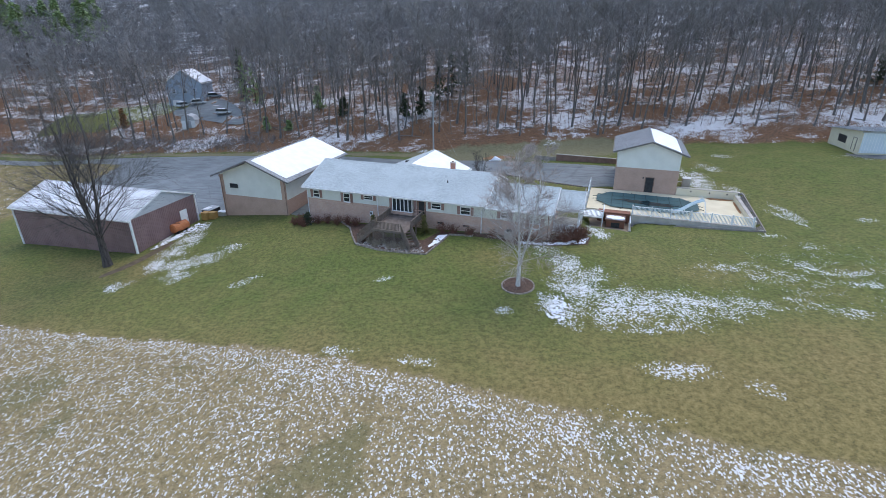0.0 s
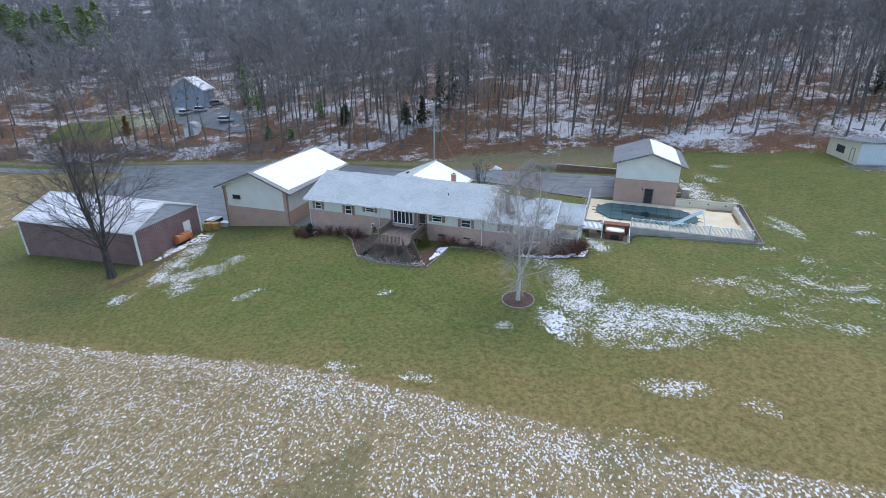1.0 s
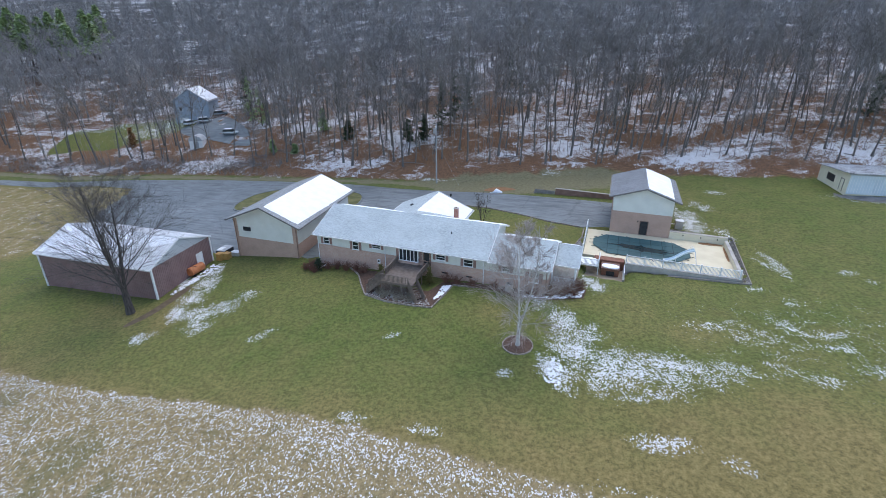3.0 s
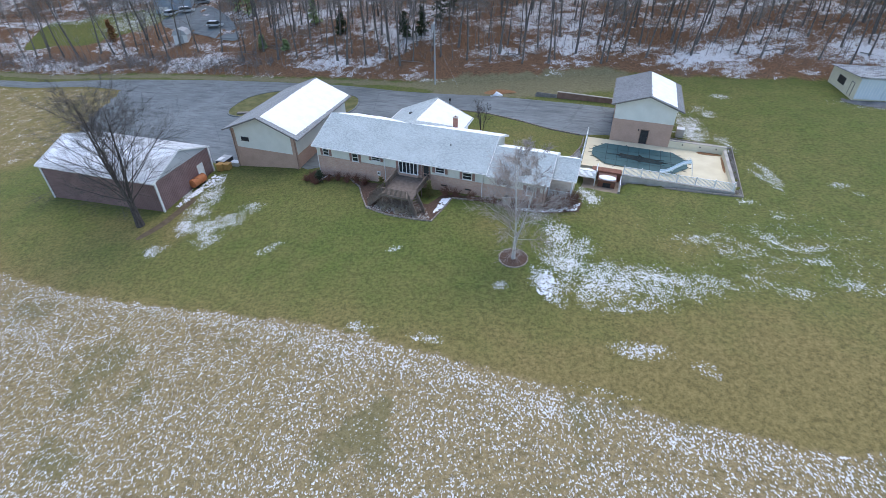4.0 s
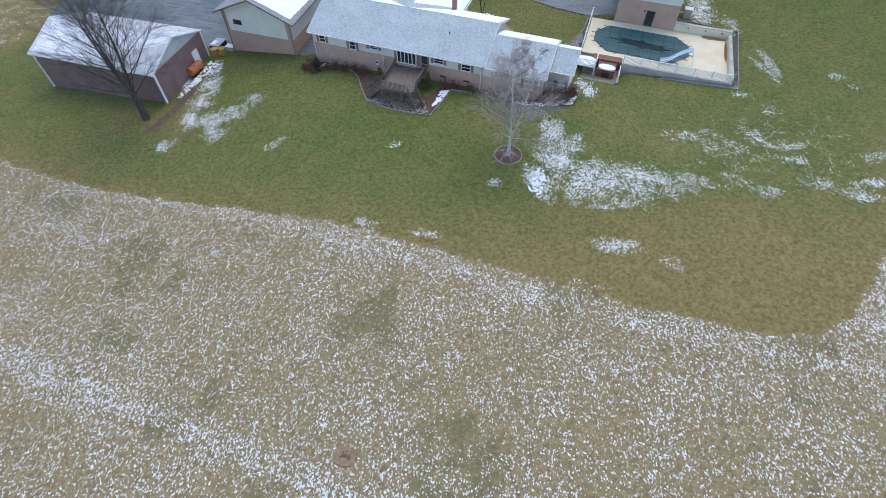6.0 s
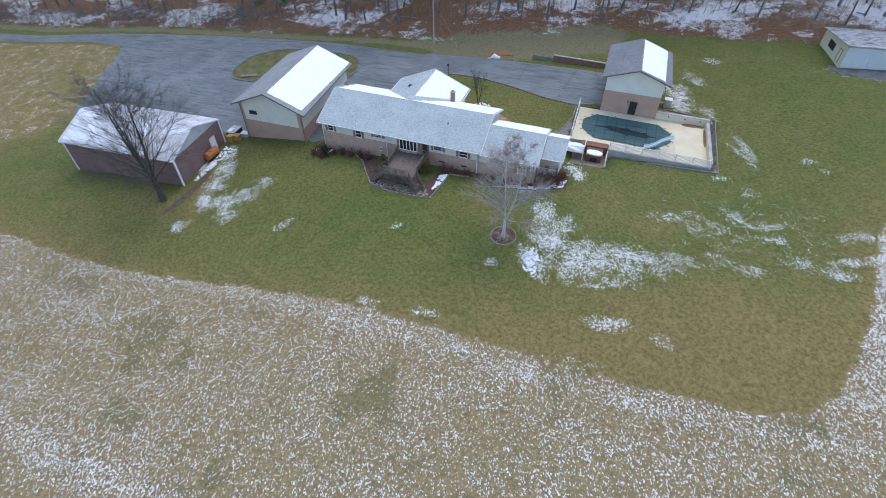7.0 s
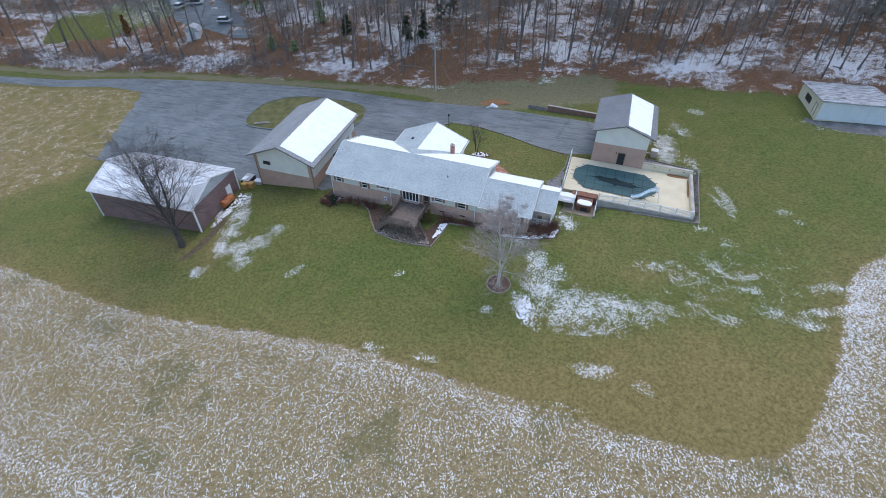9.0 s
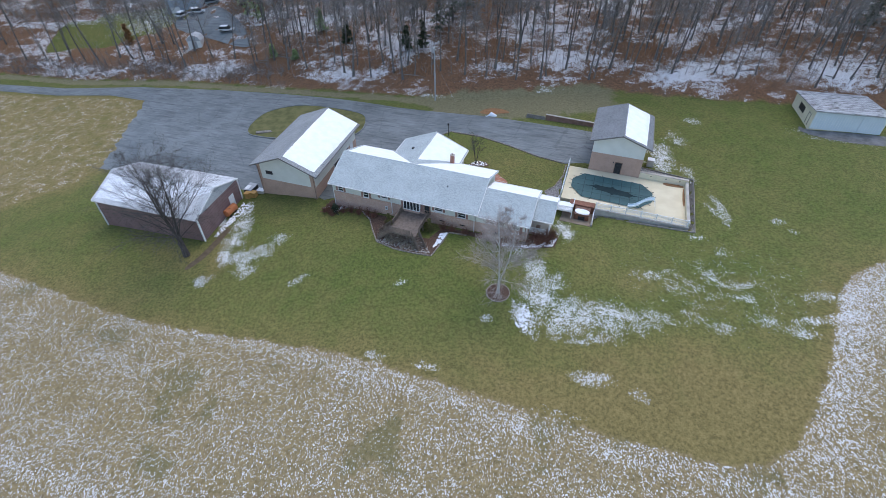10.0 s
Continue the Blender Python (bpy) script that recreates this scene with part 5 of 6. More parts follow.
slide = thing("pool_slide", H.at(48, 14.6, PZ), "pale blue curved pool slide with a ladder", "pool slide")
bm = bmesh.new()
rows_ = []
for k in range(15):
    f = k / 14
    u = 49.6 - 3.6 * f
    v = 14.75 + 0.35 * math.sin(f * 6.0) - 0.5 * f
    z = PZ + 0.25 + 1.75 * (1 - f) ** 1.25
    ang = radians(8)
    rows_.append([bm.verts.new(H.at(u, v + s, z + h)) for s, h in ((-0.34, 0.2), (-0.3, 0.0), (0.3, 0.0), (0.34, 0.2), (0.37, 0.2), (0.34, -0.05), (-0.34, -0.05), (-0.37, 0.2))])
for a, b in zip(rows_, rows_[1:]):
    for k in range(8):
        bm.faces.new((a[k], a[(k + 1) % 8], b[(k + 1) % 8], b[k]))
part("flume", bm, SLIDE, slide, "pale blue flume")
for v in (14.45, 15.05):
    part("ladder_rail", tube([H.at(50.2, v, PZ), H.at(49.7, v, PZ + 2.0), H.at(49.3, v, PZ + 2.5), H.at(49.0, v, PZ + 2.1)], 0.035, 6), WHITE, slide)
for k in range(5):
    part("rung", tube([H.at(50.12 - k * 0.11, 14.45, PZ + 0.3 + k * 0.36), H.at(50.12 - k * 0.11, 15.05, PZ + 0.3 + k * 0.36)], 0.03, 6), WHITE, slide)
part("leg", tube([H.at(47.6, 14.75, PZ), H.at(47.6, 14.75, PZ + 0.8)], 0.04, 6), WHITE, slide)

# ---- hot tub patio ----
patio = tagged(part("patio", slab(H, [(36.2, 8.7), (41.0, 8.7), (41.0, 13.2), (36.2, 13.2)], 5.2, 5.66), worn("wet_concrete", (0.2, 0.15, 0.11), (0.36, 0.29, 0.22), 0.7, 0.6)), "damp brown concrete patio below the pool deck", "patio", kind="structure")
tub = thing("hot_tub", H.at(39.4, 10.9, 5.66), "square hot tub with red-brown wooden sides and snowy cover", "hot tub")
part("shell", box(H, 38.3, 40.5, 9.9, 12.0, 5.66, 6.55, 0.04), REDWOOD, tub, "red-brown slatted side")
for k in range(14):
    u = 38.34 + k * 0.158
    part("slat", box(H, u, u + 0.12, 9.86, 9.9, 5.7, 6.5), REDWOOD, tub)
part("lid", box(H, 38.2, 40.6, 9.8, 12.1, 6.55, 6.72, 0.04), worn("brown_vinyl", (0.14, 0.075, 0.055), (0.2, 0.11, 0.08), 2, 0.5), tub, "brown padded lid")
part("panel", box(H, 38.95, 39.95, 9.8, 9.86, 5.72, 6.35), DARK, tub, "dark service panel")
tagged(part("tub_snow", slab(H, smooth_ring([(38.3, 9.95), (40.5, 9.9), (40.55, 11.2), (38.3, 11.3)]), 6.715, 6.83), SNOW), "snow lying on the hot tub lid", "snow", kind="stuff")
step_deck = thing("wood_deck", H.at(39, 12.8, 6.3), "red-brown stained timber deck behind the hot tub", "deck")
for k in range(8):
    part("plank", box(H, 37.2, 41.1, 12.12 + k * 0.15, 12.25 + k * 0.15, PZ + 0.0, PZ + 0.05), REDWOOD, step_deck)
part("fascia", box(H, 37.2, 41.1, 12.08, 12.12, 5.66, PZ + 0.05), REDWOOD, step_deck)
balcony = thing("small_balcony", H.at(36.6, 10.4, 5.66), "small white railed landing with snow on its boards", "balcony")
part("floor", box(H, 35.3, 37.9, 9.8, 12.3, 6.75, 6.87), WHITE, balcony)
railing(H, (35.3, 9.8), (37.9, 9.8), 6.87, 0.95, balcony, WHITE, 0.145, 0.03, 0.05)
railing(H, (37.9, 9.8), (37.9, 12.2), 6.87, 0.95, balcony, WHITE, 0.145, 0.03, 0.05)
railing(H, (35.3, 9.8), (35.3, 12.2), 6.87, 0.95, balcony, WHITE, 0.145, 0.03, 0.05)
for u, v in ((35.35, 9.85), (37.85, 9.85), (37.85, 12.2), (35.35, 12.2)):
    part("post", box(H, u - 0.07, u + 0.07, v - 0.07, v + 0.07, 5.5, 7.9), WHITE, balcony)
tagged(part("balcony_snow", slab(H, smooth_ring([(35.4, 9.95), (37.8, 9.95), (37.8, 12.2), (35.4, 12.2)]), 6.872, 6.97), SNOW), "snow on the boards of the small landing", "snow", kind="stuff")

# ---- open-fronted shed at the wood's edge ----
Q = Plan(61.4, 82.6, -10.0)
shed2 = thing("storage_shed", Q.at(5.6, 5, ground_z(*Q.at(5.6, 5, 0).xy)), "cream wooden shed with white sliding doors and rusty roof", "shed")
part("left_wall", prism(Q, [(0, 9.2), (10.4, 9.2), (10.4, 13.2), (0, 14.1)], 0, 0.15), CREAM_WALL, shed2, "cream board wall")
part("right_wall", prism(Q, [(0, 9.2), (10.4, 9.2), (10.4, 13.2), (0, 14.1)], 11.35, 11.5), CREAM_WALL, shed2, "cream board wall")
part("back_wall", box(Q, 0.15, 11.35, 10.25, 10.4, 9.2, 13.2), CREAM_WALL, shed2, "cream board wall")
part("front_wall", box(Q, 0.15, 11.35, 0.1, 0.25, 9.2, 14.1), CREAM_WALL, shed2)
for k in range(3):
    d = part("sliding_door", box(Q, 0.1 + k * 3.78, 3.82 + k * 3.78, -0.08 + 0.03 * (k % 2), 0.06, 10.7, 13.85), worn("pale_blue_white", (0.55, 0.62, 0.66), (0.64, 0.7, 0.73), 0.9, 0.5), shed2, "pale sliding door")
    for j in range(9):
        u = 0.3 + k * 3.78 + j * 0.42
        part("rib", box(Q, u, u + 0.04, -0.1, -0.08 + 0.03 * (k % 2), 10.72, 13.8), WHITE, d)
part("track", box(Q, -0.1, 11.6, -0.18, 0.08, 13.86, 14.02), GALV_DULL, shed2, "door track")
RUSTY = Nodes("rusty_roof", 0.8)
RUSTY.colour(RUSTY.mix(RUSTY.step(RUSTY.noise(1.6, 7, 0.75, (0.5, 1.6, 1.0)), 0.4, 0.66), (0.5, 0.52, 0.54), (0.1, 0.095, 0.09)))
bm = prism(Q, [(-0.5, 14.25), (10.9, 13.25), (10.9, 13.15), (-0.5, 14.15)], -0.4, 11.9)
part("roof", bm, RUSTY.mat, shed2, "corrugated roof, part snow, part dark")
for j in range(28):
    u = -0.35 + j * 0.45
    part("roof_rib", prism(Q, [(-0.5, 14.25), (10.9, 13.25), (10.9, 13.29), (-0.5, 14.29)], u, u + 0.06), RUSTY.mat, shed2)
QL = Plan(*Q.at(0, 10.4, 0).xy, 0)
QL.u, QL.v = -Q.v, Q.u
part("opening", box(QL, 3.2, 5.9, -0.03, 0.02, 11.4, 12.6), DARK, shed2, "dark wall opening")
door(QL, 8.6, -0.01, 10.75, 1.0, 2.0, shed2, CREAM_WALL, TREATED)

sheet("gravel_yard", smooth_ring([tuple(Q.at(u, v, 0).xy) for u, v in ((-1.2, 1.5), (-1.6, -1.2), (3.5, -3.6), (9, -4.2), (16, -3.4), (16, -0.3), (6, -0.3), (-0.3, -0.3))]), 0.05, worn("damp_grit", (0.1, 0.098, 0.095), (0.24, 0.235, 0.23), 0.9, 0.85, 0, 9, 0.6), "damp grey grit yard before the storage shed", "yard", step=0.8)

# ---- utility pole and small fixtures ----
pz = ground_z(-8.4, 101.6)
pole = thing("utility_pole", (-8.4, 101.6, pz), "tall grey pole with a lamp head and transformer", "pole")
part("shaft", tube([(-8.4, 101.6, pz - 0.3), (-8.4, 101.6, pz + 6), (-8.4, 101.6, pz + 12.6)], [0.17, 0.14, 0.1], 10), POLE_METAL, pole)
part("transformer", tube([(-8.75, 101.45, pz + 10.6), (-8.75, 101.45, pz + 11.7)], 0.28, 10), POLE_METAL, pole, "pale can-shaped transformer")
part("arm", tube([(-8.4, 101.6, pz + 11.9), (-8.4, 100.6, pz + 12.1)], 0.04, 6), POLE_METAL, pole)
part("lamp_head", tube([(-8.4, 100.9, pz + 12.1), (-8.4, 100.3, pz + 12.05)], [0.1, 0.16], 8), WHITE, pole)
part("guy_wire", tube([(-8.4, 101.6, pz + 9), (-3.5, 99.2, ground_z(-3.5, 99.2))], 0.015, 4), POLE_METAL, pole)
lz = ground_z(-4.4, 84.9)
lamp = thing("lamp_post", (-4.4, 84.9, lz), "slim dark lamp post beside the drive", "lamp post")
part("post", tube([(-4.4, 84.9, lz - 0.1), (-4.4, 84.9, lz + 2.1)], 0.06, 8), DARK, lamp)
part("lantern", tube([(-4.4, 84.9, lz + 2.1), (-4.4, 84.9, lz + 2.25), (-4.4, 84.9, lz + 2.55), (-4.4, 84.9, lz + 2.65)], [0.08, 0.18, 0.2, 0.05], 8), DARK, lamp)
tz = ground_z(-39.3, 60.6)
tank = thing("oil_drum", (-39.5, 60.2, tz), "orange fuel tank lying on a cradle beside the shed", "tank")
d1, d2 = Vector((-39.95, 59.0, tz + 0.75)), Vector((-39.35, 61.3, tz + 0.75))
ax = (d2 - d1).normalized()
part("barrel", tube([d1 - ax * 0.12, d1, d2, d2 + ax * 0.12], [0.4, 0.62, 0.62, 0.4], 16), RUST, tank, "orange steel barrel")
part("hose", tube([d1 + Vector((0.1, 0.5, 0.64)), d1 + Vector((0.5, 0.8, 0.6)), d1 + Vector((0.75, 1.1, 0.1)), d1 + Vector((0.6, 1.6, 0.3))], 0.05, 6), DARK, tank, "dark hose")
for f in (0.2, 0.8):
    c = d1.lerp(d2, f)
    part("cradle", box(Plan(c.x, c.y, 75), -0.08, 0.08, -0.55, 0.55, tz - 0.1, tz + 0.35), DARK, tank)
bz = ground_z(-37.8, 64.6)
for k, (x, y, w, d, h, m_, lab) in enumerate(((-38.3, 66.3, 1.5, 2.2, 1.1, DARK, "dark open bin beside the shed"), (-37.3, 64.9, 0.9, 0.9, 0.95, OCHRE, "ochre wooden crate beside the shed"), (-38.3, 64.6, 0.85, 0.9, 1.0, OCHRE, "ochre wooden crate beside the shed"), (-36.4, 66.0, 1.3, 0.9, 0.75, CONCRETE, "pale grey box in the yard"))):
    b_ = thing(("bin", "crate", "crate", "chest")[k], (x, y, bz), lab, "container")
    B_ = Plan(x, y, -12)
    part("body", box(B_, -w / 2, w / 2, -d / 2, d / 2, bz - 0.05, bz + h, 0.03), m_, b_)
    part("rim", box(B_, -w / 2 - 0.04, w / 2 + 0.04, -d / 2 - 0.04, d / 2 + 0.04, bz + h, bz + h + 0.07, 0.02), (POLE_METAL, OCHRE, OCHRE, WHITE)[k], b_)
    if k == 0:
        part("lid", box(B_, -0.6, 0.1, -0.9, 0.2, bz + h + 0.07, bz + h + 0.15), WHITE, b_, "pale board on top")
ac2 = thing("heat_pump", H.at(27.9, -0.1, 6.3), "pale square heat pump standing by the wing wall", "heat pump")
z_ = ground_z(*H.at(27.9, -0.2, 0).xy)
part("case", box(H, 27.45, 28.35, -0.6, 0.25, z_, z_ + 0.95, 0.03), CONCRETE, ac2)
part("grille", tube([H.at(27.9, -0.17, z_ + 0.95), H.at(27.9, -0.17, z_ + 0.99)], 0.36, 14), DARK, ac2)
bench = thing("bench", (-43.8, 88.0, ground_z(-43.8, 88)), "low grey timber stack lying on the island edge", "timber")
BN = Plan(-45.3, 87.4, 12)
for k in range(3):
    part("beam", box(BN, 0, 3.4 - 0.2 * k, k * 0.28, k * 0.28 + 0.22, ground_z(-43.8, 88) + 0.1, ground_z(-43.8, 88) + 0.34, 0.02), TREATED, bench)
pile = tagged(part("snow_heap", tube([(3.0, 92.6, ground_z(3, 92.6) - 0.1), (4.1, 93.0, ground_z(4.1, 93) + 0.2), (5.2, 92.6, ground_z(5.2, 92.6) - 0.1)], [0.3, 0.6, 0.3], 8), SNOW), "small ploughed snow heap at the drive's edge", "snow", kind="stuff")
sheet("leaf_pile", smooth_ring([(1.2, 94.5), (3.5, 96.5), (6.5, 95.8), (8.5, 93.6), (5.6, 93.6), (3, 93.4)]), 0.07, BEECH, "raked pile of orange leaves by the drive", "leaves", "stuff", 0.8)

# ---- planting beds ----
BEDS = [("bed", [(-23.6, 60.3), (-22.6, 62.6), (-21.2, 62.0), (-18.2, 60.0), (-14.9, 58.6), (-10.4, 57.2), (-10.2, 54.0), (-5.4, 52.6), (-3.6, 54.8), (0.6, 54.2), (5.2, 53.0), (8.4, 52.0), (10.2, 53.6), (12.4, 54.4), (14.0, 53.4), (13.2, 51.2), (9.6, 50.6), (5.2, 51.0), (3.6, 52.2), (0.4, 53.3), (-2.4, 53.9), (-3.2, 52.0), (-4.7, 49.0), (-7.2, 49.5), (-10.4, 50.5), (-13.2, 52.0), (-14.2, 54.4), (-15.2, 57.2), (-17.4, 60.0), (-19.6, 60.3), (-21.6, 58.9)])]
for _, ring in BEDS:
    sheet("planting_bed", ring, 0.05, MULCH, "dark mulch planting bed along the house front", "planting bed", step=0.8)
    kerb(ring[19:] + ring[:1], 0.2, 0.13, EDGING, "stone edging of the planting bed", 0.03, False)
RING = [(4.92 + 1.55 * math.cos(a * math.pi / 12), 42.4 + 1.55 * math.sin(a * math.pi / 12)) for a in range(24)]
sheet("tree_ring", RING, 0.05, MULCH, "round mulch ring under the birch", "planting bed", step=0.5)
kerb(RING, 0.14, 0.06, EDGING, "low brick edging round the birch")
sheet("brick_walk", smooth_ring([(-1.0, 72.0), (1.5, 72.8), (4.2, 72.0), (5.6, 69.6), (7.2, 67.5), (5.6, 66.6), (4.2, 68.8), (2.6, 70.6), (0, 70.6)]), 0.05, BRICK_RED, "curved red brick walk behind the house", "path", step=0.6)
sheet("planting_bed", smooth_ring([(-0.4, 73.2), (1.4, 75.2), (3.4, 74.4), (3.8, 72.8), (1.4, 73.0)]), 0.06, MULCH, "dark mulch bed under the small tree", "planting bed", step=0.6)

rng = random.Random(7)
STONE_MESHES = []
for k in range(6):
    bm = bmesh.new()
    bmesh.ops.create_icosphere(bm, subdivisions=1, radius=1.0)
    for v in bm.verts:
        v.co *= 1 + 0.35 * noise.noise(v.co * 1.3 + Vector((k * 7, 0, 0)))
        v.co.z *= 0.6
    data = bpy.data.meshes.new("stone")
    bm.to_mesh(data)
    bm.free()
    data.materials.append(ROCK if k % 3 else SNOW)
    STONE_MESHES.append(data)


def scatter_lumps(name, area, count, lo, hi, material, label, category, flat=0.6):
    """Many small lumps joined in one mesh inside an outline."""
    vs, fs = [], []
    xs, ys = [p[0] for p in area], [p[1] for p in area]
    made = 0
    while made < count:
        x, y = rng.uniform(min(xs), max(xs)), rng.uniform(min(ys), max(ys))
        if polygon_distance(np.array([x]), np.array([y]), area)[0] > 0:
            continue
        made += 1
        r, src, a = rng.uniform(lo, hi), rng.choice(STONE_MESHES), rng.uniform(0, 6.28)
        z = ground_z(x, y) + 0.05
        n = len(vs)
        for v in src.vertices:
            vs.append((x + r * (v.co.x * math.cos(a) - v.co.y * math.sin(a)), y + r * (v.co.x * math.sin(a) + v.co.y * math.cos(a)), z + r * flat * v.co.z + r * 0.2))
        fs += [tuple(n + i for i in p.vertices) for p in src.polygons]
    ob = raw(name, vs, fs, material)
    return tagged(ob, label, category, kind="stuff")


scatter_lumps("bed_stones", [(-13.6, 52.3), (-10.6, 53.0), (-5.6, 51.6), (-4.8, 49.3), (-7.2, 49.8), (-10.4, 50.9)], 520, 0.05, 0.12, ROCK, "pale stones covering the bed before the deck", "stones")
for label, area, n, lo, hi in (("snow clumps in the bed beside the deck stairs", [(-4.6, 50.6), (-3.6, 53.8), (-2.6, 53.9), (-3.2, 52.0)], 130, 0.06, 0.22), ("snow clumps along the wing's planting bed", [(5.4, 51.1), (9.6, 50.8), (13.0, 51.4), (13.6, 53.0), (12.6, 52.4), (9.6, 51.4), (5.4, 51.7)], 260, 0.05, 0.17),
                               ("snow clumps round the corner shrub bed", [(-23.4, 60.2), (-21.6, 58.9), (-20.0, 60.2), (-20.6, 60.7), (-21.6, 59.6), (-22.8, 60.8)], 120, 0.05, 0.16), ("snow clumps under the small tree", [(-0.2, 73.3), (1.4, 75.0), (3.2, 74.2), (3.4, 73.2)], 80, 0.06, 0.18),
                               ("snow clumps along the shed wall", [(-40.4, 54.0), (-39.6, 54.4), (-37.0, 62.0), (-38.6, 63.0), (-39.4, 58.4)], 240, 0.05, 0.2), ("thicker snow clumps in the lawn's drift", [(7.0, 37.0), (8.2, 36.2), (9.0, 38.4), (9.0, 40.2), (8.2, 40.4)], 90, 0.06, 0.2)):
    scatter_lumps("snow_clumps", area, n, lo, hi, SNOW, label, "snow", 0.35)


# ---- trees ----
def limb(vs, fs, pts, radii, sides):
    """A tapered tube added to vertex and face lists."""
    base = len(vs)
    for i, p in enumerate(pts):
        d = (pts[min(i + 1, len(pts) - 1)] - pts[max(i - 1, 0)]).normalized()
        x = d.cross(Vector((0.3, 0.9, 0.31))).normalized()
        y = d.cross(x)
        for k in range(sides):
            a = 2 * math.pi * k / sides
            vs.append(p + radii[i] * (math.cos(a) * x + math.sin(a) * y))
    for i in range(len(pts) - 1):
        for k in range(sides):
            a, b = base + i * sides + k, base + i * sides + (k + 1) % sides
            fs.append((a, b, b + sides, a + sides))


def bough(r, start, way, length, steps, wobble, lift):
    """The bent line of a branch."""
    pts, d = [start.copy()], way.normalized()
    for _ in range(steps):
        d = (d + Vector((r.gauss(0, wobble), r.gauss(0, wobble), r.gauss(0, wobble) + lift))).normalized()
        pts.append(pts[-1] + d * (length / steps))
    return pts


def spread(r, way, angle):
    """A way that leaves another at an angle, to a random side."""
    x = way.orthogonal().normalized()
    x.rotate(Matrix.Rotation(r.uniform(0, 6.283), 3, way))
    return (way * math.cos(angle) + x * math.sin(angle)).normalized()


def along(pts, f):
    s = f * (len(pts) - 1)
    i = min(int(s), len(pts) - 2)
    return pts[i].lerp(pts[i + 1], s - i), (pts[i + 1] - pts[i]).normalized()


def grow(seed, height, girth, first, limbs, twigs, sprigs, angle, reach, sides=6, lift=0.08, fork=1, wob=0.035, sprig_r=0.012, bole=0.0, lean=(6, 16), blade=False):
    """A bare tree at the origin: trunk lists and twig lists. first: where the limbs begin, as a share of the height."""
    r = random.Random(seed)
    tv, tf, wv, wf = [], [], [], []
    start = Vector((0, 0, -0.3))
    if bole:
        limb(tv, tf, [start, Vector((0, 0, bole * 0.4)), Vector((0, 0, bole))], [girth * 1.6, girth * 1.2, girth * 1.05], sides)
        start = Vector((0, 0, bole - 0.15))
    turn = r.uniform(0, 6.28)
    for q in range(fork):
        way = Vector((r.gauss(0, 0.05), r.gauss(0, 0.05), 1)) if fork == 1 else Vector((math.cos(turn + q * 6.28 / fork), math.sin(turn + q * 6.28 / fork), 1 / math.tan(radians(r.uniform(*lean)))))
        trunk = bough(r, start, way, (height - bole) * r.uniform(0.86, 1), 9, wob, 0.04)
        g = girth * (1 if fork == 1 else 0.62 if bole else 0.75)
        limb(tv, tf, trunk, [g * (1.35 if i == 0 else 1) * (1 - 0.93 * (i / 9) ** 0.9) + 0.008 for i in range(10)], sides)
        for k in range(limbs):
            f = first + (1 - first) * (k + r.random()) / limbs * 0.97
            p, d = along(trunk, f)
            way = spread(r, d, radians(r.uniform(*angle)))
            length = height * reach * (1.15 - 0.75 * (f - first) / (1 - first)) * r.uniform(0.7, 1.15)
            rad = g * (0.34 if fork == 1 else 0.3) * (1.05 - f) + 0.012
            arm = bough(r, p, way, length, 5, 0.06, lift)
            limb(tv, tf, arm, [rad * (1 - 0.85 * i / 5) for i in range(6)], 4)
            for j in range(twigs):
                p2, d2 = along(arm, r.uniform(0.2, 1.0))
                w2 = spread(r, d2, radians(r.uniform(20, 50)))
                l2 = length * r.uniform(0.22, 0.5)
                tw = bough(r, p2, w2, l2, 2, 0.08, lift)
                limb(wv, wf, tw, [max(sprig_r, rad * 0.3), max(sprig_r, rad * 0.2), sprig_r * 0.6], 3)
                for _ in range(sprigs):
                    p3, d3 = along(tw, r.uniform(0.25, 1.0))
                    w3 = spread(r, d3, radians(r.uniform(20, 55)))
                    p4 = p3 + w3 * l2 * r.uniform(0.3, 0.75)
                    if blade:
                        q3 = w3.orthogonal().normalized() * sprig_r
                        wf.append(tuple(range(len(wv), len(wv) + 4)))
                        wv += [p3 - q3, p3 + q3, p4 + q3 * 0.5, p4 - q3 * 0.5]
                    else:
                        limb(wv, wf, [p3, p4], [sprig_r, sprig_r * 0.5], 3)
    return tv, tf, wv, wf


def tree_thing(name, loc, lists, bark, twig, label, category="tree", group=""):
    tv, tf, wv, wf = lists
    ob = thing(name, loc, label, category, group)
    off = Vector(loc)
    raw("trunk", [v + off for v in tv], tf, bark, ob, "trunk and main limbs")
    c = raw("crown", [v + off for v in wv], wf, twig, ob, "bare twigs")
    return ob


# the broad tree before the shed
tree_thing("bare_tree", (-42.9, 50.0, ground_z(-42.9, 50.0)), grow(11, 17.0, 0.38, 0.03, 20, 14, 9, (28, 60), 0.5, 8, 0.035, 3, 0.025, 0.0085, 2.8, (4, 20)), BARK_DARK, TWIG_YARD, "large leafless tree with a broad crown beside the shed")
# the birch on the lawn
tree_thing("birch_tree", (4.92, 42.4, ground_z(4.92, 42.4)), grow(23, 13.6, 0.165, 0.04, 17, 14, 11, (28, 72), 0.3, 8, 0.015, 3, 0.045, 0.0095, 2.2, (3, 12)), BIRCH, TWIG_BIRCH, "slender leafless white birch in a mulch ring")
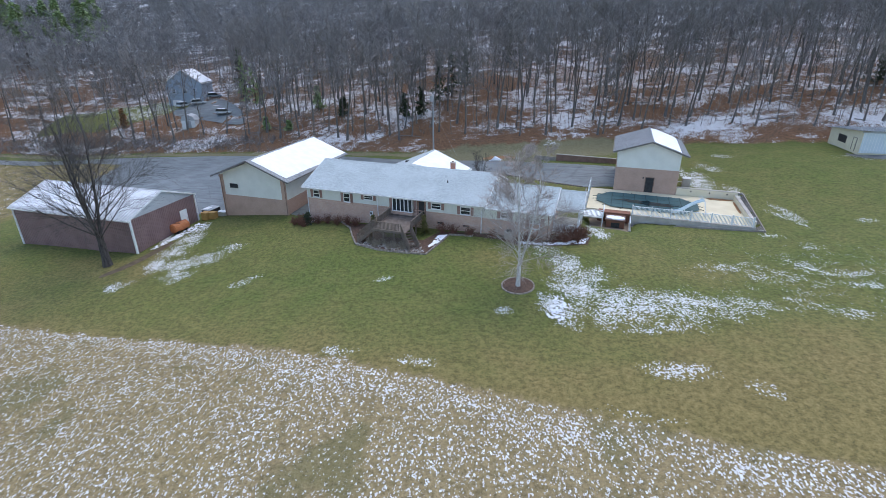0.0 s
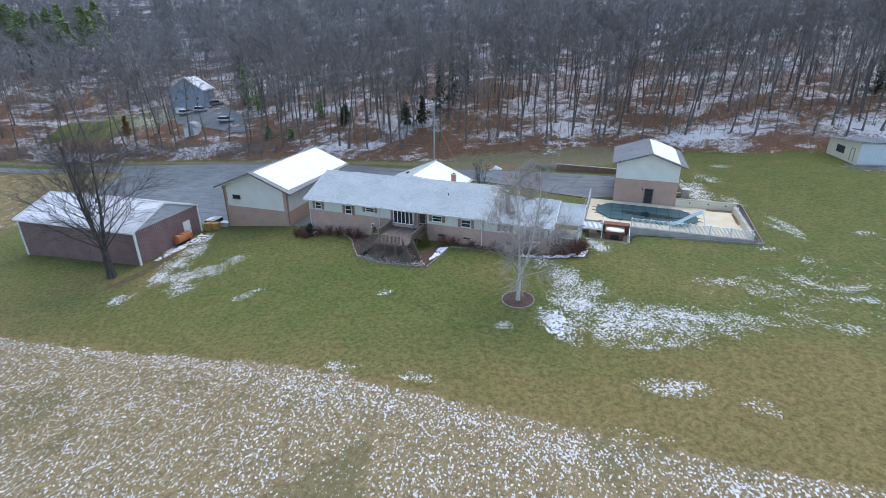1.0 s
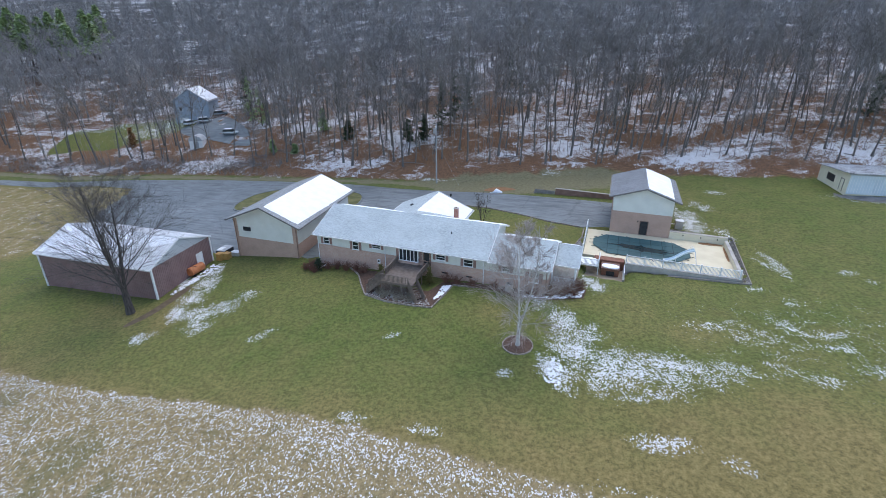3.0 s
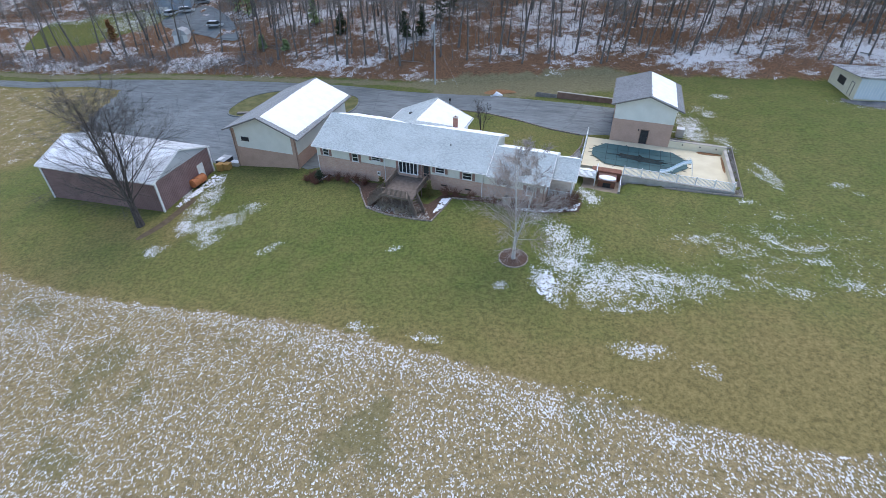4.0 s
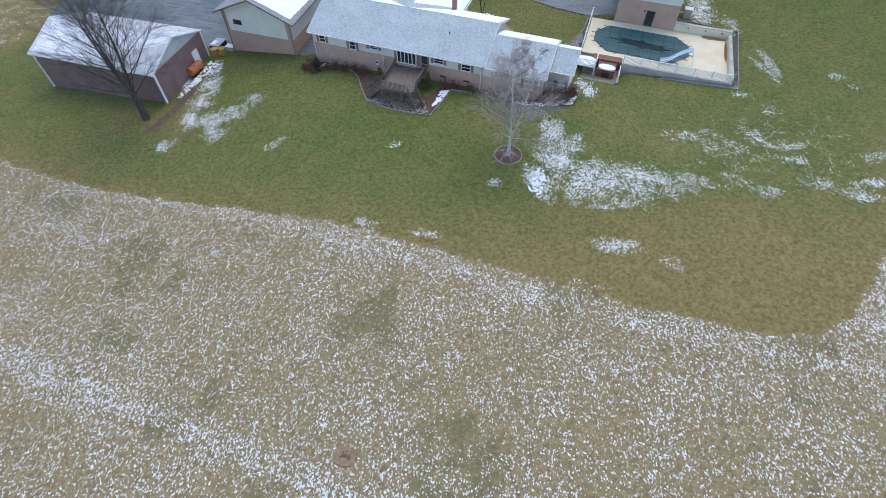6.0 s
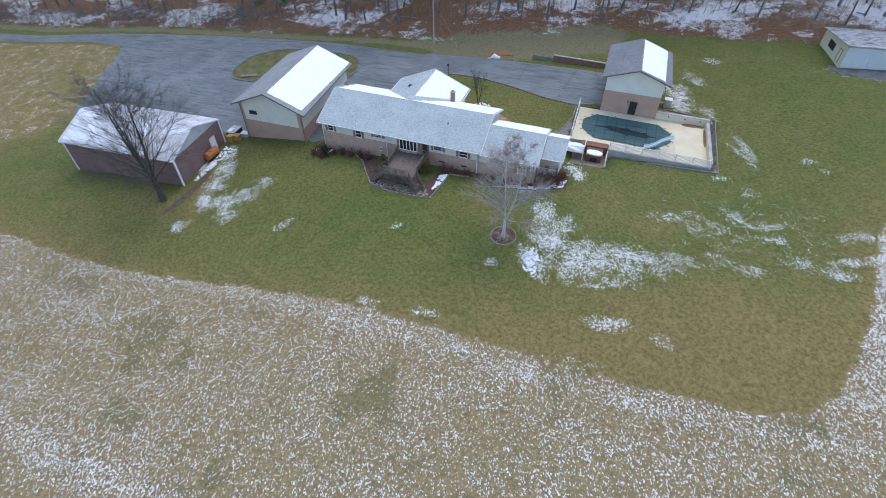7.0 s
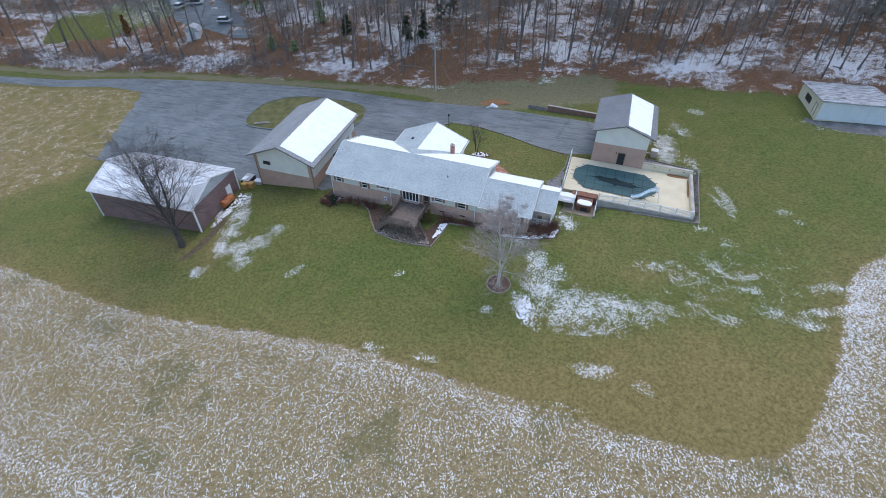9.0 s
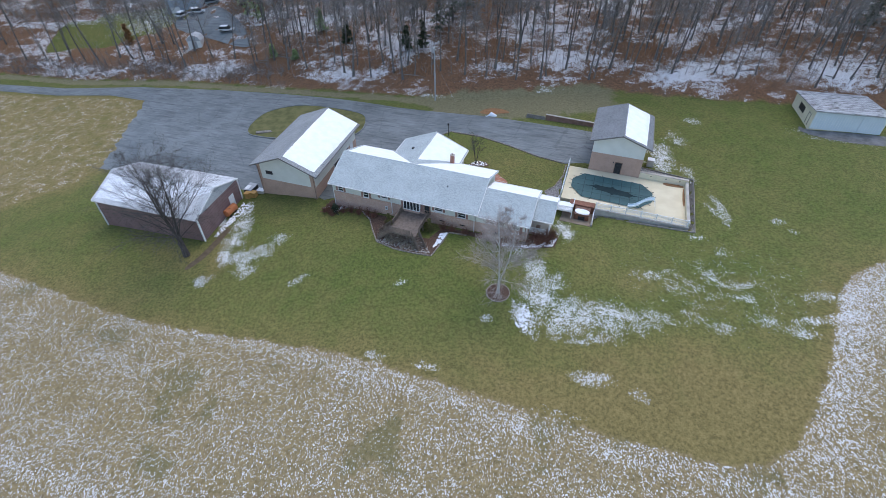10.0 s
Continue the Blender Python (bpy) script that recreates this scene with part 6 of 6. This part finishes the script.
# small tree behind the house
tree_thing("small_tree", (1.3, 73.9, ground_z(1.3, 73.9)), grow(31, 6.2, 0.09, 0.25, 7, 6, 3, (15, 40), 0.4, 6, 0.05, 3, 0.05), BARK_DARK, BARK_DARK, "small leafless many-stemmed tree behind the house")


def shrub(loc, size, seed, material, label, stems=40):
    r = random.Random(seed)
    vs, fs = [], []
    for _ in range(stems):
        way = spread(r, Vector((0, 0, 1)), radians(r.uniform(5, 55)))
        st = bough(r, Vector((r.gauss(0, 0.1), r.gauss(0, 0.1), -0.05)), way, size * r.uniform(0.6, 1.1), 3, 0.15, 0.05)
        limb(vs, fs, st, [0.024, 0.02, 0.015, 0.008], 3)
        for _ in range(9):
            p, d = along(st, r.uniform(0.3, 1))
            limb(vs, fs, [p, p + spread(r, d, radians(r.uniform(20, 60))) * size * r.uniform(0.15, 0.35)], [0.012, 0.005], 3)
    ob = raw("shrub", [Vector(v) for v in vs], fs, material)
    ob.location = loc
    return tagged(ob, label, "shrub")


def evergreen(name, loc, height, width, seed, material, label, dense=1.0, low=0.0, leaf=0.3, category="tree"):
    """A conifer: a trunk with whorls of boughs hung with small needle sprays."""
    r = random.Random(seed)
    ob = thing(name, loc, label, category)
    tv, tf, nv, nf = [], [], [], []
    off = Vector(loc)
    trunk = [Vector((0, 0, -0.1)), Vector((0, 0, height * 0.5)), Vector((0, 0, height))]
    limb(tv, tf, trunk, [height * 0.014 + 0.02, height * 0.009 + 0.012, 0.008], 6)
    n = int(46 * dense)
    for k in range(n):
        f = low + (1 - low) * (k + r.random()) / n
        reach_ = width / 2 * (1 - f) ** 0.75 * r.uniform(0.4, 1.25) + 0.08
        a = r.uniform(0, 6.283)
        p = Vector((0, 0, height * (0.04 + 0.94 * f)))
        for j in range(7):
            g = (j + r.random()) / 7
            q = p + Vector((math.cos(a), math.sin(a), -0.18 + 0.1 * g)) * reach_ * g
            for _ in range(2):
                s = leaf * r.uniform(0.6, 1.2)
                d = spread(r, Vector((math.cos(a), math.sin(a), -0.1)).normalized(), radians(r.uniform(10, 75)))
                w = d.cross(Vector((r.gauss(0, 0.4), r.gauss(0, 0.4), 1))).normalized() * s * 0.4
                i = len(nv)
                nv += [q - w * 0.4, q + d * s * 0.6 - w, q + d * s * 1.2, q + d * s * 0.6 + w]
                nf.append((i, i + 1, i + 2, i + 3))
    raw("trunk", [v + off for v in tv], tf, BARK_DARK, ob)
    raw("crown", [v + off for v in nv], nf, material, ob, "needle-covered boughs")
    return ob


def near_house(u, v):
    p = H.at(u, v, 0)
    return (p.x, p.y, ground_z(p.x, p.y) + 0.04)


evergreen("evergreen_shrub", near_house(1.3, -1.2), 1.5, 1.8, 3, NEEDLE, "rounded dark evergreen shrub at the house corner", 1.2, 0, 0.22, "shrub")
evergreen("evergreen_shrub", near_house(11.2, -1.6), 2.1, 1.5, 4, NEEDLE_GOLD, "golden-green upright evergreen shrub beside the deck", 1.4, 0, 0.18, "shrub")
evergreen("evergreen_shrub", near_house(17.9, -1.4), 2.4, 1.2, 5, NEEDLE_GOLD, "golden-green narrow evergreen shrub beside the deck", 1.4, 0, 0.18, "shrub")
for k, (u, v, s) in enumerate(((2.6, -0.9, 1.1), (3.9, -0.6, 1.2), (5.4, -0.6, 1.2), (6.9, -0.6, 1.3), (8.2, -0.7, 1.2), (19.9, -0.5, 1.3), (21.2, -0.5, 1.1), (23.4, -0.6, 1.1), (0.2, -1.6, 1.0), (33.6, 1.6, 1.5), (34.6, 1.4, 1.6), (35.3, 2.4, 1.6), (31.2, -0.4, 1.3), (29.8, -0.4, 1.2), (1.2, -2.2, 0.9), (0.0, -0.9, 1.1), (-0.5, -1.7, 1.0), (0.7, -1.8, 1.0), (33.0, 0.4, 1.3), (34.2, 0.6, 1.4), (35.6, 1.2, 1.5), (36.0, 3.0, 1.4), (26.2, -0.4, 1.0))):
    shrub(near_house(u, v), s, 40 + k, SHRUB, "leafless reddish-brown shrub in the planting bed")
GRASSY = worn("dry_perennials", (0.22, 0.18, 0.13), (0.38, 0.33, 0.26), 3.0, 0.9, 0, 15)
for k, (u, v) in enumerate(((12.0, -4.2), (13.0, -4.7), (14.2, -4.9), (15.4, -4.9), (16.6, -5.0), (12.6, -5.2), (17.3, -5.4), (11.6, -3.4), (12.2, -4.8), (13.6, -5.3), (14.8, -5.4), (15.9, -5.5), (11.2, -4.3), (13.3, -5.8), (16.9, -5.9), (15.3, -6.0), (10.9, -2.6))):
    shrub(near_house(u, v), 0.55 + 0.3 * (k * 7 % 5) / 5, 80 + k, GRASSY, "dry clump of withered perennials by the deck", 22)

# ---- the house in the wood ----
fz = 8.7
FH = Plan(-93.6, 149.6, 12.0, -4)
far_house = thing("far_house", FH.at(5, 5, fz), "two-storey blue-grey house in the woods with snowy roof", "house")
walls(FH, 0, 10.2, 0, 9.0, fz - 2, fz + 7.2, BLUE_SIDING, far_house, "blue-grey siding", "siding")
FHS = FH.swapped(0, 0)
for a in (0.0, 8.75):
    gable_wall(FHS, a, 0.25, 0, 5.1, 10.2, fz + 7.18, fz + 7.2, fz + 10.6, fz + 7.2, BLUE_SIDING, far_house, "blue-grey gable")
roof_pair(FHS, -0.4, 9.4, -0.4, 5.1, 10.6, fz + 7.0, fz + 10.9, fz + 7.0, far_house, (SHINGLE_DARK, SHINGLE_DARK))
roof_snow("roof_snow", FHS, [(-0.3, 5.2), (9.3, 5.2), (9.3, 10.4), (-0.3, 10.4)], (5.1, fz + 10.9, 10.6, fz + 7.0), 0.1, "white snow on one slope of the far house roof")
for u in (2.4, 7.6):
    part("garage_door", box(FH, u - 1.25, u + 1.25, -0.06, 0.02, fz - 0.1, fz + 2.2), WHITE, far_house, "white panel garage door")
window(FH, 5.1, 0, fz + 4.2, 1.2, 1.3, far_house)
window(FH, 2.0, 0, fz + 4.2, 1.0, 1.2, far_house)
window(FH, 8.2, 0, fz + 4.2, 1.0, 1.2, far_house)
sheet("road", smooth_ring([(-90, 146.5), (-83, 150.5), (-78, 152), (-66, 139), (-60, 128), (-64, 128.5), (-76, 135), (-88, 140.5)]), 0.1, ASPHALT, "dark asphalt drive before the far house", "driveway")


def car(loc, yaw, paint, label):
    x, y, z = loc
    C = Plan(x, y, yaw)
    ob = thing("car", loc, label, "car")
    bm = prism(C, [(-0.85, z + 0.35), (0.85, z + 0.35), (0.88, z + 0.85), (-0.88, z + 0.85)], -2.1, 2.1)
    bmesh.ops.bevel(bm, geom=list(bm.edges), offset=0.1, segments=2, affect="EDGES")
    part("body", bm, paint, ob)
    S_ = C.swapped(0, 0)
    bm = prism(S_, [(-1.9, z + 0.83), (1.1, z + 0.83), (0.5, z + 1.5), (-1.6, z + 1.5)], -0.78, 0.78)
    part("cabin", bm, GLASS, ob, "dark glass cabin")
    part("roof", prism(S_, [(-1.62, z + 1.48), (0.5, z + 1.48), (0.4, z + 1.56), (-1.5, z + 1.56)], -0.74, 0.74), SNOW, ob, "snow-dusted roof")
    for u in (-1.35, 1.35):
        for v in (-0.86, 0.86):
            a, b = C.at(u, v - 0.1, z + 0.32), C.at(u, v + 0.1, z + 0.32)
            w = part("wheel", tube([a, b], 0.32, 12), RUBBER, ob)
            part("rim", tube([C.at(u, v - 0.12, z + 0.32), C.at(u, v + 0.12, z + 0.32)], 0.18, 10), POLE_METAL, w)
    return ob


for (x, y), yaw, paint, label in (((-87.8, 147.2), 75, CAR_WHITE, "pale car parked before the far house"), ((-83.4, 148.2), 20, CAR_WHITE, "white car parked beside the far house"), ((-70.0, 136.2), 5, CAR_WHITE, "pale snow-dusted car parked in the wood"), ((-80.8, 153.0), 35, CAR_GREY, "grey car parked behind the far house")):
    car((x, y, ground_z(x, y) + 0.1), yaw, paint, label)
hut_z = ground_z(-77.4, 131.2)
HU = Plan(-79.4, 130.6, 8)
hut = thing("garden_hut", (-77.4, 131.5, hut_z), "small white barn-roofed hut at the wood's edge", "hut")
walls(HU, 0, 3.6, 0, 3.0, hut_z - 1, hut_z + 2.0, WHITE, hut, "white board wall", "wall", 0.1)
part("roof", prism(HU.swapped(0, 0), [(-0.2, hut_z + 1.95), (0.5, hut_z + 3.0), (1.8, hut_z + 3.5), (3.1, hut_z + 3.0), (3.8, hut_z + 1.95)], -0.2, 3.2), GALV_DULL, hut, "barn-shaped roof")
part("door", box(HU, 1.1, 2.5, -0.05, 0.0, hut_z, hut_z + 1.8), GALV_DULL, hut)

# ---- the wood ----
KINDS = []
for k in range(9):
    lists = grow(100 + k, 1.0 * (19 + 0.9 * (k % 4)), 0.16 + 0.03 * (k % 3), 0.36 + 0.06 * (k % 4), 15, 8, 9, (22, 56), 0.25, 6, 0.07, 1, 0.032, 0.02, blade=True)
    parts_ = []
    for name_, vs, fs, mat in (("trunk", lists[0], lists[1], BARK), ("crown", lists[2], lists[3], TWIG)):
        data = bpy.data.meshes.new(name_)
        data.from_pydata([tuple(v) for v in vs], [], fs)
        data.materials.append(mat)
        parts_.append(data)
    KINDS.append(parts_)

rng = random.Random(5)
# trunks that stand out along the wood's edge
SPOTS = [(9.6, 106.8), (15.1, 106.7), (16.4, 107.4), (-2.1, 109.0), (-28.7, 115.6), (-14.0, 110.6), (25.8, 106.6), (27.0, 106.9), (34.8, 107.0), (64.4, 99.6), (45.0, 109.0), (40.4, 107.2), (51.5, 104.4), (59, 102.2), (73, 99.5), (81, 99.0), (-22, 115), (-35, 117.5), (-44, 121.5), (-52, 121.5), (-57, 122), (-64, 124.5), (-71, 126), (-86, 127.5), (-92, 128), (-101, 131), (-108, 131), (-118, 134), (-128, 136), (88, 99), (94, 97)]
taken = list(SPOTS)
YARD = [(-140, 133), (-104, 133), (-88, 136), (-62, 126), (-57, 130), (-72, 146), (-76, 156), (-98, 162), (-118, 152), (-140, 148)]


def clear_of_yard(x, y):
    return polygon_distance(np.array([x]), np.array([y]), YARD)[0] > 0.5


cells = {}
for p in taken:
    cells.setdefault((int(p[0] // 4), int(p[1] // 4)), []).append(p)
tries = 0
while len(taken) < 2350 and tries < 70000:
    tries += 1
    y = 95 + 255 * rng.random() ** 1.6
    x = rng.uniform(-1.05 * y - 8, 1.02 * y + 8)
    depth = float(wood_depth(x, y))
    if depth < 5.5 or not clear_of_yard(x, y):
        continue
    gap = 2.9 if depth < 60 else 3.0
    cx, cy = int(x // 4), int(y // 4)
    if any((x - a) ** 2 + (y - b) ** 2 < gap * gap for i in (-1, 0, 1) for j in (-1, 0, 1) for a, b in cells.get((cx + i, cy + j), ())):
        continue
    taken.append((x, y))
    cells.setdefault((cx, cy), []).append((x, y))
order = sorted(taken, key=lambda p: float(wood_depth(*p)) + 0.15 * abs(p[0]))
near, rest = order[:280], order[280:]
for i, (x, y) in enumerate(near):
    z, s = ground_z(x, y), rng.uniform(0.72, 1.12)
    kind_ = KINDS[rng.randrange(9)]
    ob = new("forest_tree")
    ob.location, ob.rotation_euler, ob.scale = (x, y, z), (rng.gauss(0, 0.035), rng.gauss(0, 0.035), rng.uniform(0, 6.28)), (s * rng.uniform(0.9, 1.25), s * rng.uniform(0.9, 1.25), s)
    tagged(ob, "tall leafless woodland tree with a straight grey trunk", "tree", "trees of the hillside wood")
    for data, name_ in zip(kind_, ("trunk", "crown")):
        c = new(name_, data)
        c.parent = ob
FAR_KINDS = []
for k in range(6):
    a = grow(200 + k, 19.0 + k % 3, 0.15, 0.34, 12, 6, 8, (22, 56), 0.26, 4, 0.07, 1, 0.034, 0.032, blade=True)
    vs = np.array([tuple(v) for v in a[0]] + [tuple(v) for v in a[2]])
    n0 = len(a[0])
    fs = np.array(list(a[1]) + [tuple(i + n0 for i in f) for f in a[3]])
    FAR_KINDS.append((vs, fs))
allv, allf, count = [], [], 0
for x, y in rest:
    vs, fs = FAR_KINDS[rng.randrange(6)]
    a, s = rng.uniform(0, 6.28), rng.uniform(0.75, 1.15)
    w = s * rng.uniform(0.9, 1.3)
    p = np.stack([x + w * (vs[:, 0] * math.cos(a) - vs[:, 1] * math.sin(a)), y + w * (vs[:, 0] * math.sin(a) + vs[:, 1] * math.cos(a)), ground_z(x, y) + s * vs[:, 2]], 1)
    allv.append(p)
    allf.append(fs + count)
    count += len(vs)
data = bpy.data.meshes.new("far_wood")
V_, F_ = np.concatenate(allv), np.concatenate(allf)
data.vertices.add(len(V_))
data.vertices.foreach_set("co", V_.astype(np.float32).ravel())
data.loops.add(len(F_) * 4)
data.loops.foreach_set("vertex_index", F_.astype(np.int32).ravel())
data.polygons.add(len(F_))
data.polygons.foreach_set("loop_start", np.arange(0, len(F_) * 4, 4, dtype=np.int32))
data.update(calc_edges=True)
data.materials.append(TWIG_HAZED)
tagged(new("far_wood", data), "dense leafless grey wood up the hillside", "wood", kind="stuff")
for k, (x, y, h, w, m_) in enumerate(((-16.8, 119.3, 5.5, 3.6, NEEDLE), (-12.8, 119, 6.5, 4, NEEDLE), (-32.8, 124.5, 4.5, 3.2, NEEDLE), (-41, 130, 6, 3.5, NEEDLE_LIGHT), (-8.8, 124, 11, 4.5, NEEDLE), (-6.0, 128, 12, 5, NEEDLE), (-3.0, 134, 10, 5, NEEDLE), (-66, 143, 13, 5, NEEDLE_LIGHT), (-62, 140, 11, 5, NEEDLE_LIGHT), (83.7, 113.9, 9, 5, NEEDLE), (88, 118, 10, 5, NEEDLE), (-52.6, 123, 3, 2.4, NEEDLE_LIGHT), (-46, 121, 2.2, 1.8, NEEDLE_LIGHT), (-70, 150, 14, 5, NEEDLE), (9, 153, 12, 5, NEEDLE), (60, 152, 12, 5, NEEDLE), (108, 130, 13, 6, NEEDLE))):
    evergreen("evergreen_tree", (x, y, ground_z(x, y)), h, w, 300 + k, m_, "dark green conifer among the bare woodland trees", 1.1, 0.05, 0.55)
for k in range(14):
    x, y = -198 + 7 * (k % 7) + rng.uniform(-3, 3), 202 + 12 * (k // 7) + rng.uniform(-4, 4)
    evergreen("pine_tree", (x, y, ground_z(x, y)), rng.uniform(19, 25), rng.uniform(11, 15), 340 + k, NEEDLE_LIGHT, "tall green pine on the far hillside", 4.0, 0.4, 0.9)
evergreen("beech_sapling", (-100.5, 137, ground_z(-100.5, 137)), 5, 3, 401, BEECH, "young tree holding dead orange leaves", 1.2, 0.05, 0.5)

# undergrowth and fallen boughs along the wood's edge
vs, fs = [], []
for k in range(1300):
    x = rng.uniform(-150, 115)
    d = (3.5 if x < -40 else 7.0) + 60 * rng.random() ** 1.5
    y = float(np.interp(x, WOOD_X, WOOD_Y)) + d
    if not clear_of_yard(x, y):
        continue
    base_ = Vector((x, y, ground_z(x, y)))
    if k % 5 == 0:
        way = Vector((rng.gauss(0, 1), rng.gauss(0, 0.5), rng.uniform(0, 0.25))).normalized()
        limb(vs, fs, bough(rng, base_ + Vector((0, 0, 0.15)), way, rng.uniform(2, 7), 3, 0.1, -0.02), [0.11, 0.09, 0.06, 0.03], 4)
    elif k % 5 in (1, 2):
        st = bough(rng, base_, Vector((rng.gauss(0, 0.1), rng.gauss(0, 0.1), 1)), rng.uniform(4, 11), 5, 0.05, 0.02)
        limb(vs, fs, st, [0.06, 0.05, 0.042, 0.034, 0.024, 0.01], 4)
        for _ in range(7):
            p, w = along(st, rng.uniform(0.35, 1))
            limb(vs, fs, bough(rng, p, spread(rng, w, radians(rng.uniform(25, 60))), rng.uniform(0.7, 2.2), 2, 0.15, 0.06), [0.022, 0.016, 0.008], 3)
    else:
        for _ in range(5):
            st = bough(rng, base_, spread(rng, Vector((0, 0, 1)), radians(rng.uniform(0, 45))), rng.uniform(0.8, 2.6), 2, 0.15, 0.05)
            limb(vs, fs, st, [0.025, 0.018, 0.008], 3)
ob = raw("undergrowth", vs, fs, TWIG)
tagged(ob, "leafless brush and fallen boughs on the wood's floor", "undergrowth", kind="stuff")
# brush hedge along the road's far side
vs, fs = [], []
for k in range(620):
    x = rng.uniform(-150, -48)
    y = float(np.interp(x, WOOD_X, WOOD_Y)) + rng.uniform(0.5, 7)
    b_ = Vector((x, y, ground_z(x, y)))
    for _ in range(6):
        st = bough(rng, b_, spread(rng, Vector((0, 0, 1)), radians(rng.uniform(0, 50))), rng.uniform(1.0, 3.0), 2, 0.18, 0.04)
        limb(vs, fs, st, [0.022, 0.016, 0.007], 3)
ob = raw("brush_hedge", vs, fs, TWIG)
tagged(ob, "tangled leafless brush along the road", "undergrowth", kind="stuff")

# bare earth: a dug spot in the stubble and a muddy track by the shed
EARTH = worn("bare_earth", (0.2, 0.13, 0.075), (0.32, 0.23, 0.14), 2.5, 0.95, 0, 12, 0.6)
MUD = worn("damp_mud", (0.09, 0.065, 0.042), (0.16, 0.12, 0.075), 1.5, 0.9, 0, 10, 0.6)
sheet("earth_patch", smooth_ring([(-8.98, 8.07), (-7.38, 7.77), (-6.98, 8.87), (-7.98, 9.47), (-8.88, 9.17)]), 0.06, EARTH, "patch of bare tan earth in the stubble", "earth", step=0.5)
scatter_lumps("earth_clods", [(-8.38, 8.47), (-7.58, 8.37), (-7.68, 9.07), (-8.28, 8.97)], 14, 0.06, 0.16, MUD, "dark clods on the bare earth", "earth")
sheet("mud_track", smooth_ring([(-39.0, 56.6), (-38.0, 56.2), (-38.7, 52.6), (-39.6, 49.2), (-41.4, 46.4), (-42.0, 47.2), (-40.6, 49.8), (-39.8, 53.0)]), 0.05, MUD, "damp brown track worn in the grass beside the shed", "track", step=0.5)
